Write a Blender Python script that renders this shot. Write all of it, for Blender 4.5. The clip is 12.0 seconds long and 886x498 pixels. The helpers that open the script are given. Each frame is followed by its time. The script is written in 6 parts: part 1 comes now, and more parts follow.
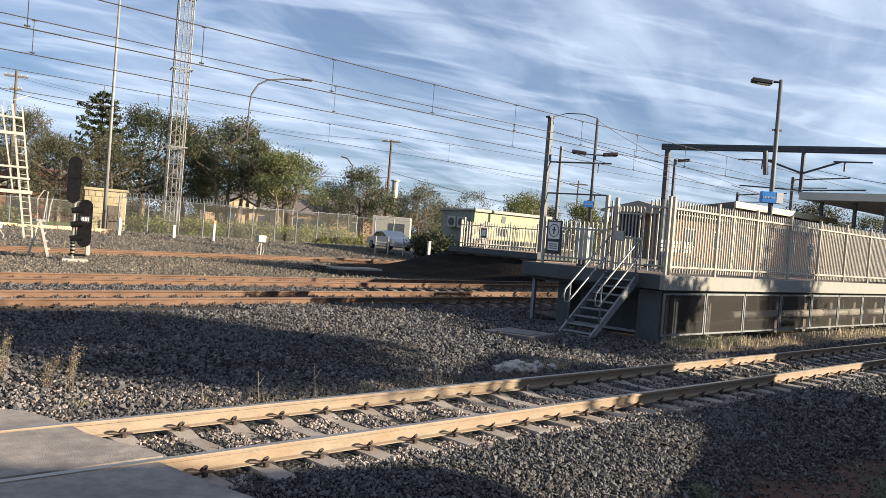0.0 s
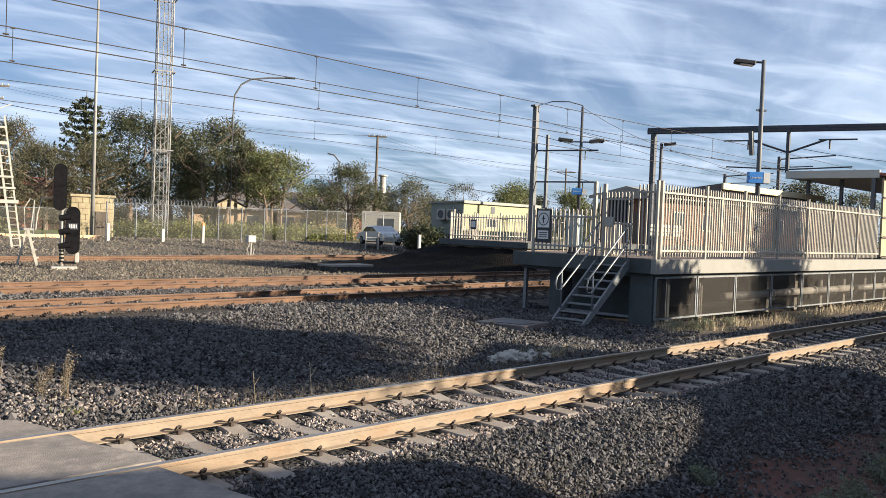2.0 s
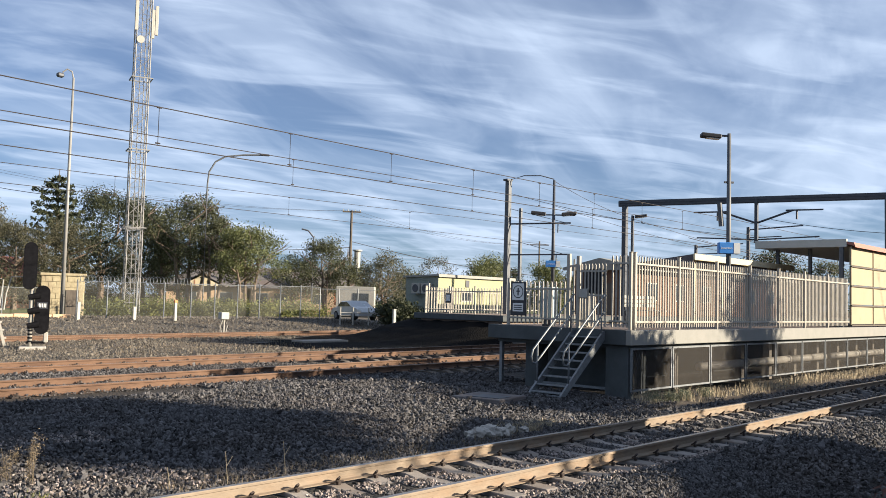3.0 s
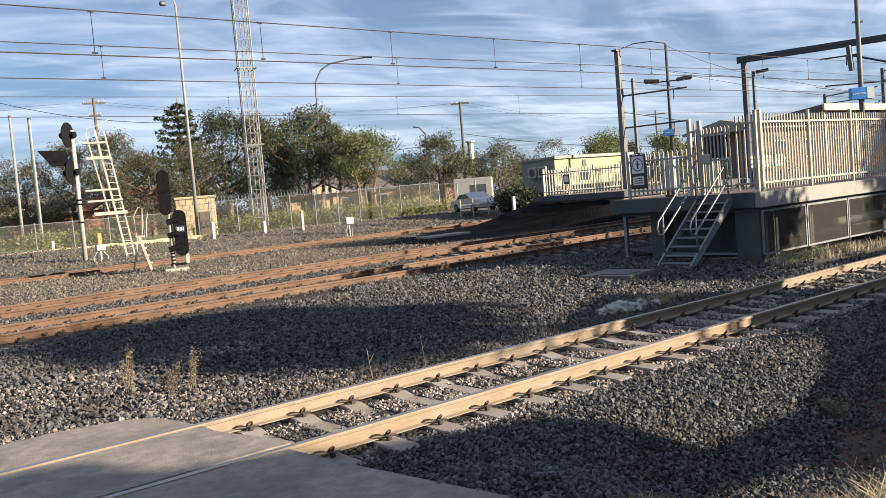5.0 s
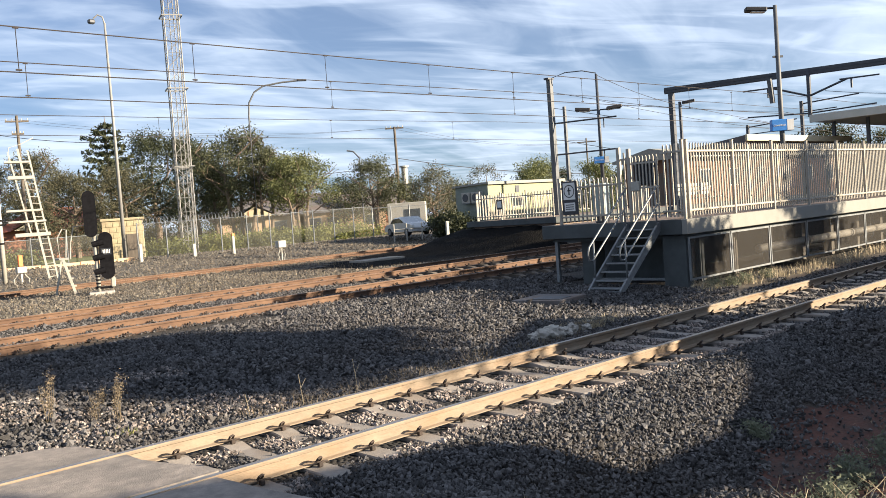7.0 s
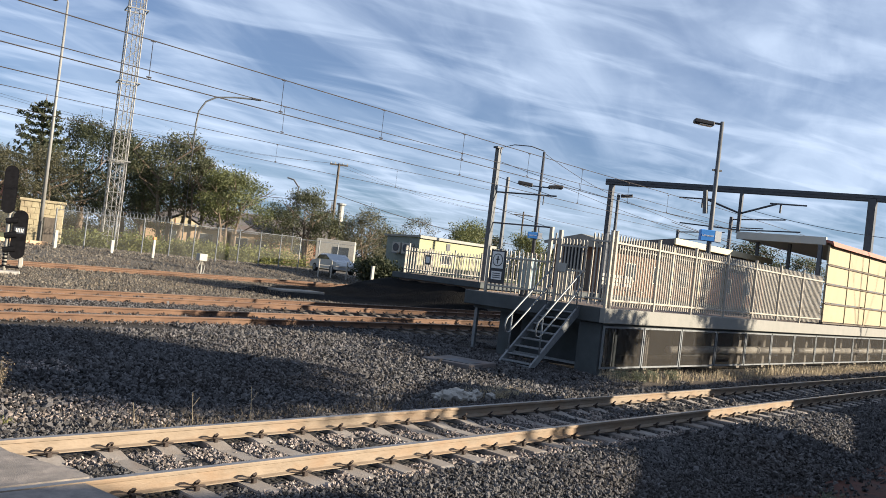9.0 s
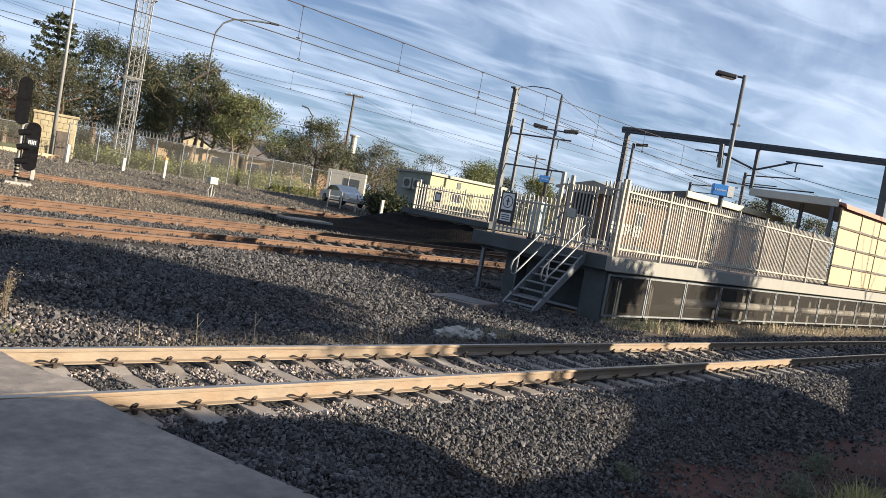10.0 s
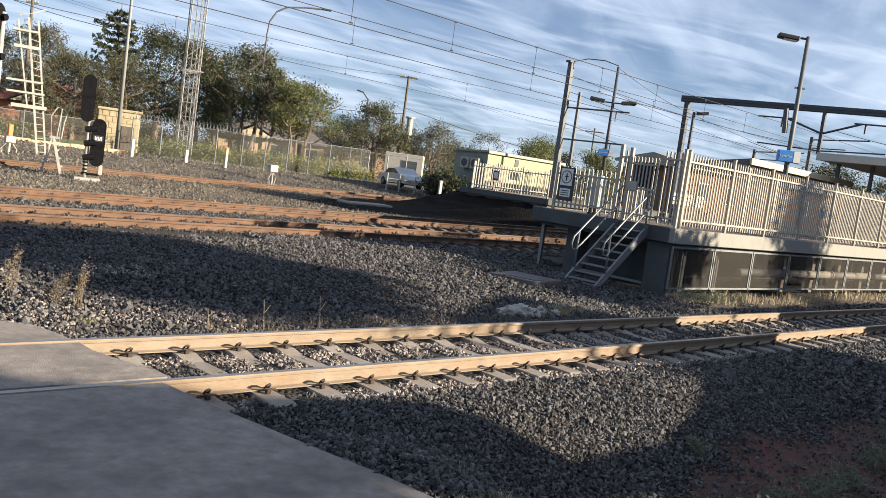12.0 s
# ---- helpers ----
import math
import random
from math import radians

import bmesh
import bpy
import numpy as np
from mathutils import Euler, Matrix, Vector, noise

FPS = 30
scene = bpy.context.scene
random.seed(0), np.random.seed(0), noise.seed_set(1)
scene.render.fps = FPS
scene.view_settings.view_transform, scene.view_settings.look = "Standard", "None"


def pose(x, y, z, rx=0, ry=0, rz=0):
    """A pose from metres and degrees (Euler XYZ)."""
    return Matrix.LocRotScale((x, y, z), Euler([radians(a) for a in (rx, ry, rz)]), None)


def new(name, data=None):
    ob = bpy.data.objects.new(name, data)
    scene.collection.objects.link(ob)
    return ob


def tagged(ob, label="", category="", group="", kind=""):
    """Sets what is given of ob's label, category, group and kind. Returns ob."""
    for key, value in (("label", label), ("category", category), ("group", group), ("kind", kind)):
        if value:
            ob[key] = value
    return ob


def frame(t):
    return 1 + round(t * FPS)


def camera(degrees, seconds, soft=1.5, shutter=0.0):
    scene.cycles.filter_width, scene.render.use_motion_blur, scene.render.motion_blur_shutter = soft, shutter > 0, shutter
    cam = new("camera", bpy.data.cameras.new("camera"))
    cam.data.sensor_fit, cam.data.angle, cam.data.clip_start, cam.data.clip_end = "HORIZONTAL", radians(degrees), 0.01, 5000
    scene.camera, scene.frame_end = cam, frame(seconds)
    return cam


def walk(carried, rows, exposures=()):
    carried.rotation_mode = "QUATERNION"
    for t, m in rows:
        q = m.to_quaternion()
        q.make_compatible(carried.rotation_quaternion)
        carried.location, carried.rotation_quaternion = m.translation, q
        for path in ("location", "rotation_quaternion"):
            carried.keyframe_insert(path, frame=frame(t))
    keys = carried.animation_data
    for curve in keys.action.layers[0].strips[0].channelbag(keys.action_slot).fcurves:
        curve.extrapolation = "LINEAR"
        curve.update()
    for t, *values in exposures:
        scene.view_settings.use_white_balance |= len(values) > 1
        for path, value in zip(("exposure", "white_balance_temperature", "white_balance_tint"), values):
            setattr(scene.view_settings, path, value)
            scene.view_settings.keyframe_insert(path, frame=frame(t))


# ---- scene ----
LENS, EYE = 53.4, 2.05
cam = camera(LENS, 12.0, soft=0.8)
# the viewer stands still and turns: seconds and the camera's turn in degrees
TURNS = [
    (0.0, 88.963, -4.505, -45.438),
    (0.5, 88.590, -4.909, -45.421),
    (1.0, 88.615, -4.225, -45.458),
    (1.5, 88.250, -2.424, -45.736),
    (2.0, 88.534, -2.246, -46.103),
    (2.5, 92.427, -1.530, -47.483),
    (2.7, 93.465, -1.353, -47.832),
    (4.3, 92.047, -1.955, -45.874),
    (4.5, 91.581, -0.513, -44.417),
    (5.0, 86.357, 4.782, -40.082),
    (5.5, 83.436, 6.310, -40.527),
    (6.0, 82.506, 9.517, -40.177),
    (6.5, 83.280, 9.293, -40.336),
    (7.0, 87.605, 4.224, -44.394),
    (7.2, 89.881, 1.376, -47.340),
    (8.8, 91.690, -4.420, -49.406),
    (9.0, 91.036, -6.645, -49.087),
    (9.5, 88.786, -10.917, -48.270),
    (10.0, 86.907, -10.180, -48.444),
    (10.5, 86.069, -8.910, -48.654),
    (11.0, 87.341, -8.170, -48.781),
    (11.5, 88.240, -8.827, -48.156),
    (12.0, 84.975, -7.798, -44.640),]
walk(cam, [(t, pose(0, 0, EYE, rx, ry, rz)) for t, rx, ry, rz in TURNS],
     [(0.0, 1.70, 6200, 10), (1.5, 1.72, 6200, 10), (2.5, 1.60, 6000, 10), (4.5, 1.58, 6000, 10), (5.2, 1.75, 6250, 10), (6.3, 1.85, 6250, 10), (7.0, 1.88, 6300, 10),
      (7.6, 1.78, 6200, 10), (9.0, 1.59, 6000, 10), (10.0, 1.66, 6100, 10), (12.0, 1.70, 6200, 10)])

# ---------------------------------------------------------------- light
SUN_EL = radians(17.0)
SUN_AZ = Vector((0.507, -0.862, 0.0))          # towards the sun, seen from above

world = bpy.data.worlds.new("world")
scene.world = world
world.use_nodes = True
wt = world.node_tree
wt.nodes.clear()


def wnode(kind, **sets):
    n = wt.nodes.new(kind)
    for k, v in sets.items():
        n.inputs[k].default_value = v
    return n


sky = wt.nodes.new("ShaderNodeTexSky")
sky.sky_type = "NISHITA"
sky.sun_disc = False
sky.sun_elevation = SUN_EL
sky.sun_rotation = math.atan2(SUN_AZ.x, SUN_AZ.y)
sky.altitude = 20
sky.air_density, sky.dust_density, sky.ozone_density = 1.0, 0.6, 5.0
geo = wt.nodes.new("ShaderNodeTexCoord")
sep = wt.nodes.new("ShaderNodeSeparateXYZ")
wt.links.new(geo.outputs["Generated"], sep.inputs[0])


def wmath(op, a, b=None):
    n = wt.nodes.new("ShaderNodeMath")
    n.operation = op
    for i, v in enumerate((a, b)):
        if v is None:
            continue
        if isinstance(v, (int, float)):
            n.inputs[i].default_value = v
        else:
            wt.links.new(v, n.inputs[i])
    return n.outputs[0]


# a flat cloud deck seen in perspective: streaks of cirrus running away from the viewer
high = wmath("ADD", wmath("MAXIMUM", sep.outputs[2], 0.0), 0.10)
px_, py_ = wmath("DIVIDE", sep.outputs[0], high), wmath("DIVIDE", sep.outputs[1], high)
comb = wt.nodes.new("ShaderNodeCombineXYZ")
wt.links.new(px_, comb.inputs[0])
wt.links.new(py_, comb.inputs[1])


def clouds(angle, scale, detail, rough, distort, lo, hi):
    m = wt.nodes.new("ShaderNodeMapping")
    m.vector_type = "TEXTURE"
    m.inputs["Rotation"].default_value = (0, 0, radians(angle))
    m.inputs["Scale"].default_value = scale
    wt.links.new(comb.outputs[0], m.inputs[0])
    n = wt.nodes.new("ShaderNodeTexNoise")
    n.inputs["Scale"].default_value = 1.0
    n.inputs["Detail"].default_value = detail
    n.inputs["Roughness"].default_value = rough
    n.inputs["Distortion"].default_value = distort
    wt.links.new(m.outputs[0], n.inputs["Vector"])
    r = wt.nodes.new("ShaderNodeMapRange")
    r.interpolation_type = "SMOOTHSTEP"
    r.inputs["From Min"].default_value = lo
    r.inputs["From Max"].default_value = hi
    wt.links.new(n.outputs[0], r.inputs[0])
    return r.outputs[0]


veil = clouds(15, (2.4, 1.3, 1), 6, 0.55, 0.4, 0.36, 0.66)
streak = clouds(22, (1.5, 0.42, 1), 6, 0.52, 0.7, 0.42, 0.68)
puff = clouds(-25, (0.62, 0.24, 1), 6, 0.50, 0.7, 0.42, 0.70)
cover = wmath("MINIMUM", wmath("ADD", wmath("ADD", wmath("MULTIPLY", veil, 0.34), 0.20), wmath("ADD", wmath("MULTIPLY", streak, 0.25), wmath("MULTIPLY", puff, 0.30))), 0.90)
mixc = wt.nodes.new("ShaderNodeMix")
mixc.data_type = "RGBA"
wt.links.new(cover, mixc.inputs["Factor"])
blue = wt.nodes.new("ShaderNodeMix")          # white balance of the open sky
blue.data_type, blue.blend_type = "RGBA", "MULTIPLY"
blue.inputs["Factor"].default_value = 1.0
blue.inputs["B"].default_value = (0.85, 1.0, 1.17, 1)
wt.links.new(sky.outputs[0], blue.inputs["A"])
wt.links.new(blue.outputs["Result"], mixc.inputs["A"])
mixc.inputs["B"].default_value = (10.2, 11.5, 13.4, 1)
bg = wt.nodes.new("ShaderNodeBackground")
bg.inputs["Strength"].default_value = 0.026
wt.links.new(mixc.outputs["Result"], bg.inputs[0])
wout = wt.nodes.new("ShaderNodeOutputWorld")
wt.links.new(bg.outputs[0], wout.inputs[0])

sun_data = bpy.data.lights.new("sun", "SUN")
sun_data.energy = 5.0
sun_data.angle = radians(0.6)
sun_data.color = (1.0, 0.83, 0.60)
sun = new("sun", sun_data)
toward = (SUN_AZ.normalized() * math.cos(SUN_EL) + Vector((0, 0, math.sin(SUN_EL))))
sun.rotation_mode = "QUATERNION"
sun.rotation_quaternion = (-toward).to_track_quat("-Z", "Y")
sun.location = toward * 60


# ---------------------------------------------------------------- materials
def material(name, low, high, scale=3.0, rough=0.8, metal=0.0, bump=0.0, bump_scale=40.0, stain=None, stain_scale=0.6,
             stain_amount=0.5, island=0.0, random_ob=0.0, stretch=(1, 1, 1), transmission=0.0, spec=0.4, cells=0.0, sheer=0.0):
    """A two-scale procedural surface: grain between two colours, larger stains over it, fine relief."""
    m = bpy.data.materials.new(name)
    m.use_nodes = True
    t = m.node_tree
    t.nodes.clear()
    add, link = t.nodes.new, t.links.new
    out, bsdf = add("ShaderNodeOutputMaterial"), add("ShaderNodeBsdfPrincipled")
    link(bsdf.outputs[0], out.inputs[0])
    g = add("ShaderNodeNewGeometry")
    mp = add("ShaderNodeMapping")
    mp.inputs["Scale"].default_value = stretch
    link(g.outputs["Position"], mp.inputs[0])
    n1 = add("ShaderNodeTexNoise")
    n1.inputs["Scale"].default_value, n1.inputs["Detail"].default_value, n1.inputs["Roughness"].default_value = scale, 5, 0.65
    link(mp.outputs[0], n1.inputs["Vector"])
    ramp = add("ShaderNodeMapRange")
    ramp.inputs["From Min"].default_value, ramp.inputs["From Max"].default_value = 0.3, 0.7
    link(n1.outputs[0], ramp.inputs[0])
    mix = add("ShaderNodeMix")
    mix.data_type = "RGBA"
    mix.inputs["A"].default_value, mix.inputs["B"].default_value = (*low, 1), (*high, 1)
    fac = ramp.outputs[0]
    if island or random_ob:
        src = g.outputs["Random Per Island"] if island else add("ShaderNodeObjectInfo").outputs["Random"]
        amount = island or random_ob
        a = add("ShaderNodeMix")
        a.inputs["Factor"].default_value = amount
        link(fac, a.inputs["A"])
        link(src, a.inputs["B"])
        fac = a.outputs["Result"]
    link(fac, mix.inputs["Factor"])
    col = mix.outputs["Result"]
    if stain:
        n2 = add("ShaderNodeTexNoise")
        n2.inputs["Scale"].default_value, n2.inputs["Detail"].default_value = stain_scale, 7
        n2.inputs["Roughness"].default_value = 0.6
        link(mp.outputs[0], n2.inputs["Vector"])
        r2 = add("ShaderNodeMapRange")
        r2.inputs["From Min"].default_value, r2.inputs["From Max"].default_value = 0.46, 0.66
        r2.inputs["To Max"].default_value = stain_amount
        link(n2.outputs[0], r2.inputs[0])
        mix2 = add("ShaderNodeMix")
        mix2.data_type = "RGBA"
        mix2.inputs["B"].default_value = (*stain, 1)
        link(r2.outputs[0], mix2.inputs["Factor"])
        link(col, mix2.inputs["A"])
        col = mix2.outputs["Result"]
    link(col, bsdf.inputs["Base Color"])
    rr = add("ShaderNodeMapRange")
    rr.inputs["To Min"].default_value, rr.inputs["To Max"].default_value = max(rough - 0.1, 0.02), min(rough + 0.1, 1)
    link(n1.outputs[0], rr.inputs[0])
    link(rr.outputs[0], bsdf.inputs["Roughness"])
    bsdf.inputs["Metallic"].default_value = metal
    bsdf.inputs["Specular IOR Level"].default_value = spec
    if transmission:
        bsdf.inputs["Transmission Weight"].default_value = transmission
    if sheer:
        tl = add("ShaderNodeBsdfTranslucent")
        link(col, tl.inputs["Color"])
        ms = add("ShaderNodeMixShader")
        ms.inputs[0].default_value = sheer
        link(bsdf.outputs[0], ms.inputs[1])
        link(tl.outputs[0], ms.inputs[2])
        link(ms.outputs[0], out.inputs[0])
    if bump:
        if cells:
            bt = add("ShaderNodeTexVoronoi")
            bt.inputs["Scale"].default_value = cells
            h = bt.outputs["Distance"]
            link(g.outputs["Position"], bt.inputs["Vector"])
        else:
            bt = add("ShaderNodeTexNoise")
            bt.inputs["Scale"].default_value, bt.inputs["Detail"].default_value = bump_scale, 4
            h = bt.outputs[0]
            link(mp.outputs[0], bt.inputs["Vector"])
        b = add("ShaderNodeBump")
        b.inputs["Strength"].default_value = bump
        b.inputs["Distance"].default_value = 0.02 if not cells else 0.05
        if cells:
            b.invert = True
        link(h, b.inputs["Height"])
        link(b.outputs[0], bsdf.inputs["Normal"])
    return m


def see_through(name, colour, opacity, rough=0.6, metal=0.0, gloss=0.0):
    """Mesh or tinted sheet that lets part of the light pass."""
    m = bpy.data.materials.new(name)
    m.use_nodes = True
    t = m.node_tree
    t.nodes.clear()
    add, link = t.nodes.new, t.links.new
    out, bsdf, tr, mx = add("ShaderNodeOutputMaterial"), add("ShaderNodeBsdfPrincipled"), add("ShaderNodeBsdfTransparent"), add("ShaderNodeMixShader")
    g, n = add("ShaderNodeNewGeometry"), add("ShaderNodeTexNoise")
    n.inputs["Scale"].default_value, n.inputs["Detail"].default_value = 1.3, 6
    link(g.outputs["Position"], n.inputs["Vector"])
    r = add("ShaderNodeMapRange")
    r.inputs["To Min"].default_value, r.inputs["To Max"].default_value = opacity * 0.75, min(1, opacity * 1.25)
    link(n.outputs[0], r.inputs[0])
    bsdf.inputs["Base Color"].default_value = (*colour, 1)
    bsdf.inputs["Roughness"].default_value, bsdf.inputs["Metallic"].default_value = rough, metal
    link(r.outputs[0], mx.inputs[0])
    link(tr.outputs[0], mx.inputs[1])
    link(bsdf.outputs[0], mx.inputs[2])
    link(mx.outputs[0], out.inputs[0])
    return m


M = {}
M["ballast"] = material("ballast", (0.00332, 0.00349, 0.00432), (0.131, 0.126, 0.129), 22, 0.85, bump=0.5, bump_scale=120, island=0.9, stain=(0.0871, 0.0664, 0.0498), stain_scale=0.5, stain_amount=0.2)
M["crib_stone"] = material("crib_stone", (0.0315, 0.0279, 0.027), (0.378, 0.324, 0.297), 22, 0.9, bump=0.4, bump_scale=120, island=0.85, stain=(0.198, 0.144, 0.108), stain_scale=0.8, stain_amount=0.3)
M["lamp_dark"] = material("lamp_dark", (0.018, 0.018, 0.02), (0.034, 0.034, 0.038), 8, 0.6)
# bed much darker than its stones: shade of the gaps is in the colour
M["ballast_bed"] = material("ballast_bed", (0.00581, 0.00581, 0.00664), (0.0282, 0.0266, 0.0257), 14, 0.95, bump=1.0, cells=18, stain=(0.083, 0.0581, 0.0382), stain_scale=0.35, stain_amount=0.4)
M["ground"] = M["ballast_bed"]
M["red_dirt"] = material("red_dirt", (0.0415, 0.0166, 0.0116), (0.0996, 0.0382, 0.0257), 9, 0.95, bump=0.6, bump_scale=30, stain=(0.0373, 0.0274, 0.0232), stain_scale=2.2, stain_amount=0.8)
M["concrete"] = material("concrete", (0.218, 0.199, 0.174), (0.308, 0.282, 0.244), 9, 0.9, bump=0.35, bump_scale=70, stain=(0.142, 0.128, 0.115), stain_scale=0.9, stain_amount=0.6)
M["slab"] = material("slab", (0.147, 0.13, 0.118), (0.271, 0.237, 0.211), 7, 0.95, bump=0.35, bump_scale=110, stain=(0.095, 0.0893, 0.0855), stain_scale=1.3, stain_amount=0.7)
M["sleeper"] = material("sleeper", (0.164, 0.146, 0.132), (0.264, 0.239, 0.217), 16, 0.9, bump=0.3, bump_scale=60, random_ob=0.35, stain=(0.142, 0.0999, 0.0642), stain_scale=2.0, stain_amount=0.5)
M["rail"] = material("rail", (0.16, 0.124, 0.0883), (0.234, 0.186, 0.138), 9, 0.75, 0.0, 0.25, 50, stain=(0.193, 0.11, 0.0514), stain_scale=3.0, stain_amount=0.5, stretch=(0.4, 1, 1))
M["rail_head"] = material("rail_head", (0.254, 0.23, 0.206), (0.38, 0.348, 0.317), 14, 0.4, 0.8, stretch=(0.2, 1, 1))
M["rust_rail"] = material("rust_rail", (0.0818, 0.0456, 0.0285), (0.146, 0.0867, 0.0542), 7, 0.85, 0.0, 0.3, 40, stain=(0.0499, 0.0249, 0.0158), stain_scale=1.6, stain_amount=0.6, stretch=(0.4, 1, 1))
M["rust_head"] = material("rust_head", (0.19, 0.122, 0.0832), (0.317, 0.238, 0.182), 9, 0.5, 0.4, stretch=(0.2, 1, 1))
M["clip"] = material("clip", (0.0238, 0.019, 0.0175), (0.0554, 0.0396, 0.0317), 20, 0.8, 0.2)
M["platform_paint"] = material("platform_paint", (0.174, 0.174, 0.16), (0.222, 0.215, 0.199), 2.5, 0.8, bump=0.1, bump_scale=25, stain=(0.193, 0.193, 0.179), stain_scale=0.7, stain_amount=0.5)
# platform grey darkened: shade of end beams, columns and under-deck walls is in it
M["shade_paint"] = material("shade_paint", (0.0493, 0.0579, 0.0624), (0.0792, 0.0888, 0.0921), 2.5, 0.85, bump=0.1, bump_scale=25, stain=(0.0362, 0.0394, 0.0394), stain_scale=0.9, stain_amount=0.5)
M["platform_top"] = material("platform_top", (0.145, 0.109, 0.0888), (0.198, 0.151, 0.122), 5, 0.9, bump=0.2, bump_scale=60, stain=(0.158, 0.131, 0.118), stain_scale=0.6)
M["fence_paint"] = material("fence_paint", (0.27, 0.25, 0.215), (0.328, 0.304, 0.264), 5, 0.5, bump=0.05, bump_scale=60, stain=(0.27, 0.244, 0.206), stain_scale=2.5, stain_amount=0.25)
M["galvanised"] = material("galvanised", (0.131, 0.142, 0.154), (0.207, 0.219, 0.228), 14, 0.5, 0.4, 0.05, 60)
M["steel_grey"] = material("steel_grey", (0.0427, 0.046, 0.0559), (0.0723, 0.0792, 0.0921), 6, 0.55, 0.3, 0.05, 40, stain=(0.0723, 0.0723, 0.0754), stain_scale=1.2)
M["pole_grey"] = material("pole_grey", (0.0723, 0.0792, 0.0888), (0.115, 0.122, 0.131), 4, 0.6, 0.2, stain=(0.124, 0.122, 0.122), stain_scale=1.0)
M["white_paint"] = material("white_paint", (0.282, 0.275, 0.25), (0.353, 0.344, 0.308), 7, 0.6, stain=(0.308, 0.27, 0.224), stain_scale=3.0, stain_amount=0.45)
M["black_paint"] = material("black_paint", (0.004, 0.004, 0.005), (0.009, 0.009, 0.011), 8, 0.65, spec=0.06)
M["sign_blue"] = material("sign_blue", (0.0396, 0.175, 0.491), (0.0554, 0.214, 0.554), 5, 0.4)
M["sign_white"] = material("sign_white", (0.586, 0.586, 0.571), (0.65, 0.65, 0.634), 6, 0.4)
M["sign_black"] = material("sign_black", (0.0158, 0.0175, 0.0238), (0.0277, 0.0317, 0.0396), 6, 0.4)
M["sheet_pane"] = see_through("sheet_pane", (0.0528, 0.0484, 0.044), 0.29, 0.35)
M["chainlink"] = see_through("chainlink", (0.176, 0.176, 0.167), 0.045, 0.5, 0.4)
M["pipe"] = material("pipe", (0.442, 0.413, 0.356), (0.535, 0.506, 0.449), 6, 0.5, stain=(0.32, 0.285, 0.242), stain_scale=1.8)
M["cladding"] = material("cladding", (0.267, 0.223, 0.141), (0.307, 0.262, 0.172), 3, 0.7, bump=0.05, stain=(0.267, 0.216, 0.143), stain_scale=0.9, stain_amount=0.4)
M["red_roof"] = material("red_roof", (0.277, 0.0954, 0.0634), (0.356, 0.135, 0.0954), 4, 0.6, stain=(0.221, 0.0954, 0.0713), stain_scale=1.0)
M["canopy"] = material("canopy", (0.211, 0.211, 0.193), (0.27, 0.266, 0.24), 4, 0.7, stain=(0.167, 0.164, 0.148), stain_scale=0.8)
M["cream"] = material("cream", (0.436, 0.384, 0.257), (0.5, 0.442, 0.308), 3, 0.75, stain=(0.372, 0.32, 0.211), stain_scale=0.8, stain_amount=0.4)
M["hut_yellow"] = material("hut_yellow", (0.265, 0.27, 0.155), (0.315, 0.315, 0.185), 3, 0.8, bump=0.08, stain=(0.285, 0.28, 0.175), stain_scale=0.7, stain_amount=0.4)
M["limestone"] = material("limestone", (0.244, 0.206, 0.128), (0.384, 0.334, 0.218), 3.2, 0.9, bump=0.3, bump_scale=10, stain=(0.218, 0.167, 0.11), stain_scale=0.9, stain_amount=0.6)
M["brick"] = material("brick", (0.238, 0.0954, 0.0554), (0.333, 0.15, 0.0954), 6, 0.9, stain=(0.198, 0.103, 0.0713), stain_scale=0.8)
M["brick_tan"] = material("brick_tan", (0.333, 0.238, 0.158), (0.436, 0.317, 0.214), 6, 0.9, stain=(0.277, 0.198, 0.135), stain_scale=0.8)
M["roof_tile"] = material("roof_tile", (0.0871, 0.0792, 0.0792), (0.15, 0.139, 0.135), 5, 0.85, bump=0.2, bump_scale=8, stain=(0.119, 0.0792, 0.0634), stain_scale=0.9)
M["glass_dark"] = material("glass_dark", (0.0238, 0.0317, 0.0396), (0.0396, 0.0475, 0.0554), 2, 0.12, spec=0.8)
M["car_paint"] = material("car_paint", (0.412, 0.427, 0.444), (0.459, 0.475, 0.491), 2, 0.25, 0.2)
M["rubber"] = material("rubber", (0.0119, 0.0119, 0.0119), (0.0238, 0.0238, 0.0238), 12, 0.85)
M["timber"] = material("timber", (0.0713, 0.0594, 0.0491), (0.127, 0.107, 0.0871), 9, 0.9, stretch=(1, 1, 0.15), bump=0.2, bump_scale=30)
M["bark"] = material("bark", (0.0792, 0.0594, 0.0436), (0.175, 0.135, 0.103), 6, 0.95, bump=0.4, bump_scale=14, stretch=(1, 1, 0.3))
M["leaf_euc"] = material("leaf_euc", (0.034, 0.041, 0.022), (0.108, 0.112, 0.054), 0.5, 0.6, island=0.6, sheer=0.35)
M["leaf_green"] = material("leaf_green", (0.058, 0.072, 0.026), (0.150, 0.158, 0.06), 0.5, 0.6, island=0.6, sheer=0.35)
M["leaf_dark"] = material("leaf_dark", (0.0166, 0.0249, 0.0133), (0.0622, 0.0689, 0.0299), 0.5, 0.65, island=0.6, sheer=0.35)
M["leaf_brown"] = material("leaf_brown", (0.045, 0.045, 0.027), (0.108, 0.102, 0.058), 0.6, 0.75, island=0.6, sheer=0.35)
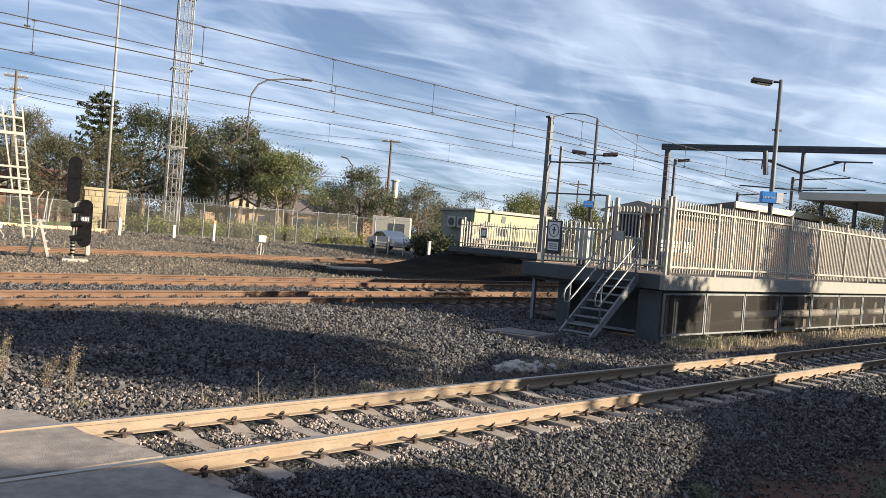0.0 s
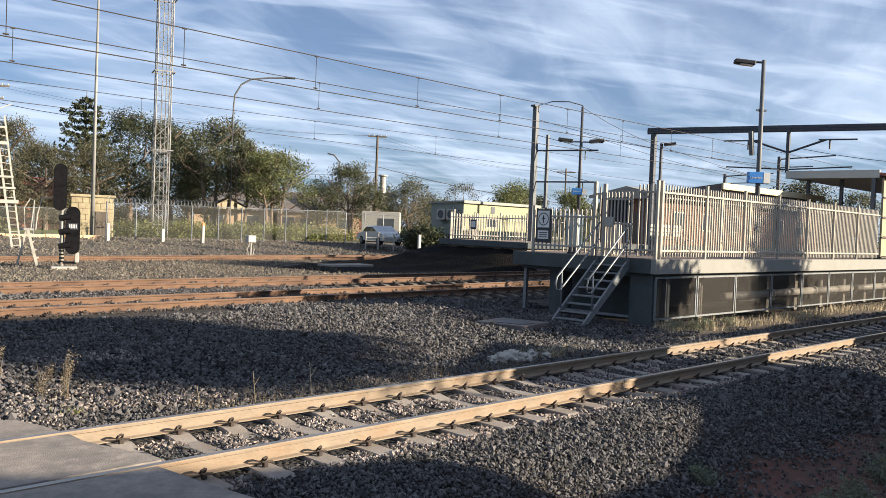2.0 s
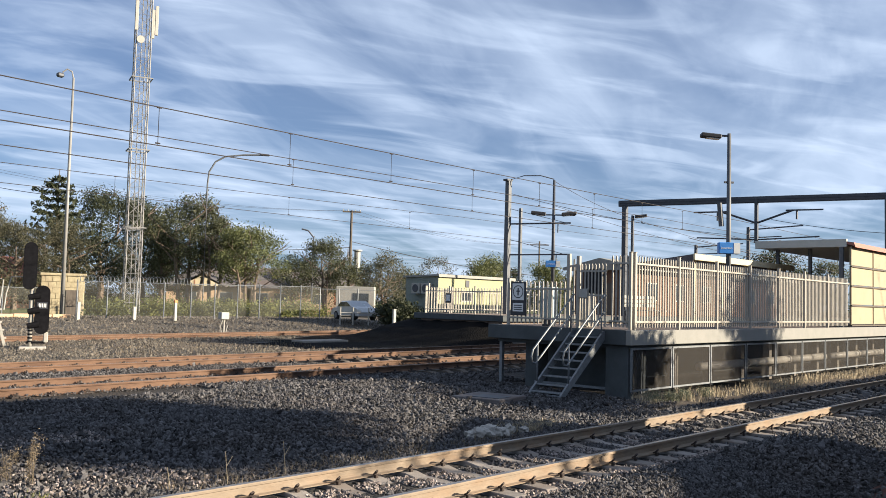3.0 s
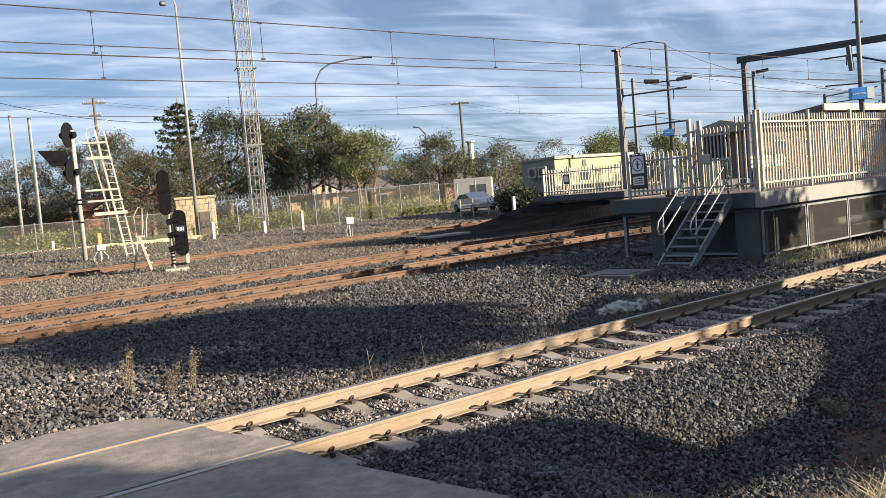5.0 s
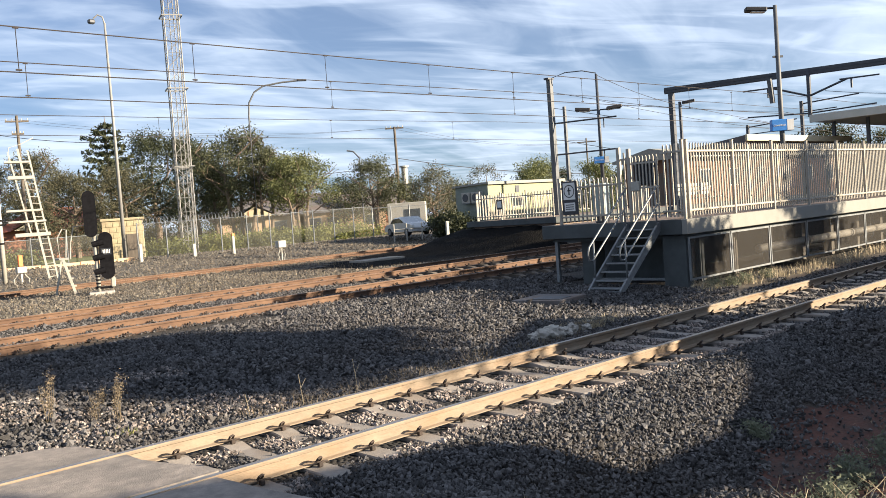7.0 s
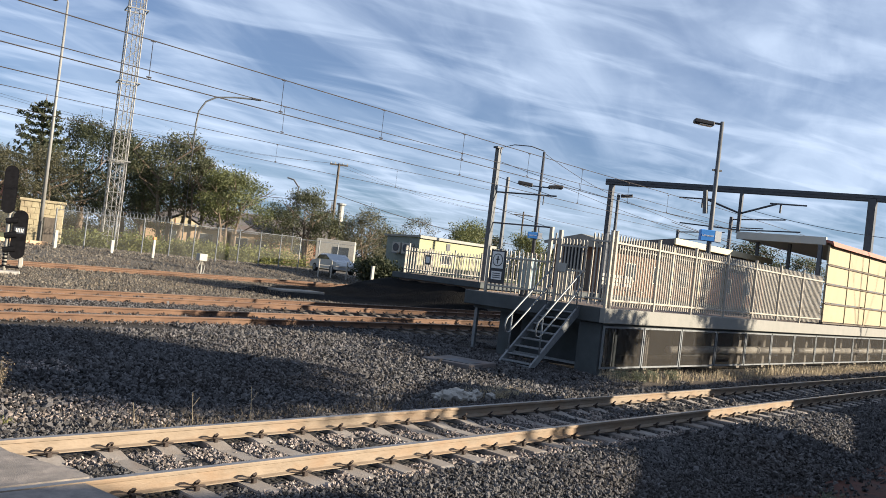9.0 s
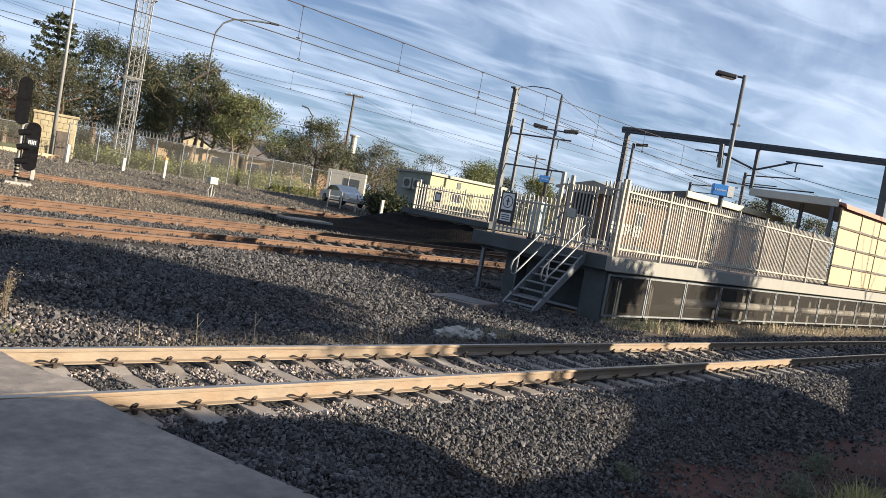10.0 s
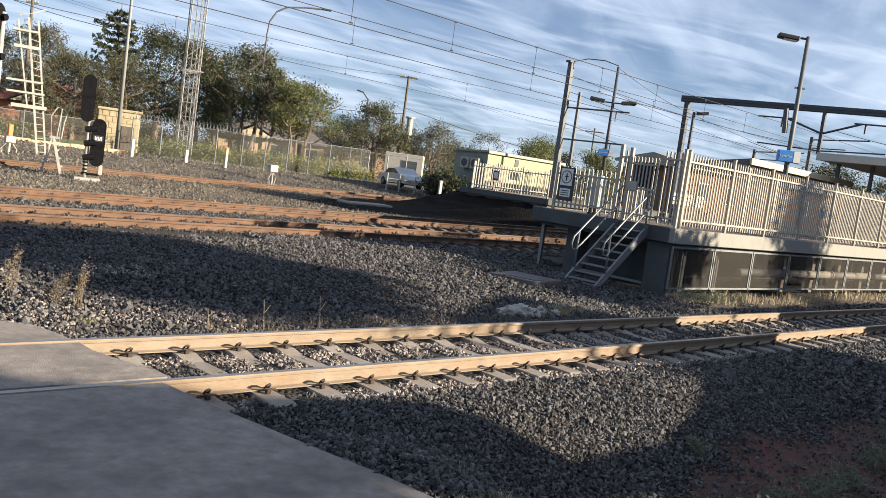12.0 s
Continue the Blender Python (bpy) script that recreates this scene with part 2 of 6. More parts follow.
M["yard_stone"] = material("yard_stone", (0.0183, 0.0174, 0.0166), (0.199, 0.176, 0.145), 14, 0.9, bump=0.4, bump_scale=90, island=0.8, stain=(0.116, 0.0871, 0.0598), stain_scale=0.3, stain_amount=0.4)
M["leaf_grey"] = material("leaf_grey", (0.0585, 0.063, 0.0378), (0.126, 0.117, 0.0702), 0.5, 0.7, island=0.6, sheer=0.35)
M["grass"] = material("grass", (0.09, 0.108, 0.0315), (0.198, 0.198, 0.063), 0.8, 0.8, island=0.6, sheer=0.35)
M["dry_grass"] = material("dry_grass", (0.249, 0.199, 0.124), (0.515, 0.44, 0.307), 2.0, 0.85, island=0.7)
M["bright_grass"] = material("bright_grass", (0.20, 0.20, 0.07), (0.42, 0.40, 0.17), 1.5, 0.8, island=0.7, sheer=0.3)
M["weed"] = material("weed", (0.083, 0.0954, 0.0622), (0.183, 0.199, 0.141), 2.0, 0.85, island=0.7, sheer=0.35)
M["orange"] = material("orange", (0.594, 0.142, 0.0396), (0.673, 0.19, 0.0634), 4, 0.6)
M["trough"] = material("trough", (0.459, 0.301, 0.175), (0.571, 0.396, 0.254), 3, 0.9, stain=(0.317, 0.214, 0.135), stain_scale=0.8)
M["wire"] = material("wire", (0.0277, 0.0238, 0.0238), (0.0554, 0.0475, 0.0436), 8, 0.6, 0.3)
M["lamp_glass"] = material("lamp_glass", (0.6, 0.6, 0.55), (0.7, 0.7, 0.66), 5, 0.2)
M["tint_blue"] = material("tint_blue", (0.254, 0.333, 0.365), (0.317, 0.396, 0.419), 4, 0.5)
M["stone_white"] = material("stone_white", (0.24, 0.225, 0.20), (0.42, 0.395, 0.36), 6, 0.9, bump=0.4, bump_scale=18)
M["yard_fines"] = material("yard_fines", (0.0475, 0.0438, 0.0402), (0.11, 0.1, 0.088), 9, 0.95, bump=0.7, cells=14, stain=(0.124, 0.0988, 0.0694), stain_scale=0.25, stain_amount=0.5)
M["pale_pole"] = material("pale_pole", (0.193, 0.193, 0.186), (0.257, 0.254, 0.244), 4, 0.6, 0.15, stain=(0.154, 0.148, 0.135), stain_scale=1.0)
M["brick_dark"] = material("brick_dark", (0.103, 0.0594, 0.0396), (0.167, 0.099, 0.0673), 6, 0.9, stain=(0.0871, 0.0554, 0.0396), stain_scale=0.7)
M["soil"] = material("soil", (0.0394, 0.0315, 0.025), (0.0988, 0.0792, 0.0605), 12, 0.95, bump=0.9, bump_scale=35, stain=(0.0657, 0.0362, 0.023), stain_scale=1.2, stain_amount=0.4)
M["hut_end"] = material("hut_end", (0.158, 0.182, 0.158), (0.214, 0.238, 0.206), 3, 0.8, stain=(0.135, 0.15, 0.127), stain_scale=0.8)
M["soffit"] = material("soffit", (0.424, 0.418, 0.372), (0.474, 0.468, 0.424), 4, 0.75, stain=(0.372, 0.353, 0.308), stain_scale=0.8)
# near-black ballast: the shade before the second platform is in this colour
M["shaded_ballast"] = material("shaded_ballast", (0.0015, 0.0015, 0.0018), (0.0065, 0.0064, 0.0068), 11, 0.95, bump=1.0, cells=15, stain=(0.006, 0.0058, 0.0058), stain_scale=0.5, spec=0.08)
M["dead_weed"] = material("dead_weed", (0.108, 0.083, 0.0564), (0.241, 0.195, 0.129), 2.0, 0.9, island=0.7)
M["wall_plain"] = material("wall_plain", (0.0713, 0.0697, 0.0665), (0.103, 0.101, 0.0954), 2, 0.9, bump=0.2, bump_scale=20, stain=(0.0792, 0.0776, 0.0713))


# ---------------------------------------------------------------- building helpers
def mesh_ob(name, bm, mat, smooth=False):
    me = bpy.data.meshes.new(name)
    bmesh.ops.recalc_face_normals(bm, faces=bm.faces)
    bm.to_mesh(me)
    bm.free()
    for m in (mat if isinstance(mat, (list, tuple)) else [mat]):
        me.materials.append(m)
    if smooth:
        for p in me.polygons:
            p.use_smooth = True
    return new(name, me)


def part(name, bm, mat, parent, label="", smooth=False):
    ob = mesh_ob(name, bm, mat, smooth)
    ob.parent = parent
    if label:
        ob["label"] = label
    return ob


def root(name, loc, label, category, group="", kind="", rz=0.0):
    ob = new(name)
    ob.empty_display_size = 0.2
    ob.matrix_basis = pose(*loc, 0, 0, rz)
    return tagged(ob, label, category, group, kind)


def at(az, d, z=0.0):
    return (d * math.cos(radians(az)), d * math.sin(radians(az)), z)


def box(bm, x0, x1, y0, y1, z0, z1, bevel=0.0, mat=0):
    vs = [bm.verts.new((x, y, z)) for z in (z0, z1) for y in (y0, y1) for x in (x0, x1)]
    fs = [bm.faces.new([vs[i] for i in q]) for q in ((0, 2, 3, 1), (4, 5, 7, 6), (0, 1, 5, 4), (2, 6, 7, 3), (0, 4, 6, 2), (1, 3, 7, 5))]
    for f in fs:
        f.material_index = mat
    if bevel:
        es = list({e for f in fs for e in f.edges})
        bmesh.ops.bevel(bm, geom=es, offset=bevel, segments=1, affect="EDGES")
    return bm


def boxed(x0, x1, y0, y1, z0, z1, bevel=0.0):
    return box(bmesh.new(), x0, x1, y0, y1, z0, z1, bevel)


def rod(bm, a, b, r, r2=None, n=8, square=False, mat=0):
    """A round or square bar from a to b."""
    a, b = Vector(a), Vector(b)
    r2 = r if r2 is None else r2
    d = (b - a).normalized()
    up = Vector((0, 0, 1)) if abs(d.z) < 0.95 else Vector((1, 0, 0))
    u = d.cross(up).normalized()
    v = u.cross(d)
    n = 4 if square else n
    off = math.pi / 4 if square else 0
    rings = []
    for c, rad in ((a, r), (b, r2)):
        k = rad * (math.sqrt(2) if square else 1)
        rings.append([bm.verts.new(c + (u * math.cos(off + i * math.tau / n) + v * math.sin(off + i * math.tau / n)) * k) for i in range(n)])
    for i in range(n):
        bm.faces.new((rings[0][i], rings[0][(i + 1) % n], rings[1][(i + 1) % n], rings[1][i])).material_index = mat
    bm.faces.new(rings[0][::-1]).material_index = mat
    bm.faces.new(rings[1]).material_index = mat
    return bm


def path_rod(bm, pts, r, n=8):
    """A bent round tube through pts."""
    pts = [Vector(p) for p in pts]
    rings = []
    for i, p in enumerate(pts):
        d = (pts[min(i + 1, len(pts) - 1)] - pts[max(i - 1, 0)]).normalized()
        up = Vector((0, 0, 1)) if abs(d.z) < 0.9 else Vector((0.3, 1, 0)).normalized()
        u = d.cross(up).normalized()
        v = u.cross(d)
        rings.append([bm.verts.new(p + (u * math.cos(k * math.tau / n) + v * math.sin(k * math.tau / n)) * r) for k in range(n)])
    for a, b in zip(rings, rings[1:]):
        # match the rings, in case the frame flipped
        s = min(range(n), key=lambda k: (b[k].co - a[0].co).length)
        b[:] = b[s:] + b[:s]
        for i in range(n):
            try:
                bm.faces.new((a[i], a[(i + 1) % n], b[(i + 1) % n], b[i]))
            except ValueError:
                pass
    bm.faces.new(rings[0][::-1])
    bm.faces.new(rings[-1])
    return bm


def extrude_profile(bm, profile, x0, x1):
    """A (y, z) outline drawn along x."""
    a = [bm.verts.new((x0, y, z)) for y, z in profile]
    b = [bm.verts.new((x1, y, z)) for y, z in profile]
    n = len(profile)
    for i in range(n):
        bm.faces.new((a[i], a[(i + 1) % n], b[(i + 1) % n], b[i]))
    bm.faces.new(a[::-1])
    bm.faces.new(b)
    return bm


def bulk(name, verts, faces, mat, label, category):
    """A large scatter from numpy arrays, as one object of stuff."""
    me = bpy.data.meshes.new(name)
    me.from_pydata(verts.tolist() if hasattr(verts, "tolist") else verts, [], faces.tolist() if hasattr(faces, "tolist") else faces)
    me.materials.append(mat)
    me.update()
    return tagged(new(name, me), label, category, kind="stuff")


# ---------------------------------------------------------------- ground
def smooth(a, b, v):
    t = min(max((v - a) / (b - a), 0.0), 1.0)
    return t * t * (3 - 2 * t)


def ground_z(x, y):
    """Height of the ground: rail tops of the near track lie at 0."""
    z = -0.21
    z -= 0.40 * smooth(5.6, 3.9, y)                              # shoulder of the near track, down to the ditch
    z += 0.22 * smooth(3.3, 1.4, y) + 0.59 * smooth(6.0, 4.15, x) * smooth(5.6, 4.1, y)
    z += 0.17 * smooth(10.2, 12.2, y) * smooth(22, 15, x)        # heap at the foot of the stair
    z += 0.12 * smooth(14.0, 17.0, y) - 0.15 * smooth(16.0, 17.2, y) * smooth(27.5, 26.0, y)   # bed of the rusty tracks
    z += 0.50 * smooth(41, 56, y)
    z += 0.035 * noise.noise((x * 0.45, y * 0.45, 0.3)) + 0.02 * noise.noise((x * 1.3, y * 1.3, 4.1))
    if x < 4.5 and 3.3 < y < 10:
        z = min(z, -0.035)
    if y > 16:
        z = min(z, -0.085)  if y < 40 else z
    return z


def dirt_edge(x):
    """Where the ballast shoulder gives way to the red ditch."""
    return float(np.interp(x, [0, 3.9, 4.4, 5.8, 7.0, 7.8, 9.0, 11.8, 16, 30, 60], [3.3, 3.3, 2.95, 2.8, 3.35, 3.95, 4.35, 4.2, 4.05, 3.7, 3.5]))


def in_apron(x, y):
    """The ground before the second platform that is coloured black to stand for shade."""
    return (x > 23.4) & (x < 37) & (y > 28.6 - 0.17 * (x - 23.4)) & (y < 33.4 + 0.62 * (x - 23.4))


def grid_axis(stops):
    out = []
    for a, b, step in stops:
        n = max(1, round((b - a) / step))
        out += [a + (b - a) * i / n for i in range(n)]
    return out + [stops[-1][1]]


gx = grid_axis([(-1500, -200, 260), (-200, -20, 30), (-20, 0, 2), (0, 4, 0.35), (4, 18, 0.14), (18, 24, 0.35), (24, 60, 1.2), (60, 140, 8), (140, 400, 40), (400, 2500, 350)])
gy = grid_axis([(-1500, -200, 260), (-200, -20, 30), (-20, 0, 2), (0, 1.9, 0.35), (1.9, 5.4, 0.12), (5.4, 18, 0.35), (18, 60, 1.2), (60, 140, 8), (140, 400, 40), (400, 2500, 350)])
gv = [(x, y, ground_z(x, y)) for y in gy for x in gx]
nx = len(gx)
gf = [(j * nx + i, j * nx + i + 1, (j + 1) * nx + i + 1, (j + 1) * nx + i) for j in range(len(gy) - 1) for i in range(nx - 1)]
gme = bpy.data.meshes.new("ground")
gme.from_pydata(gv, [], gf)
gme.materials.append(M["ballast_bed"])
gme.materials.append(M["red_dirt"])
gme.materials.append(M["grass"])
gme.materials.append(M["yard_fines"])
gme.materials.append(M["soil"])
gme.materials.append(M["shaded_ballast"])
for p in gme.polygons:
    c = p.center
    wob = 0.5 * noise.noise((c.x * 0.6, c.y * 0.6, 7.0)) + 0.5 * noise.noise((c.x * 3.1, c.y * 3.1, 2.0))
    if c.y < dirt_edge(c.x) + 0.1 + 0.3 * wob:
        p.material_index = 1 if c.x > 7.1 + wob else 4
    if c.y > 25.5:
        p.material_index = 3
    # shaded apron painted into the ground by a black material
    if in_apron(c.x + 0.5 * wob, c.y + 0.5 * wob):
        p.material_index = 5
    if c.x > 15.2 + wob and 9.3 + 0.3 * wob < c.y < 10.8:
        p.material_index = 4
    if c.y > 58 + 0.28 * (c.x - 24) and c.y < 400:
        p.material_index = 2
    p.use_smooth = True
ground = tagged(new("ground", gme), "grey ballast ground with red dirt beside the track", "ground", kind="structure")

# ---------------------------------------------------------------- tracks
HEAD = [(-0.035, 0.0), (0.035, 0.0), (0.037, -0.012), (0.035, -0.034), (0.010, -0.044), (0.009, -0.118), (0.022, -0.132),
        (0.068, -0.143), (0.068, -0.153), (-0.068, -0.153), (-0.068, -0.143), (-0.022, -0.132), (-0.009, -0.118), (-0.010, -0.044), (-0.035, -0.034), (-0.037, -0.012)]


def rail_mesh(length, name, mats, tall=1.0):
    bm = bmesh.new()
    extrude_profile(bm, [(y, z * tall) for y, z in HEAD], 0, length)
    me_ob = mesh_ob(name, bm, mats)
    for p in me_ob.data.polygons:
        if p.normal.z > 0.9 and p.center.z > -0.01:
            p.material_index = 1
    return me_ob


def sleeper_mesh(half=1.32, mat="sleeper"):
    bm = bmesh.new()
    prof = [(-0.145, -0.17), (0.145, -0.17), (0.125, -0.012), (0.113, 0.0), (-0.113, 0.0), (-0.125, -0.012)]
    # sloping ends, raised rail seats, a waist in the middle
    rings = []
    for y, drop, slim in ((-half, 0.075, 0.92), (-half + 0.16, 0.012, 1.0), (-0.62, 0.0, 1.0), (-0.42, 0.038, 0.9), (0.42, 0.038, 0.9), (0.62, 0.0, 1.0), (half - 0.16, 0.012, 1.0), (half, 0.075, 0.92)):
        rings.append([bm.verts.new((x * slim, y, z - (drop if z > -0.1 else 0))) for x, z in prof])
    for p, q in zip(rings, rings[1:]):
        for i in range(6):
            bm.faces.new((p[i], p[(i + 1) % 6], q[(i + 1) % 6], q[i]))
    bm.faces.new(rings[0][::-1])
    bm.faces.new(rings[-1])
    bmesh.ops.recalc_face_normals(bm, faces=bm.faces)
    me = bpy.data.meshes.new("sleeper")
    bm.to_mesh(me)
    bm.free()
    me.materials.append(M[mat])
    return me


def clip_mesh():
    """A sprung rail clip with its shoulder."""
    bm = bmesh.new()
    box(bm, -0.022, 0.024, 0.045, 0.085, -0.014, 0.03, 0.005)
    path_rod(bm, [(-0.10, 0.035, 0.010), (-0.045, 0.052, 0.022), (0.015, 0.064, 0.03), (0.055, 0.085, 0.05), (0.05, 0.105, 0.074), (0.012, 0.095, 0.082), (-0.02, 0.06, 0.066), (-0.03, 0.02, 0.03), (-0.03, -0.015, 0.014)], 0.0115, 6)
    bmesh.ops.recalc_face_normals(bm, faces=bm.faces)
    me = bpy.data.meshes.new("clip")
    bm.to_mesh(me)
    bm.free()
    me.materials.append(M["clip"])
    return me


def spike_mesh():
    """A low dark fastening on a sunken sleeper."""
    bm = bmesh.new()
    box(bm, -0.13, 0.13, 0.01, 0.11, -0.02, 0.014, 0.006)
    rod(bm, (-0.07, 0.05, 0.01), (0.07, 0.06, 0.055), 0.020, n=6)
    rod(bm, (0.02, 0.06, 0.01), (0.0, 0.06, 0.085), 0.024, n=6)
    bmesh.ops.recalc_face_normals(bm, faces=bm.faces)
    me = bpy.data.meshes.new("clip")
    bm.to_mesh(me)
    bm.free()
    me.materials.append(M["clip"])
    return me


SLEEPER, OLD_SLEEPER, CLIP, SPIKE = sleeper_mesh(), sleeper_mesh(1.32, "timber"), clip_mesh(), spike_mesh()


def child(name, me, parent, loc, rz=0.0):
    ob = new(name, me)
    ob.parent = parent
    ob.matrix_basis = pose(*loc, 0, 0, rz)
    return ob


def track(name, y0, rise, x0, x1, gauge, z, label, mats, x_first, x_last, pitch, sleepers=True, both=True):
    """A straight track that leaves the line y0 by rise (metres per metre)."""
    ang = math.degrees(math.atan(rise))
    t = root(name, (x0, y0 + rise * x0, z), label, "railway track", kind="structure", rz=ang)
    length = (x1 - x0) / math.cos(radians(ang))
    for s in (-1, 1):
        r = rail_mesh(length, "rail", mats, 1.0 if sleepers else 1.14)
        r.parent = t
        r.location = (0, s * gauge / 2, 0)
        r["label"] = "worn steel rail, shiny on top"
    n = int((x_last - x_first) / pitch)
    for i in range(n):
        x = x_first - x0 + i * pitch
        if sleepers or both:
            child("sleeper", SLEEPER if sleepers else OLD_SLEEPER, t, (x, 0, -0.163 if sleepers else -0.205))
        for s in ((-1, 1) if both else (-1,)):
            child("clip", CLIP if sleepers else SPIKE, t, (x, s * gauge / 2 - 0.068, -0.150 if sleepers else -0.165), 180)
            if sleepers and i < 40:
                child("clip", CLIP, t, (x, s * gauge / 2 + 0.068, -0.150), 0)
    return t


RAIL_Y, SPACING = 6.66, 0.6165
near_track = track("near_track", RAIL_Y + 0.7525, 0.0, -60, 220, 1.505, 0.0, "standard railway track on concrete sleepers in ballast",
                   [M["rail"], M["rail_head"]], 3.99, 60, SPACING)
mid_track = track("middle_track", 18.60, 0.052, -80, 260, 1.67, 0.10, "rusty railway track bedded in ballast", [M["rust_rail"], M["rust_head"]], 3.0, 40, 0.74, False, True)
far_track = track("far_track", 23.42, 0.050, -80, 260, 1.67, 0.10, "rusty railway track bedded in ballast", [M["rust_rail"], M["rust_head"]], 3.0, 40, 0.74, False, True)
side_track = track("siding_track", 36.55, 0.115, -80, 260, 1.67, 0.08, "rusty siding track beyond the main lines", [M["rust_rail"], M["rust_head"]], 8.0, 30, 0.70, False, False)

# ---------------------------------------------------------------- pedestrian crossing
bm = bmesh.new()


def slab_piece(bm, corners, top, depth):
    a = [bm.verts.new((x, y, top)) for x, y in corners]
    b = [bm.verts.new((x, y, top - depth)) for x, y in corners]
    n = len(corners)
    bm.faces.new(a)
    bm.faces.new(b[::-1])
    for i in range(n):
        bm.faces.new((a[i], b[i], b[(i + 1) % n], a[(i + 1) % n]))


crossing = root("crossing", (0, 0, 0), "worn concrete pedestrian crossing laid flush with the rails", "crossing", kind="structure")
for nm, corners, top in (
        ("near_slab", [(-4, 3.30), (1.2, 3.32), (2.6, 3.38), (3.30, 3.42), (3.72, 3.40), (3.96, 3.50), (4.00, 3.72), (3.93, 4.26), (3.84, 4.75), (3.76, 5.3), (3.66, 5.9), (3.62, 6.62), (-4, 6.62)], -0.004),
        ("middle_slab", [(-4, 6.735), (3.74, 6.735), (3.69, 7.05), (3.58, 7.4), (3.47, 7.75), (3.52, 8.085), (-4, 8.085)], -0.004),
        ("far_slab", [(-4, 8.207), (3.50, 8.207), (3.44, 8.55), (3.36, 8.9), (3.10, 9.13), (2.5, 9.27), (1.9, 9.22), (0.6, 9.5), (-4, 9.7)], -0.008)):
    bm = bmesh.new()
    slab_piece(bm, corners, top, 0.28)
    bmesh.ops.bevel(bm, geom=[e for e in bm.edges if all(v.co.z > top - 0.01 for v in e.verts)], offset=0.02, segments=2, affect="EDGES")
    part(nm, bm, M["slab"], crossing)

# ---------------------------------------------------------------- near platform
PX0, PX1, PY0, PY1, DECK = 18.45, 95.0, 10.74, 15.1, 1.47
platform = root("platform", (0, 0, 0), "raised station platform with grey concrete edge on columns", "platform", kind="structure")
part("deck", boxed(PX0 + 0.12, PX1, PY0 + 0.12, PY1 - 0.12, 1.20, DECK - 0.004, 0.0), M["platform_top"], platform, "brownish paved deck")
part("front_edge_beam", boxed(PX0, PX1, PY0, PY0 + 0.15, 1.11, DECK, 0.012), M["platform_paint"], platform)
# end, rear and under-deck parts take the grey with shade painted in
part("end_edge_beam", boxed(PX0, PX0 + 0.15, PY0 + 0.15, PY1, 1.11, DECK, 0.012), M["shade_paint"], platform)
part("rear_edge_beam", boxed(PX0 + 0.15, PX1, PY1 - 0.15, PY1, 1.11, DECK, 0.012), M["shade_paint"], platform)
part("soffit", boxed(PX0 + 0.2, PX1, PY0 + 0.2, PY1 - 0.2, 1.02, 1.195), M["shade_paint"], platform)
# corner columns and the row behind the screens
for x, y, w, d in ((18.62, 10.92, 0.30, 0.62), (18.9, 13.75, 0.45, 0.42)):
    part("column", boxed(x, x + w, y, y + d, -0.4, 1.1, 0.015), M["shade_paint"], platform)
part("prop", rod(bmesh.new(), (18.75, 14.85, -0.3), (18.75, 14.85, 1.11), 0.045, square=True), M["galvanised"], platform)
part("end_wall", boxed(20.3, 20.5, 11.5, 15.0, -0.4, 1.11), M["shade_paint"], platform)
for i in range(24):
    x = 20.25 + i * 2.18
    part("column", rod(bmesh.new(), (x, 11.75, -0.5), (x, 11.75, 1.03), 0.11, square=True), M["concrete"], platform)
part("rear_wall", boxed(20.4, PX1, 14.2, 14.4, -0.6, 1.1), M["shade_paint"], platform)
part("foot_rail", rod(bmesh.new(), (18.7, 11.55, 0.03), (18.7, 13.7, 0.03), 0.03, square=True), M["galvanised"], platform)

# screens below the deck
SCR = [18.66, 20.72, 22.88, 25.22, 27.45, 29.65, 31.8, 34.1, 36.4, 38.75, 41.0, 43.3, 45.6, 47.9, 50.2, 52.5, 54.8, 57.1]
for i, (a, b) in enumerate(zip(SCR, SCR[1:])):
    s = root("underdeck_screen", (a, 10.86, 0.0), "framed tinted mesh screen closing the space under the platform", "screen", group="screens under the platform")
    w = b - a - 0.05
    bm = bmesh.new()
    for q in ((0, 0.045, 0, 1.04), (w - 0.045, w, 0, 1.04), (0.045, w - 0.045, 0, 0.045), (0.045, w - 0.045, 0.995, 1.04)):
        box(bm, q[0], q[1], -0.02, 0.02, q[2], q[3])
    part("frame", bm, M["galvanised"], s, "bright galvanised frame")
    part("pane", boxed(0.045, w - 0.045, -0.004, 0.004, 0.045, 0.995), M["sheet_pane"], s)
for i in range(9):
    x = 23.1 + i * 3.3 + (0.5 if i > 2 else 0)
    d = root("drain_pipe", (x, 11.3, 0.41), "white plastic pipe length hung below the platform", "pipe", group="pipe lengths")
    part("barrel", rod(bmesh.new(), (0, 0, 0), (3.15, 0, 0.01), 0.115, n=16), M["pipe"], d, smooth=True)
    part("collar", rod(bmesh.new(), (3.05, 0, 0.01), (3.2, 0, 0.01), 0.135, n=16), M["pipe"], d, smooth=True)
    part("hanger", rod(bmesh.new(), (1.6, 0, 0.1), (1.6, 0, 0.64), 0.012), M["galvanised"], d)


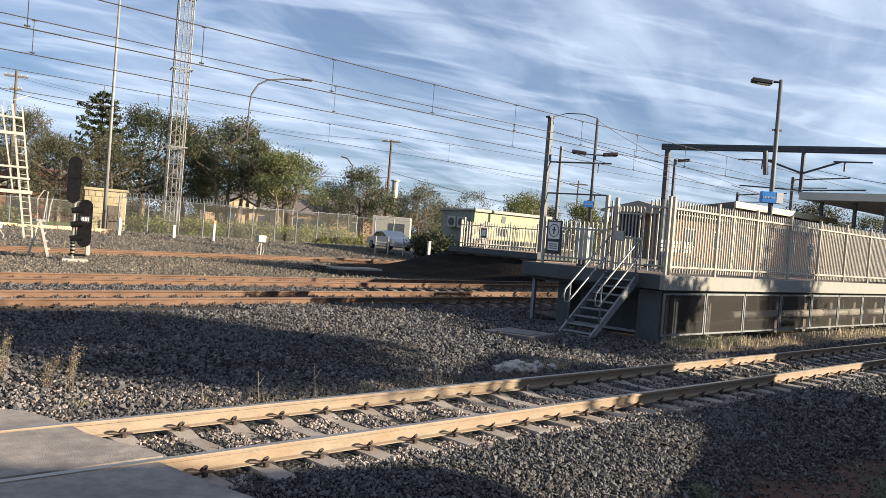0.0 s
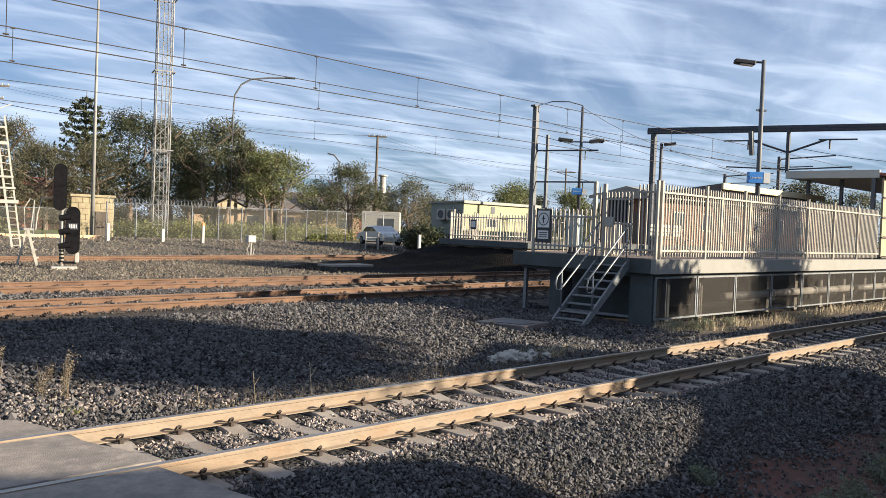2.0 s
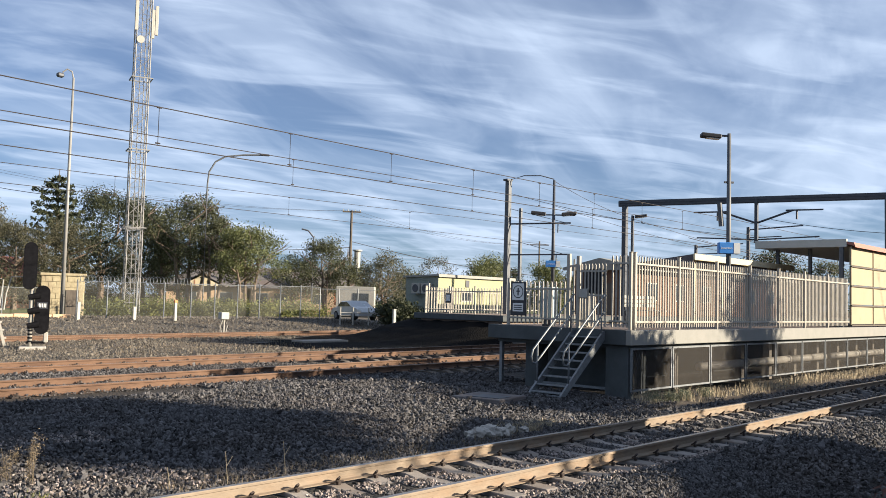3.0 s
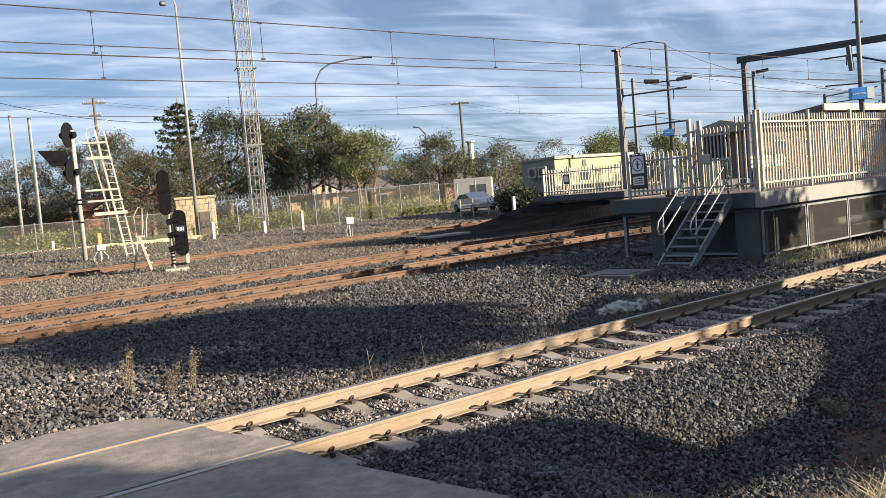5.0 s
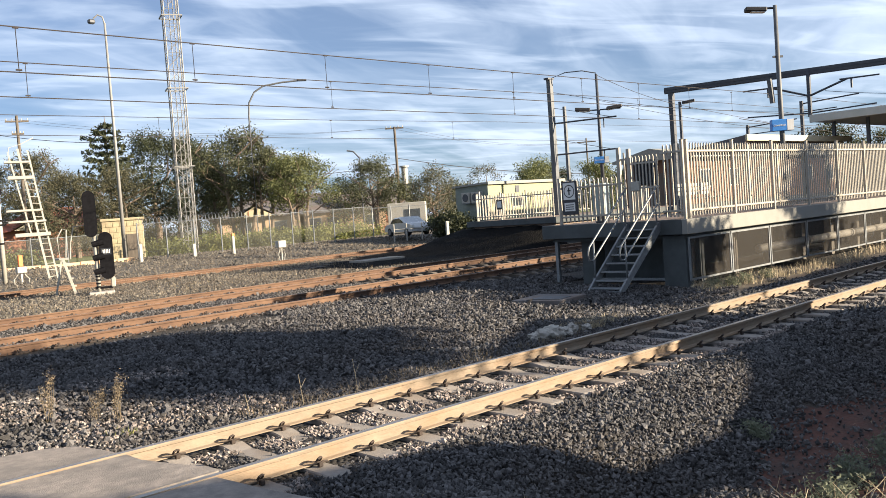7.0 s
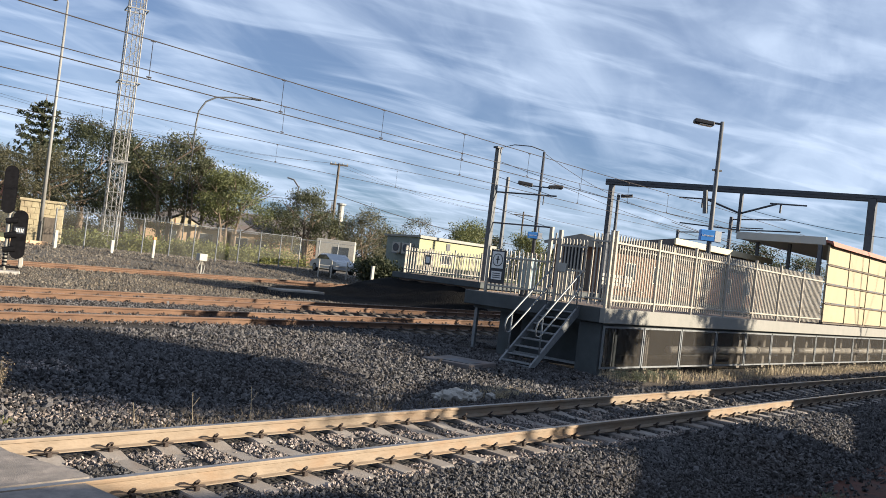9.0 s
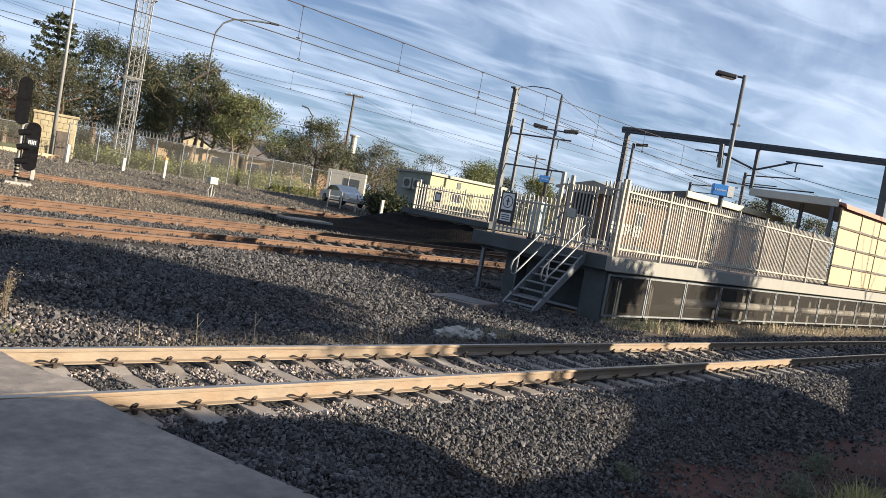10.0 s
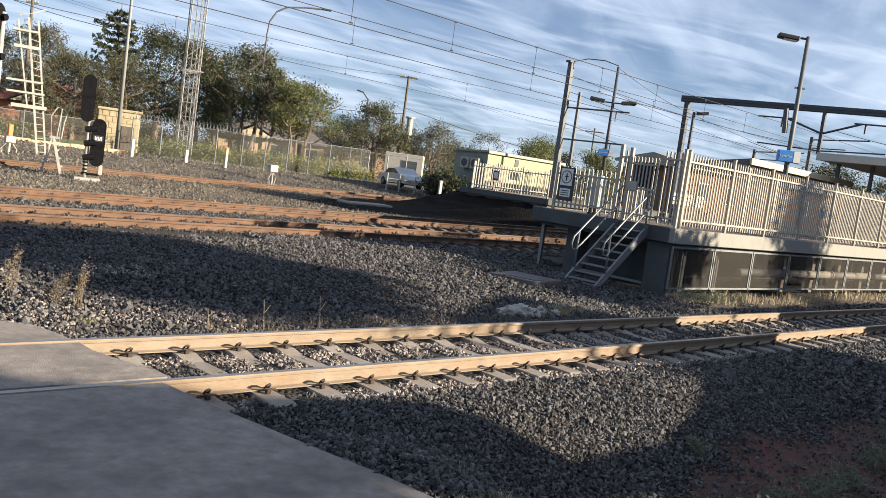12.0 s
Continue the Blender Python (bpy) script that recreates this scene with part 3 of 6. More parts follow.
# pale picket fences
def picket_mesh(h, name="picket"):
    bm = bmesh.new()
    w, d = 0.0185, 0.014
    vs = [bm.verts.new((x, y, z)) for z in (0.06, h - 0.04) for x, y in ((-w, -d), (w, -d), (w, d), (-w, d))]
    tip = [bm.verts.new((0, -d, h)), bm.verts.new((0, d, h))]
    for i in range(4):
        bm.faces.new((vs[i], vs[(i + 1) % 4], vs[4 + (i + 1) % 4], vs[4 + i]))
    bm.faces.new((vs[3], vs[2], vs[1], vs[0]))
    bm.faces.new((vs[4], vs[5], tip[0]))
    bm.faces.new((vs[6], vs[7], tip[1]))
    bm.faces.new((vs[5], vs[6], tip[1], tip[0]))
    bm.faces.new((vs[7], vs[4], tip[0], tip[1]))
    bmesh.ops.recalc_face_normals(bm, faces=bm.faces)
    me = bpy.data.meshes.new(name)
    bm.to_mesh(me)
    bm.free()
    me.materials.append(M["fence_paint"])
    return me


TALL, LOW, MID = picket_mesh(1.80), picket_mesh(1.16), picket_mesh(1.36)


def fence_bay(loc, length, rz, height, pickets, label, group, post_w=0.035, end_post=False, face=-1):
    """One bay: a post and two rails on the side that face names, pickets behind them."""
    f = root("picket_fence", loc, label, "fence", group=group, rz=rz)
    c = face * 0.034
    for x in (0, length) if end_post else (0,):
        post = part("post", box(bmesh.new(), x - post_w, x + post_w, c - post_w, c + post_w, 0, height + 0.06, 0.006), M["fence_paint"], f)
        part("cap", box(bmesh.new(), x - post_w - 0.006, x + post_w + 0.006, c - post_w - 0.006, c + post_w + 0.006, height + 0.06, height + 0.075, 0.004), M["fence_paint"], post)
    for z in (0.20, height - 0.20):
        part("fence_rail", boxed(post_w, length - post_w, min(face * 0.015, face * 0.055), max(face * 0.015, face * 0.055), z - 0.024, z + 0.024, 0.004), M["fence_paint"], f)
    me = TALL if height > 1.5 else MID if height > 1.3 else LOW
    for i in range(pickets):
        x = length * (i + 1) / (pickets + 1)
        child("picket", me, f, (x, 0, 0))
    return f


POSTS = [18.72, 20.95, 23.16, 25.38, 27.55, 29.72, 31.92, 34.2]
for a, b in zip(POSTS, POSTS[1:]):
    fence_bay((a, 10.85, DECK), b - a, 0, 1.80, 16, "pale cream steel picket fence bay on the platform edge", "front fence bays")
# end of the platform, across the stair head
fence_bay((18.62, 10.85, DECK), 0.62, 90, 1.80, 5, "short tall picket fence bay beside the stair gate", "end fence bays", face=1)
fence_bay((18.62, 12.62, DECK), 1.90, 90, 1.16, 13, "low pale picket fence bay at the platform end", "end fence bays", end_post=True, face=1)
part("post", box(bmesh.new(), -0.045, 0.045, -0.045, 0.045, 0, 1.86, 0.008), M["fence_paint"], root("gate_post", (18.6, 12.62, DECK), "tall pale square gate post at the stair head", "post", "gate posts"))
part("post", box(bmesh.new(), -0.045, 0.045, -0.045, 0.045, 0, 1.80, 0.008), M["fence_paint"], root("gate_post", (18.6, 12.33, DECK), "tall pale square gate post at the stair head", "post", "gate posts"))
bm = bmesh.new()
g = root("gate_infill", (18.6, 12.36, DECK), "narrow picket strip between the two gate posts", "fence")
for z in (0.2, 1.55):
    part("fence_rail", boxed(-0.015, 0.015, 0.02, 0.22, z - 0.02, z + 0.02), M["fence_paint"], g)
part("picket", rod(bmesh.new(), (0, 0.11, 0.06), (0, 0.11, 1.72), 0.016, square=True), M["fence_paint"], g)
g = root("stair_gate", (18.6, 11.49, DECK), "pale picket gate closed at the head of the steel stair", "gate")
for z in (0.18, 0.82, 1.42):
    part("gate_rail", boxed(-0.015, 0.015, 0.03, 0.78, z - 0.022, z + 0.022), M["fence_paint"], g)
for i in range(8):
    child("picket", picket_mesh(1.62) if i == 0 else GP, g, (0, 0.06 + i * 0.098, 0), 90) if i else None
    if i == 0:
        GP = picket_mesh(1.60)
        child("picket", GP, g, (0, 0.06, 0), 90)
part("latch_box", boxed(-0.06, 0.04, 0.55, 0.8, 0.75, 0.98, 0.01), M["white_paint"], g)
part("dark_sheet", boxed(0.03, 0.035, 0.1, 0.72, 0.86, 1.48), M["sign_black"], g, "dark plate behind the pickets")

# prohibition sign on the low fence
s = root("warning_sign", (18.57, 14.50, DECK + 0.42), "dark framed warning board with white panel on the fence", "sign", rz=90)
part("board", boxed(-0.56, -0.06, -0.012, 0.012, -0.16, 0.72, 0.004), M["sign_black"], s)
part("panel", boxed(-0.50, -0.12, 0.012, 0.018, 0.24, 0.68), M["sign_white"], s)
part("text_plate", boxed(-0.48, -0.14, 0.012, 0.018, -0.06, 0.16), M["sign_white"], s)
bm = bmesh.new()
bmesh.ops.create_circle(bm, cap_ends=False, radius=0.17, segments=28)
ring = [v for v in bm.verts]
inner = [bm.verts.new(v.co * 0.86) for v in ring]
for i in range(len(ring)):
    bm.faces.new((ring[i], ring[(i + 1) % len(ring)], inner[(i + 1) % len(ring)], inner[i]))
bmesh.ops.rotate(bm, verts=bm.verts, matrix=Matrix.Rotation(radians(90), 3, "X"))
bmesh.ops.translate(bm, verts=bm.verts, vec=(-0.31, 0.020, 0.46))
part("ring", bm, M["sign_black"], s)
bm = bmesh.new()
box(bm, -0.33, -0.29, 0.019, 0.021, 0.36, 0.56)
box(bm, -0.37, -0.25, 0.019, 0.021, 0.46, 0.49)
part("pictogram_bar", bm, M["sign_black"], s)
for i in range(3):
    part("text_bar", boxed(-0.44, -0.18, 0.019, 0.021, -0.02 + 0.055 * i, 0.005 + 0.055 * i), M["steel_grey"], s)
c = root("control_cabinet", (18.9, 13.45, DECK), "pale blue grey cabinet behind the low fence", "cabinet")
part("body", boxed(-0.1, 0.15, -0.2, 0.2, 0.22, 1.02, 0.015), M["tint_blue"], c)
part("plinth", boxed(-0.06, 0.1, -0.15, 0.15, 0, 0.22), M["steel_grey"], c)
c = root("white_cabinet", (19.6, 12.75, DECK), "white equipment box behind the gate posts", "cabinet")
part("body", boxed(-0.2, 0.2, -0.16, 0.16, 0.1, 0.95, 0.02), M["white_paint"], c)
part("plinth", boxed(-0.16, 0.16, -0.13, 0.13, 0, 0.1), M["concrete"], c)

# steel stair
FX, FZ, SW0, SW1 = 16.62, -0.05, 11.48, 12.36
stair = root("steel_stair", (FX, (SW0 + SW1) / 2, FZ), "galvanised steel stair with open treads and tube handrails", "stair")
hw = (SW1 - SW0) / 2
RUN, RISE = PX0 - FX, DECK - 0.06 - FZ
for s in (-1, 1):
    bm = bmesh.new()
    prof = [(-0.02, 0.0), (0.20, 0.0), (RUN, RISE - 0.19), (RUN, RISE + 0.02), (RUN - 0.06, RISE + 0.02)]
    a = [bm.verts.new((x, s * hw - 0.025, z)) for x, z in prof]
    b = [bm.verts.new((x, s * hw + 0.025, z)) for x, z in prof]
    for i in range(5):
        bm.faces.new((a[i], a[(i + 1) % 5], b[(i + 1) % 5], b[i]))
    bm.faces.new(a[::-1])
    bm.faces.new(b)
    part("stringer", bm, M["galvanised"], stair)
NT = 8
for i in range(NT):
    z = RISE * (i + 0.12) / NT + (0.03 if i == 0 else 0)
    x = RUN * (i + 0.12) / NT + 0.02
    part("tread", boxed(x, x + 0.24, -hw + 0.03, hw - 0.03, z, z + 0.035, 0.006), M["galvanised"], stair)
for s in (-1, 1):
    y = s * hw
    k = RISE / RUN
    bm = bmesh.new()
    top = [(0.28 + (RUN - 0.28) * u / 6, y, 0.90 + k * 0.28 + (RUN - 0.28) * u / 6 * k) for u in range(7)]
    lowr = [(p[0], p[1], p[2] - 0.42) for p in top]
    loop = [(0.16, y, k * 0.28 + 0.80), (0.10, y, k * 0.28 + 0.64), (0.14, y, k * 0.28 + 0.50)]
    path_rod(bm, top[::-1] + loop + lowr, 0.022, 8)
    part("handrail", bm, M["galvanised"], stair, smooth=True)
    for u in (0.34, RUN - 0.12):
        part("baluster", rod(bmesh.new(), (u, y, u * k - 0.05), (u, y, u * k + 0.90), 0.021), M["galvanised"], stair, smooth=True)
part("foot_bar", boxed(-0.03, 0.05, -hw, hw, 0.0, 0.03), M["galvanised"], stair)
# flat cover slab on the ballast
cv = root("cable_pit_cover", (15.05, 12.25, -0.03), "flat concrete pit cover on the ballast by the stair", "cover", rz=10)
part("slab", boxed(-0.62, 0.62, -0.6, 0.6, -0.05, 0.05, 0.015), M["roof_tile"], cv)
part("lid", boxed(-0.45, 0.1, -0.5, 0.2, 0.05, 0.062, 0.004), M["steel_grey"], cv)


# ---------------------------------------------------------------- lamps and gantry on the platform
def lamp_head(t, x, y, z, rz, big=1.0):
    """A flat floodlight box on a short arm."""
    bm = bmesh.new()
    box(bm, -0.34 * big, 0.30 * big, -0.17 * big, 0.17 * big, -0.07 * big, 0.07 * big, 0.03)
    m = pose(x, y, z, 0, -6, rz)
    bmesh.ops.transform(bm, matrix=m, verts=bm.verts)
    h = part("lamp_head", bm, M["lamp_dark"], t, "dark flat lamp housing")
    bm = bmesh.new()
    box(bm, -0.28 * big, 0.12 * big, -0.13 * big, 0.13 * big, -0.085 * big, -0.07 * big)
    bmesh.ops.transform(bm, matrix=m, verts=bm.verts)
    part("lens", bm, M["lamp_glass"], h)


def station_board(t, w, h, z, rz, text=True):
    bm = bmesh.new()
    box(bm, -w / 2, w / 2, -0.12, 0.12, -h / 2, h / 2, 0.015)
    bmesh.ops.transform(bm, matrix=pose(0, 0, z, 0, 0, rz), verts=bm.verts)
    b = part("name_board", bm, M["sign_blue"], t, "blue station name board")
    bm = bmesh.new()
    box(bm, w / 2 - 0.30 * w, w / 2 + 0.004, -0.124, 0.124, -h / 2 + 0.01, h / 2 - 0.01)
    bmesh.ops.transform(bm, matrix=pose(0, 0, z, 0, 0, rz), verts=bm.verts)
    part("white_end", bm, M["sign_white"], b)
    if text:
        cu = bpy.data.curves.new("lettering", "FONT")
        cu.body, cu.size, cu.align_x, cu.align_y, cu.extrude = "Laverton", w * 0.155, "CENTER", "CENTER", 0.002
        cu.materials.append(M["sign_white"])
        tmp = new("lettering_tmp", cu)
        me = bpy.data.meshes.new_from_object(tmp)
        bpy.data.objects.remove(tmp)
        o = new("lettering", me)
        o.parent = b
        o.matrix_basis = pose(0, 0, z, 0, 0, rz) @ pose(-w * 0.15, -0.127, 0, 90, 0, 0)


lp = root("platform_lamp", (26.9, 12.18, DECK), "tall grey lamp post with flat head and blue board", "lamp post", "platform lamps")
part("pole", rod(bmesh.new(), (0, 0, 0), (0, 0, 6.2), 0.085, 0.06, 12), M["pole_grey"], lp, smooth=True)
part("base_plate", boxed(-0.16, 0.16, -0.16, 0.16, 0, 0.03), M["steel_grey"], lp)
part("arm", rod(bmesh.new(), (0, 0, 6.12), (-0.22, 0.3, 6.14), 0.035), M["steel_grey"], lp)
lamp_head(lp, -0.36, 0.48, 6.12, 127)
part("bracket", rod(bmesh.new(), (-0.12, 0.1, 4.62), (0.12, -0.1, 4.62), 0.03, square=True), M["steel_grey"], lp)
station_board(lp, 0.66, 0.36, 2.50, -48)
bm = bmesh.new()
rod(bm, (-0.14, 0.18, 3.2), (-0.20, 0.22, 3.95), 0.06, square=True)
part("speaker", bm, M["pole_grey"], lp, "grey horn speaker")

tl = root("twin_lamp", (40.8, 28.8, 1.45), "tall dark pole with two flat lamp heads and board", "lamp post", "platform lamps")
part("pole", rod(bmesh.new(), (0, 0, 0), (0, 0, 7.6), 0.12, 0.07, 12), M["steel_grey"], tl, smooth=True)
part("crossarm", rod(bmesh.new(), (-0.75, 0.95, 5.62), (0.75, -0.95, 5.62), 0.035, square=True), M["steel_grey"], tl)
lamp_head(tl, -0.55, 0.7, 5.70, 128, 1.3)
lamp_head(tl, 0.55, -0.7, 5.70, -52, 1.3)
station_board(tl, 0.80, 0.36, 2.85, -52)

gn = root("wire_gantry", (48.2, 28.6, 1.45), "grey steel portal gantry carrying the overhead wires", "gantry")
E1, E2 = Vector((0, 0, 6.95)), Vector((3.7, -14.3, 6.95))
bm = bmesh.new()
rod(bm, (0, 0, -1.5), (0, 0, 6.8), 0.14, square=True)
part("post", bm, M["steel_grey"], gn)
part("post", rod(bmesh.new(), E2 + Vector((0, 0, -8.4)), E2, 0.2, square=True), M["steel_grey"], gn)
for dz in (0.2, -0.12):
    part("flange", rod(bmesh.new(), E1 + Vector((-0.1, 0.4, dz)), E2 + Vector((1.4, -5.4, dz)), 0.035, square=True), M["steel_grey"], gn)
bm = bmesh.new()
a, b = E1 + Vector((-0.1, 0.4, 0.04)), E2 + Vector((1.4, -5.4, 0.04))
for s in (-1, 1):
    rod(bm, a + Vector((0, 0, 0.06 * s)), b + Vector((0, 0, 0.06 * s)), 0.08, square=True)
part("beam", bm, M["steel_grey"], gn)
mid = E1.lerp(E2, 0.53)
part("drop_mast", rod(bmesh.new(), mid + Vector((0, 0, 0.12)), mid + Vector((0, 0, -2.5)), 0.09, square=True), M["steel_grey"], gn)
for s in (-1, 1):
    bm = bmesh.new()
    y = Vector((0.25, -0.97, 0)) * s
    rod(bm, mid + y * 0.1 + Vector((0, 0, -1.3)), mid + y * 2.0 + Vector((0, 0, -0.62)), 0.06)
    rod(bm, mid + y * 1.6 + Vector((0, 0, -0.62)), mid + y * 3.6 + Vector((0, 0, -0.62)), 0.045)
    rod(bm, mid + y * 2.2 + Vector((0, 0, -0.62)), mid + y * 2.2 + Vector((0, 0, -1.15)), 0.06)
    rod(bm, mid + y * 0.1 + Vector((0, 0, -2.3)), mid + y * 3.4 + Vector((0, 0, -2.15)), 0.04)
    part("wire_bracket", bm, M["steel_grey"], gn)

# ---------------------------------------------------------------- shelter with clad wall
sh = root("clad_shelter", (34.5, 10.9, DECK), "cream clad platform shelter with red sloping roof edge", "shelter")
part("frame_post", rod(bmesh.new(), (0.05, 0.3, 0), (0.05, 0.3, 3.0), 0.07, square=True), M["pole_grey"], sh)
LEN = 22.0
for i in range(10):
    x = 0.1 + i * 5.3 / 2
    for k in range(4):
        z0 = 0.08 + k * 0.735
        part("cladding_panel", boxed(x, x + 2.63, -0.02, 0.04, z0 + 0.03, z0 + 0.72, 0.012), M["cladding"], sh)
# battens coloured dark brown, the boards' shadow lines included in the colour
for k in range(5):
    part("batten", boxed(0.05, LEN + 4, -0.075, 0.0, 0.06 + k * 0.735 - 0.02, 0.06 + k * 0.735 + 0.03), M["timber"], sh)
for i in range(11):
    x = 0.08 + i * 2.65
    part("cover_strip", boxed(x - 0.03, x + 0.03, -0.055, -0.02, 0.05, 3.0), M["cladding"], sh)
bm = bmesh.new()
extrude_profile(bm, [(-0.22, 2.98), (-0.16, 3.16), (0.5, 3.28), (0.5, 3.2), (-0.1, 3.06)], 0.0, LEN + 4)
part("roof_edge", bm, M["red_roof"], sh)
bm = bmesh.new()
extrude_profile(bm, [(0.3, 3.06), (0.3, 3.24), (3.6, 3.3), (3.6, 3.02)], 0.1, LEN + 4)
part("roof", bm, M["soffit"], sh)
part("canopy_end", boxed(-0.02, 0.1, 0.1, 3.6, 3.0, 3.3, 0.01), M["soffit"], sh)
for y in (1.9, 3.2):
    part("frame_post", rod(bmesh.new(), (1.3, y, 0), (1.3, y, 3.1), 0.06, square=True), M["pole_grey"], sh)

# low cream-roofed building further along behind the fence
rb = root("low_station_building", (28.2, 14.0, DECK), "open platform shelter with cream roof fascia", "shelter")
bm = bmesh.new()
extrude_profile(bm, [(0.05, 2.30), (0.05, 2.42), (2.6, 2.10), (2.6, 1.98)], 0.05, 9.0)
part("roof", bm, M["roof_tile"], rb)
part("fascia", boxed(0, 9.05, -0.03, 0.05, 2.22, 2.44, 0.01), M["cream"], rb)
bm = bmesh.new()
extrude_profile(bm, [(0.05, 2.14), (0.05, 2.42), (2.62, 2.10), (2.62, 1.86)], 0.0, 0.05)
part("fascia_end", bm, M["roof_tile"], rb)
for x in (0.6, 2.8, 5.0, 7.2, 8.8):
    part("post", rod(bmesh.new(), (x, 0.3, 0), (x, 0.3, 2.3), 0.05, square=True), M["cream"], rb)
part("back_screen", boxed(0.6, 8.8, 0.86, 0.9, 0.1, 2.0), M["sheet_pane"], rb)
sb = root("bench", (24.2, 13.9, DECK), "white slatted platform bench behind the fence", "bench")
for i in range(4):
    part("slat", boxed(0, 2.0, 0.12 * i, 0.12 * i + 0.09, 0.43, 0.46), M["white_paint"], sb)
for i in range(3):
    part("back_slat", boxed(0, 2.0, 0.48, 0.51, 0.55 + 0.13 * i, 0.65 + 0.13 * i), M["white_paint"], sb)
for x in (0.2, 1.8):
    part("leg", rod(bmesh.new(), (x, 0.25, 0), (x, 0.25, 0.43), 0.04, square=True), M["steel_grey"], sb)
    part("back_leg", rod(bmesh.new(), (x, 0.53, 0), (x, 0.53, 0.92), 0.02, square=True), M["steel_grey"], sb)

# ---------------------------------------------------------------- shade casters added between the sun and the track, out of view
def sunward(s, l, z=0.0):
    return (s * 0.862 - l * 0.507, s * 0.507 + l * 0.862, z)


def shade_wall(name, a, b, height, thick=0.3, end=None):
    a, b = Vector(a), Vector(b)
    ang = math.degrees(math.atan2(b.y - a.y, b.x - a.x))
    w = bmesh.new()
    n, end = (b - a).length, height if end is None else end
    side = [[w.verts.new(p) for p in ((0, y, -1.0), (n, y, -1.0), (n, y, end), (0, y, height))] for y in (-thick / 2, thick / 2)]
    w.faces.new(side[0])
    w.faces.new(side[1][::-1])
    for i in range(4):
        w.faces.new((side[0][i], side[1][i], side[1][(i + 1) % 4], side[0][(i + 1) % 4]))
    ob = mesh_ob(name, w, M["wall_plain"])
    ob.matrix_basis = pose(a.x, a.y, 0, 0, 0, ang)
    return tagged(ob, "plain grey wall out of view, added to cast shade", "wall", kind="structure")


SLOPE = math.tan(SUN_EL)


def reach(l, back=10.0, ground=0.25):
    """Height at which something `back` metres sunward throws its shadow's edge to l."""
    return (l + back) * SLOPE - ground




def hoarding(s0, s1, low0, top0, low1, top1):
    """An unseen board on posts, added ten metres sunward to shade a slanting band of the crossing."""
    ang = math.degrees(math.atan2(0.507, 0.862))
    h = root("hoarding", sunward(s0, -10), "plain grey raised board out of view, added to shade the crossing", "hoarding", rz=ang)
    n = s1 - s0
    bm = bmesh.new()
    side = [[bm.verts.new(p) for p in ((0, y, reach(low0)), (n, y, reach(low1)), (n, y, reach(top1)), (0, y, reach(top0)))] for y in (-0.04, 0.04)]
    bm.faces.new(side[0])
    bm.faces.new(side[1][::-1])
    for i in range(4):
        bm.faces.new((side[0][i], side[1][i], side[1][(i + 1) % 4], side[0][(i + 1) % 4]))
    part("board", bm, M["wall_plain"], h)
    for x, z in ((0.15, low0), (n - 0.15, low1)):
        part("post", boxed(x - 0.04, x + 0.04, -0.12, -0.04, -1.0, reach(z) + 0.4), M["timber"], h)


# invented board, its corners fitted to the shade band on the slab
hoarding(5.4, 8.1, 0.8, 6.0, -1.3, 2.3)
# unseen walls, invented and sized so their shadow edges fall on the track
shade_wall("shade_wall_south_step", sunward(8.1, -10), sunward(9.7, -10), reach(-0.2), 0.3, reach(-1.15))
shade_wall("shade_wall_south", sunward(9.7, -10), sunward(12.8, -10), reach(-1.15), 0.3, reach(-0.25))
shade_wall("shade_wall_south_low_near", sunward(9.6, -4.6), sunward(13.6, -4.6), reach(-0.95, 4.6))
shade_wall("shade_wall_south_high", sunward(12.8, -10), sunward(16.7, -10), reach(3.2))
shade_wall("shade_wall_south_low", sunward(16.7, -10), sunward(21.0, -10), reach(-5.3))
shade_wall("shade_wall_south_long", (24.9, -2.0), (140, -2.0), 13.3 * SLOPE - 0.2)


# ---------------------------------------------------------------- foliage
rng = np.random.default_rng(4)


def leaf_cloud(centres, radii, count, size, seed, flat=0.0, hollow=0.35, bunch=9, loose=1.9):
    """Leaf blades gathered in clumps through a set of ellipsoids: verts, faces."""
    r = np.random.default_rng(seed)
    centres, radii = np.array(centres, float), np.array(radii, float)
    vol = radii.prod(1)
    which = r.choice(len(centres), size=max(1, count // bunch), p=vol / vol.sum())
    d = r.normal(size=(len(which), 3))
    d /= np.linalg.norm(d, axis=1)[:, None]
    rad = (hollow + (1 - hollow) * r.random(len(which)) ** 0.6)[:, None] * (0.82 + 0.36 * r.random(len(which)))[:, None]
    clump = centres[which] + d * rad * radii[which]
    pts = np.repeat(clump, bunch, axis=0) + r.normal(size=(len(which) * bunch, 3)) * size * loose
    n = len(pts)
    a = r.normal(size=(n, 3))
    a[:, 2] -= flat
    a /= np.linalg.norm(a, axis=1)[:, None]
    b = np.cross(a, r.normal(size=(n, 3)))
    b /= np.linalg.norm(b, axis=1)[:, None]
    s = size * (0.6 + 0.8 * r.random((n, 1)))
    v = np.stack([pts - a * s, pts + b * s * 0.38, pts + a * s, pts - b * s * 0.38], 1).reshape(-1, 3)
    f = np.arange(n * 4).reshape(-1, 4)
    return v, f


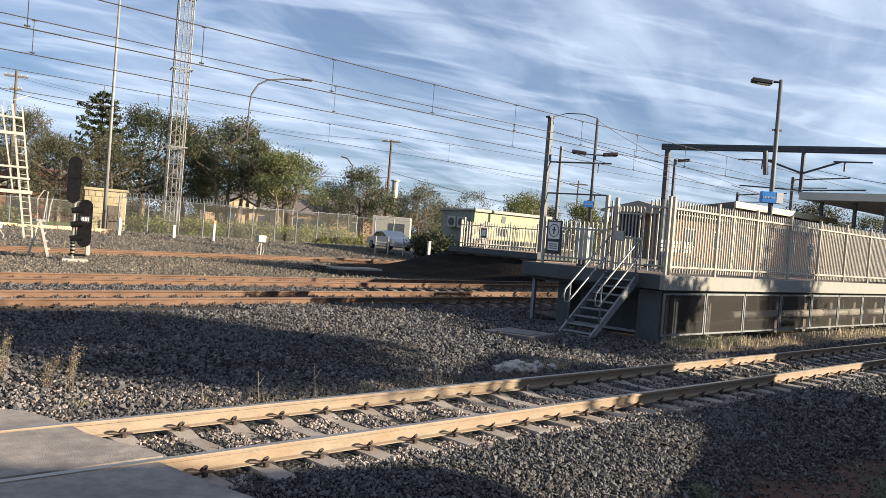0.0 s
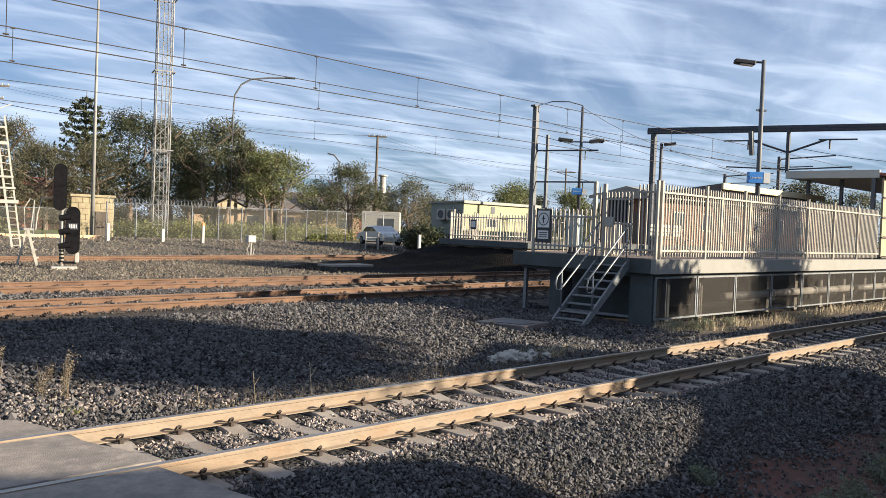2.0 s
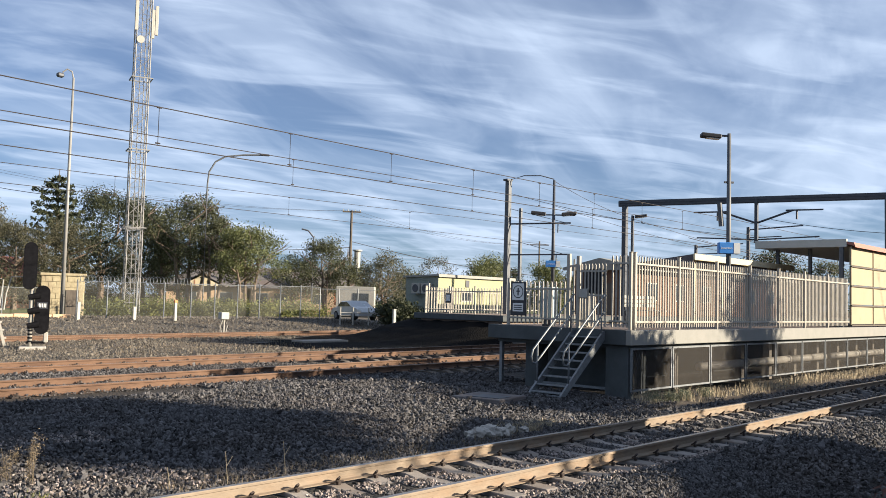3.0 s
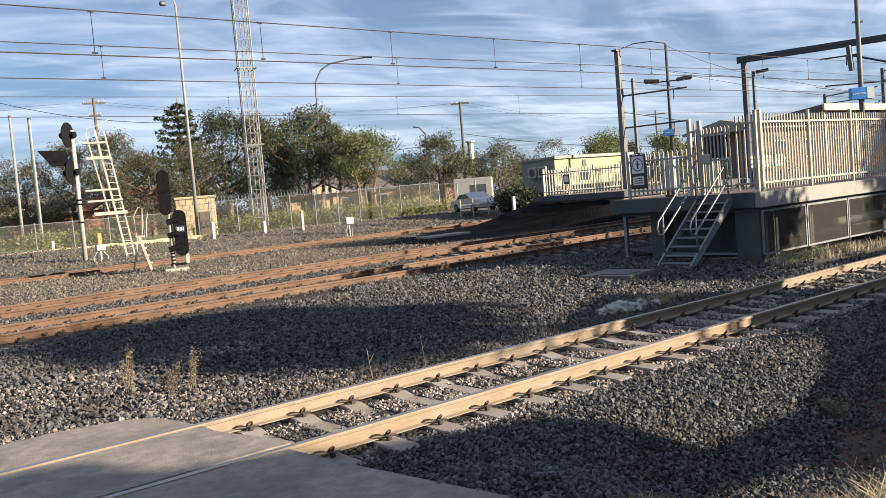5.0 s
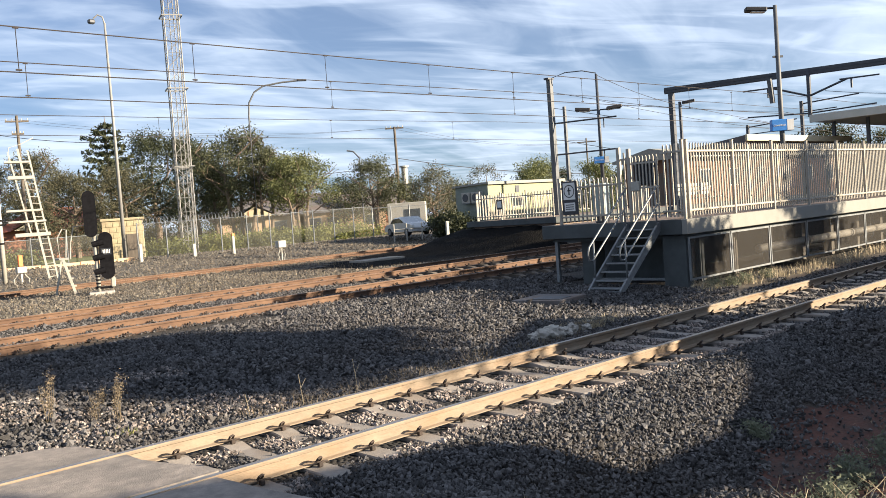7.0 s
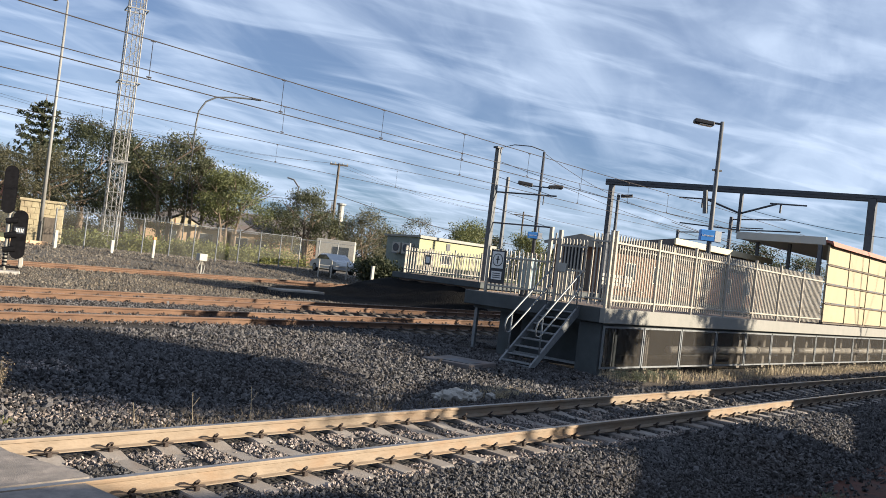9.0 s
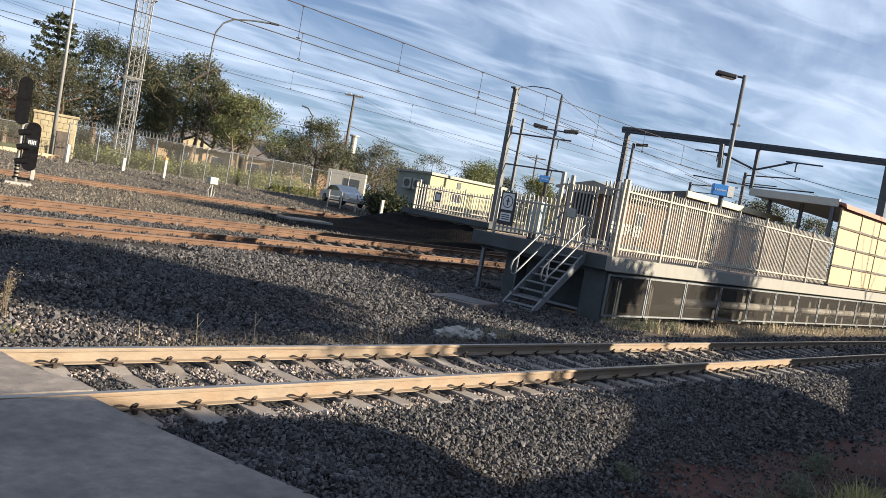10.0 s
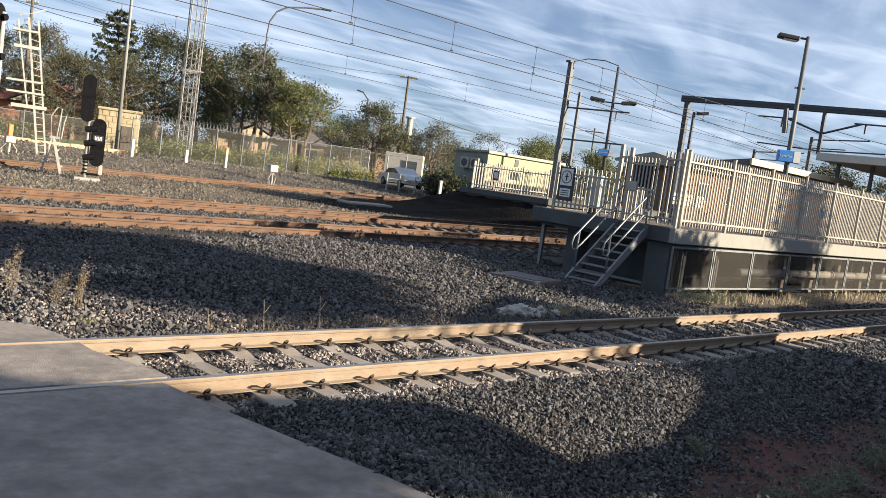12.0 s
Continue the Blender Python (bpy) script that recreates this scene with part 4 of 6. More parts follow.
def branchy(bm, base, top, r0, spread, limbs, seed):
    """Trunk with limbs that fork once."""
    r = random.Random(seed)
    base, top = Vector(base), Vector(top)
    h = (top - base).length
    pts = [base.lerp(top, k / 4) + Vector((r.uniform(-1, 1), r.uniform(-1, 1), 0)) * 0.03 * h * (k > 0) for k in range(5)]
    for i in range(4):
        rod(bm, pts[i], pts[i + 1], r0 * (1 - 0.2 * i), r0 * (1 - 0.2 * (i + 1)), 7)
    for i in range(limbs):
        k = r.uniform(0.35, 0.95)
        p = base.lerp(top, k)
        ang = i * 2.4 + r.uniform(-0.4, 0.4)
        q = p + Vector((math.cos(ang) * spread, math.sin(ang) * spread, h * r.uniform(0.12, 0.4))) * r.uniform(0.5, 0.9)
        rod(bm, p, q, r0 * 0.4, r0 * 0.18, 5)
        for j in range(2):
            w = q + Vector((r.uniform(-1, 1) * spread * 0.5, r.uniform(-1, 1) * spread * 0.5, h * r.uniform(0.05, 0.2)))
            rod(bm, q, w, r0 * 0.18, r0 * 0.06, 4)


def tree(loc, height, width, leaf, label, seed, count=3600, size=0.22, low=0.3, blobs=9, dense=0.35, bare=False, trunks=1, category="tree", narrow=1.0):
    t = root("tree", loc, label, category)
    r = random.Random(seed)
    bm = bmesh.new()
    for k in range(trunks):
        off = (k - (trunks - 1) / 2) * width * 0.12
        branchy(bm, (off, off * 0.5, -0.3), (off * 2.2, off, height * 0.72), 0.03 * height * (0.7 if trunks > 1 else 1) + 0.04, width * 0.34, 7, seed + k)
    part("trunk", bm, M["bark"], t)
    cs, rs = [], []
    blobs = int(blobs * 1.8)
    for i in range(blobs):
        u = (i + 0.5) / blobs
        z = height * (low + (1 - low) * u)
        reach = width * 0.5 * math.sin(math.pi * min(1, 0.25 + 0.68 * u)) * narrow
        a = i * 2.399 + r.uniform(-0.5, 0.5)
        k = r.uniform(0.35, 1.0)
        cs.append((math.cos(a) * reach * k, math.sin(a) * reach * k, min(z, height * 0.9)))
        rr = width * r.uniform(0.12, 0.21)
        rs.append((rr, rr, rr * r.uniform(0.55, 0.8)))
    v, f = leaf_cloud(cs, rs, int(count * 2.6), size * 0.52, seed, flat=0.25, hollow=dense, bunch=24, loose=2.5)
    me = bpy.data.meshes.new("crown")
    me.from_pydata(v.tolist(), [], f.tolist())
    me.materials.append(M[leaf])
    c = new("crown", me)
    c.parent = t
    return t


def conifer(loc, height, width, label, seed):
    t = root("conifer_tree", loc, label, "tree")
    part("trunk", rod(bmesh.new(), (0, 0, -0.3), (0, 0, height * 0.98), 0.25, 0.03, 8), M["bark"], t)
    r = np.random.default_rng(seed)
    vs, fs, n = [], [], 0
    for tier in range(15):
        k = tier / 15
        z = height * (0.20 + 0.78 * k)
        out = width * 0.5 * (1 - k) ** 0.85 * (0.72 + 0.5 * r.random()) + 0.12
        m = int(11 - 6 * k)
        for b in range(m):
            a = b * math.tau / m + r.uniform(-0.35, 0.35)
            far = out * r.uniform(0.65, 1.15)
            for q in range(42):
                u = r.random() ** 0.6
                p = np.array([math.cos(a) * far * u, math.sin(a) * far * u, z + 0.30 * far * u * u - 0.45 * u]) + r.normal(size=3) * [0.14, 0.14, 0.10]
                d = r.normal(size=3)
                e = r.normal(size=3)
                d, e = d / np.linalg.norm(d) * 0.26, e / np.linalg.norm(e) * 0.11
                vs += [p - d, p + e, p + d, p - e]
                fs.append((n, n + 1, n + 2, n + 3))
                n += 4
    me = bpy.data.meshes.new("crown")
    me.from_pydata([tuple(map(float, p)) for p in vs], [], fs)
    me.materials.append(M["leaf_dark"])
    c = new("crown", me)
    c.parent = t
    return t


def shade_tree(s0, s1, l0, l1, back, seed, count=3200):
    """An unseen tree, added sunward of the line, whose crown's shadow falls on s0..s1, l0..l1."""
    z0, z1 = reach(l0, back), reach(l1, back)
    sm, w, h = (s0 + s1) / 2, (s1 - s0), z1 - z0
    x, y, _ = sunward(sm, -back)
    t = root("tree", (x, y, -0.3), "leafy tree out of view, added to cast shade", "tree")
    bm = bmesh.new()
    branchy(bm, (0, 0, -0.2), (0, 0, z0 + h * 0.5), 0.09, w * 0.3, 6, seed)
    part("trunk", bm, M["bark"], t)
    r = random.Random(seed)
    cs, rs_ = [], []
    for i in range(9):
        k = (i + 0.5) / 9 - 0.5
        cs.append((k * w * 0.74 * 0.862, k * w * 0.74 * 0.507, z0 + h * (0.5 + r.uniform(-0.14, 0.14)) + 0.3))
        rs_.append((w * 0.15, w * 0.15, h * 0.36))
    v, f = leaf_cloud(cs, rs_, count, 0.16, seed, hollow=0.0)
    me = bpy.data.meshes.new("crown")
    me.from_pydata(v.tolist(), [], f.tolist())
    me.materials.append(M["leaf_euc"])
    c = new("crown", me)
    c.parent = t


# invented crowns, each placed from the patch it has to shade
shade_tree(3.2, 5.5, 3.3, 6.4, 14.0, 71, 9000)
shade_tree(18.2, 23.2, 1.0, 4.0, 14.0, 72, 4200)
shade_tree(35.5, 43.0, 10.0, 22.0, 27.0, 73, 9000)
# more unseen trees added behind the viewer for their shade
tree((18.9, -7.5, -0.3), 6.85 * SLOPE / 0.249, 4.6, "leaf_euc", "leafy tree out of view, added to cast shade", 91, 7000, 0.28, 0.855, 13, 0.1)
tree((35.0, -5.1, -0.3), 7.5 * SLOPE / 0.249, 3.9, "leaf_euc", "leafy tree out of view, added to cast shade", 92, 2200, 0.30, 0.35, 10, 0.1)

G = 0.35
conifer(at(66.1, 94, G), 13.9, 13.5, "tall dark conifer with ragged tiers behind the yard", 3)
tree(at(63.6, 102, G), 12.8, 9.5, "leaf_dark", "tall dark spreading tree behind the yard fence", 11, 4600, 0.26)
tree(at(61.2, 104, G), 12.2, 10, "leaf_dark", "tall dark spreading tree behind the yard fence", 12, 4600, 0.30)
tree(at(58.4, 86, G), 10.8, 9.0, "leaf_euc", "large olive green gum tree with several trunks", 13, 5200, 0.24, 0.46, 11, trunks=3)
tree(at(56.9, 84, G), 9.0, 6.5, "leaf_euc", "olive green gum tree with thin forked trunks", 14, 3600, 0.22, 0.46, trunks=2)
tree(at(54.9, 82, G), 7.9, 7.4, "leaf_green", "bright green spreading tree over the house", 15, 4600, 0.22, 0.46, trunks=3)
tree(at(60.0, 90, G), 8.5, 8.0, "leaf_euc", "olive gum tree in the mass behind the yard", 16, 3800, 0.24, 0.25)
tree(at(65.4, 86, G), 7.7, 8.6, "leaf_brown", "soft brown green casuarina behind the stone hut", 17, 6400, 0.17, 0.1, 13)
tree(at(68.2, 84, G), 7.6, 7.6, "leaf_brown", "soft brown green casuarina behind the stone hut", 18, 6000, 0.17, 0.1, 13)
tree(at(70.4, 92, G), 10.2, 8.0, "leaf_grey", "thin grey tree behind the signal", 19, 6000, 0.20, 0.08, 14)
tree(at(72.6, 96, G), 10.0, 9.0, "leaf_grey", "thin grey tree behind the signal", 20, 6800, 0.20, 0.08, 14)
tree(at(75.2, 98, G), 8.2, 9.0, "leaf_grey", "thin grey tree behind the signal", 21, 6000, 0.20, 0.08, 14)
tree(at(68.9, 100, G), 8.5, 7.0, "leaf_grey", "thin grey tree behind the brick house", 22, 5200, 0.20, 0.08, 14)
tree(at(49.9, 86, G), 7.3, 6.6, "leaf_euc", "open street tree with pale leaves beside the pole", 23, 3000, 0.20, 0.46, trunks=2)
tree(at(48.4, 92, G), 5.6, 6.0, "leaf_euc", "open street tree with pale leaves beside the pole", 24, 2400, 0.20, 0.2)
tree(at(46.1, 84, G), 5.9, 6.2, "leaf_grey", "open leafy tree behind the car park", 25, 2600, 0.18, 0.25, trunks=2)
tree(at(51.9, 100, G), 6.0, 6.5, "leaf_dark", "dark low tree between the houses", 26, 2400, 0.24, 0.2)
tree(at(44.3, 110, G), 5.2, 7.0, "leaf_euc", "low tree behind the hut", 27, 2000, 0.24, 0.2)
tree(at(42.6, 112, G), 7.3, 6.0, "leaf_grey", "thin half-bare tree behind the hut", 28, 900, 0.18, 0.35)
tree(at(39.7, 104, G), 6.7, 8.0, "leaf_green", "dense round green tree behind the hut", 29, 4200, 0.24, 0.2, 11)
tree(at(38.1, 108, G), 5.8, 6.0, "leaf_dark", "dark low tree behind the hut", 30, 2400, 0.24, 0.2)
tree(at(35.6, 96, G), 5.9, 6.0, "leaf_green", "dense round green tree beyond the platforms", 31, 3200, 0.22, 0.15)
tree(at(34.0, 98, G), 4.8, 5.0, "leaf_dark", "dark round tree beyond the platforms", 32, 2400, 0.22, 0.15)
tree(at(22.0, 104, G), 8.0, 10.0, "leaf_dark", "dark round tree beyond the station roof", 33, 4200, 0.26, 0.15, 11)
tree(at(20.6, 106, G), 6.2, 7.0, "leaf_dark", "dark round tree beyond the station roof", 34, 3000, 0.26, 0.15)
tree(at(18.6, 100, G), 7.0, 5.0, "leaf_euc", "thin tree beyond the station shelter", 35, 2200, 0.22, 0.2)
tree(at(26.4, 120, G), 6.8, 7.0, "leaf_dark", "dark tree beyond the station roof", 36, 2400, 0.26, 0.2)
tree(at(30.4, 125, G), 6.5, 8.0, "leaf_dark", "dark tree beyond the station roof", 37, 2400, 0.26, 0.2)
# dark low trees closing the view under the crowns
for i in range(14):
    tree(at(77.0 - 2.45 * i, 112 + 4 * (i % 3), G), 4.6 + 0.5 * (i % 3), 7.5, "leaf_dark", "low dark scrub tree far behind the yard", 300 + i, 1500, 0.26, 0.02, 9, 0.2, category="shrub")
# low scrub behind the yard fence
for i, az in enumerate((63.2, 62.2, 60.8, 59.8, 58.6, 57.5, 56.4, 55.4, 54.3, 53.2, 52.3, 51.3, 71.5, 73.5, 75.0)):
    d = 66 + 0.55 * (64 - az) + (i % 3) * 1.7 if az < 66 else 68
    b = root("shrub", at(az, d, 0.4), "low green shrub behind the wire fence", "shrub", "shrubs behind the fence")
    w = 2.3 + 0.6 * (i % 3)
    v, f = leaf_cloud([(0, 0, 0.45), (w * 0.4, 0.3, 0.35), (-w * 0.4, -0.2, 0.4)], [(w * 0.55, w * 0.5, 0.62 + 0.12 * (i % 4))] * 3, 1700, 0.12, 200 + i, hollow=0.2)
    me = bpy.data.meshes.new("leaves")
    me.from_pydata(v.tolist(), [], f.tolist())
    me.materials.append(M["grass"] if i % 2 else M["leaf_green"])
    c = new("leaves", me)
    c.parent = b
for az, d, w, h, m in ((45.4, 62, 1.15, 1.25, "leaf_dark"), (44.8, 61, 1.0, 1.1, "leaf_dark")):
    b = root("bush", at(az, d, 0.5), "dense dark bush beside the hut", "bush", "dark bushes")
    v, f = leaf_cloud([(0, 0, h * 0.5)], [(w, w, h * 0.6)], 2600, 0.13, int(az * 10), hollow=0.4)
    me = bpy.data.meshes.new("leaves")
    me.from_pydata(v.tolist(), [], f.tolist())
    me.materials.append(M[m])
    c = new("leaves", me)
    c.parent = b


# ---------------------------------------------------------------- houses and yard buildings
def house(loc, rz, w, d, h, ridge, wall, roof, label, windows=2):
    t = root("house", loc, label, "house", rz=rz)
    part("wall", boxed(-w / 2, w / 2, -d / 2, d / 2, -0.4, h), M[wall], t)
    bm = bmesh.new()
    o = 0.5
    pts = [(-w / 2 - o, -d / 2 - o, h - 0.1), (w / 2 + o, -d / 2 - o, h - 0.1), (w / 2 + o, d / 2 + o, h - 0.1), (-w / 2 - o, d / 2 + o, h - 0.1),
           (-w / 2 + d * 0.3, 0, ridge), (w / 2 - d * 0.3, 0, ridge)]
    vs = [bm.verts.new(p) for p in pts]
    for q in ((0, 1, 5, 4), (2, 3, 4, 5), (1, 2, 5), (3, 0, 4), (3, 2, 1, 0)):
        bm.faces.new([vs[i] for i in q])
    part("roof", bm, M[roof], t)
    # front gable
    bm = bmesh.new()
    gx, gw = -w * 0.18, w * 0.22
    gv = [bm.verts.new(p) for p in ((gx - gw, -d / 2 - 1.0, h - 0.05), (gx + gw, -d / 2 - 1.0, h - 0.05), (gx, -d / 2 - 1.0, h + gw * 0.52), (gx, 0, h + gw * 0.52), (gx - gw, 0, h - 0.05), (gx + gw, 0, h - 0.05))]
    for q in ((0, 2, 3, 4), (1, 5, 3, 2)):
        bm.faces.new([gv[i] for i in q])
    part("gable_roof", bm, M[roof], t)
    bm = bmesh.new()
    gv = [bm.verts.new(p) for p in ((gx - gw * 0.86, -d / 2 - 0.96, h - 0.04), (gx + gw * 0.86, -d / 2 - 0.96, h - 0.04), (gx, -d / 2 - 0.96, h + gw * 0.42))]
    bm.faces.new(gv)
    ret = bmesh.ops.extrude_face_region(bm, geom=list(bm.faces))
    bmesh.ops.translate(bm, verts=[v for v in ret["geom"] if isinstance(v, bmesh.types.BMVert)], vec=(0, 0.12, 0))
    part("gable", bm, M["cream"], t)
    for i in range(5):
        gxx = gx + (i - 2) * gw * 0.28
        part("gable_batten", boxed(gxx - 0.04, gxx + 0.04, -d / 2 - 1.0, -d / 2 - 0.965, h, h + gw * 0.4 * (1 - abs(i - 2) * 0.33) - 0.05 if abs(i - 2) < 2 else h + 0.06), M["brick"], t)
    for i in range(windows):
        x = -w / 2 + (i + 0.6) * w / windows - 0.6
        win = part("window", boxed(x, x + 1.5, -d / 2 - 0.05, -d / 2, 0.9, 2.1), M["white_paint"], t)
        part("pane", boxed(x + 0.08, x + 1.42, -d / 2 - 0.065, -d / 2 - 0.052, 0.98, 2.02), M["glass_dark"], win)
    return t


house(at(53.0, 104, G), -38, 13, 8, 2.7, 5.0, "brick_tan", "roof_tile", "brick house with dark tiled roof and cream gable", 3)
house(at(50.6, 112, G), -40, 12, 8, 2.7, 5.2, "brick", "roof_tile", "brick house with grey tiled hip roof", 3)
house(at(56.4, 100, G), -34, 11, 8, 2.7, 4.8, "brick_tan", "roof_tile", "tan brick house half hidden by gum trees", 3)
house(at(69.4, 94, G), -22, 9, 8, 2.9, 4.9, "brick", "red_roof", "red brick house behind the signals", 2)
house(at(74.3, 112, G), -18, 14, 9, 2.9, 5.2, "brick", "roof_tile", "brick house with dark roof behind the light poles", 3)
# brick boundary wall in front of the houses
fw = root("front_wall", at(55.2, 88, 0.3), "low tan brick garden wall with piers", "wall", rz=-36)
part("panel", boxed(-11, 11, -0.12, 0.12, -0.4, 1.1), M["brick_tan"], fw)
for i in range(9):
    part("pier", boxed(-11 + i * 2.75 - 0.2, -11 + i * 2.75 + 0.2, -0.2, 0.2, -0.4, 1.5, 0.02), M["brick_tan"], fw)

sthut = root("stone_hut", at(65.6, 66, 0.2), "small square sandstone hut in the yard", "hut", rz=-24)
part("wall", boxed(-1.35, 1.35, -1.1, 1.1, -0.3, 2.9, 0.05), M["limestone"], sthut)
for row in range(8):
    for col in range(6):
        x0 = -1.36 + 0.46 * col - (0.23 if row % 2 else 0.0)
        a, b = max(x0, -1.36), min(x0 + 0.44, 1.36)
        if b - a > 0.1 and not (a < 1.05 and b > 0.15 and row < 6):
            part("stone_block", boxed(a, b, -1.13 - 0.012 * ((row * 5 + col * 3) % 3), -1.09, -0.2 + 0.385 * row, 0.17 + 0.385 * row, 0.015), M["limestone"], sthut)
part("roof", boxed(-1.45, 1.45, -1.2, 1.2, 2.9, 3.08, 0.03), M["limestone"], sthut)
part("door", boxed(0.2, 1.0, -1.15, -1.1, -0.1, 1.95), M["timber"], sthut)

hut = root("equipment_hut", (45.7, 42.0, 0.85), "pale yellow equipment hut with flat sloping roof", "hut")
part("wall", boxed(0, 8.4, 0, 3.2, -0.6, 2.95), M["hut_yellow"], hut)
bm = bmesh.new()
extrude_profile(bm, [(-0.18, 2.96), (-0.18, 3.10), (3.4, 2.98), (3.4, 2.86)], -0.18, 8.6)
part("roof", bm, M["canopy"], hut)
part("fascia", boxed(-0.2, 8.6, -0.21, -0.185, 2.9, 3.08), M["canopy"], hut)
w = part("window", boxed(2.4, 3.6, -0.04, 0.0, 1.2, 2.0), M["white_paint"], hut)
part("pane", boxed(2.48, 3.52, -0.055, -0.042, 1.28, 1.92), M["glass_dark"], w)
part("vent", boxed(2.9, 3.3, -0.04, 0.0, 2.25, 2.75), M["steel_grey"], hut)
part("door", boxed(0.6, 1.4, -0.05, 0.0, 0, 2.05), M["shade_paint"], hut)
part("end_cladding", boxed(-0.03, 0.0, 0.0, 3.2, -0.6, 2.86), M["hut_end"], hut, "grey green end wall")
part("downpipe", rod(bmesh.new(), (-0.06, 0.9, 2.6), (-0.06, 0.9, -0.4), 0.045), M["white_paint"], hut)
for i in range(2):
    ac = root("air_conditioner", (45.45, 42.9 + i * 0.95, 2.55), "pale wall-mounted air conditioner unit on the hut", "air conditioner", "hut coolers", rz=90)
    part("casing", boxed(-0.4, 0.4, -0.25, 0.18, 0, 0.75, 0.02), M["white_paint"], ac)
    part("grille", rod(bmesh.new(), (0.0, 0.185, 0.38), (0.0, 0.21, 0.38), 0.28, n=18), M["steel_grey"], ac)
    part("shelf_bracket", boxed(-0.38, 0.38, -0.25, 0.2, -0.04, -0.005), M["galvanised"], ac)

# ---------------------------------------------------------------- second platform
bank_x, bank_y = np.linspace(29.6, 34.6, 30), np.linspace(26.2, 38.0, 40)
bank_v = [(x, y, ground_z(x, y) - 0.03 + 1.15 * smooth(30.0, 34.6, x) * smooth(26.2, 28.2, y) * smooth(38.0, 33.0, y)
           + 0.05 * noise.noise((x * 1.7, y * 1.7, 3.0)) + 0.04 * smooth(29.6, 30.4, x)) for y in bank_y for x in bank_x]
bank_me = bpy.data.meshes.new("dark_bank")
bank_me.from_pydata([tuple(map(float, p)) for p in bank_v], [], [(j * 30 + i, j * 30 + i + 1, (j + 1) * 30 + i + 1, (j + 1) * 30 + i) for j in range(39) for i in range(29)])
# bank carries its shade as a black base colour
bank_me.materials.append(M["shaded_ballast"])
tagged(new("dark_bank", bank_me), "bank of ballast against the platform end, coloured black for shade", "ballast", kind="structure")
pad = root("yard_pad", (28.2, 33.6, -0.02), "flat worn concrete pad on the ground darkened for shade", "slab", rz=4)
part("slab", boxed(-1.5, 1.3, -0.55, 0.55, -0.1, 0.02, 0.02), M["concrete"], pad)
P2 = 1.42
pf = root("second_platform", (0, 0, 0), "second station platform across the rusty tracks", "platform", kind="structure")
part("deck", boxed(34.2, 120, 27.1, 32.6, 0.9, P2 - 0.004), M["platform_top"], pf)
# far platform edge and end also coloured dark for their shade
part("edge_beam", boxed(34.0, 120, 26.9, 27.1, 1.12, P2, 0.012), M["shade_paint"], pf)
part("end_beam", boxed(34.0, 34.2, 27.1, 33.0, 1.12, P2, 0.012), M["shade_paint"], pf)
part("end_wall", boxed(34.6, 34.8, 27.3, 32.0, -0.4, 1.12), M["shade_paint"], pf)
part("side_wall", boxed(34.8, 120, 27.3, 27.5, -0.4, 1.12), M["wall_plain"], pf)
for i in range(3):
    fence_bay((34.15, 27.1 + i * 1.72, P2), 1.72, 90, 1.36, 8, "low pale picket fence bay on the far platform", "far fence bays", end_post=(i == 2), face=1)
for i in range(5):
    fence_bay((34.2 + i * 2.0, 32.3, P2), 2.0, 0, 1.36, 8, "low pale picket fence bay on the far platform", "far fence bays", end_post=(i == 4))
sbl = root("station_building", (50.5, 29.2, P2), "dark brown brick station building with grey roof", "building")
part("wall", boxed(0, 26, 0, 4.6, -0.02, 2.95), M["brick_dark"], sbl)
bm = bmesh.new()
extrude_profile(bm, [(-0.7, 2.95), (-0.7, 3.12), (2.3, 3.75), (5.2, 3.12), (5.2, 2.95)], -0.6, 26.6)
part("roof", bm, M["canopy"], sbl)
for i in range(6):
    w = part("window", boxed(1.5 + i * 4, 2.9 + i * 4, -0.05, 0.0, 1.0, 2.2), M["white_paint"], sbl)
    part("pane", boxed(1.58 + i * 4, 2.82 + i * 4, -0.065, -0.052, 1.08, 2.12), M["glass_dark"], w)
part("end_door", boxed(-0.05, 0.0, 1.6, 2.6, 0, 2.1), M["timber"], sbl)
nb = root("notice_board", (34.1, 30.6, P2 + 0.55), "small dark notice board on the far fence", "sign", rz=-90)
part("board", boxed(-0.2, 0.2, -0.03, -0.005, 0, 0.5), M["sign_black"], nb)
part("panel", boxed(-0.14, 0.14, -0.036, -0.03, 0.1, 0.42), M["sign_white"], nb)


# ---------------------------------------------------------------- overhead wires and their poles
def mast(loc, height, w, label, name="wire_mast", mat="pole_grey", lean=0.0):
    t = root(name, loc, label, "mast", "overhead wire masts")
    bm = bmesh.new()
    rod(bm, (0, 0, -0.3), (lean, 0, height), w, w * 0.85, square=True)
    part("post", bm, M[mat], t)
    return t


m1 = mast((39.3, 30.9, P2), 7.55, 0.15, "pale concrete and steel wire mast with cross arms")
part("cap", boxed(-0.3, 0.2, -0.16, 0.16, 7.55, 7.65), M["steel_grey"], m1)
for z, r in ((5.1, 3.3), (3.35, 3.2)):
    bm = bmesh.new()
    e = Vector((1.5, -r, 0)).normalized() * (r + 0.3)
    rod(bm, (0, 0, z), (e.x, e.y, z + 0.05), 0.045)
    rod(bm, (0, 0, z + 0.9), (e.x * 0.9, e.y * 0.9, z + 0.08), 0.015)
    rod(bm, (e.x * 0.8, e.y * 0.8, z), (e.x * 0.8, e.y * 0.8, z - 0.5), 0.03)
    part("cantilever", bm, M["steel_grey"], m1)
bm = bmesh.new()
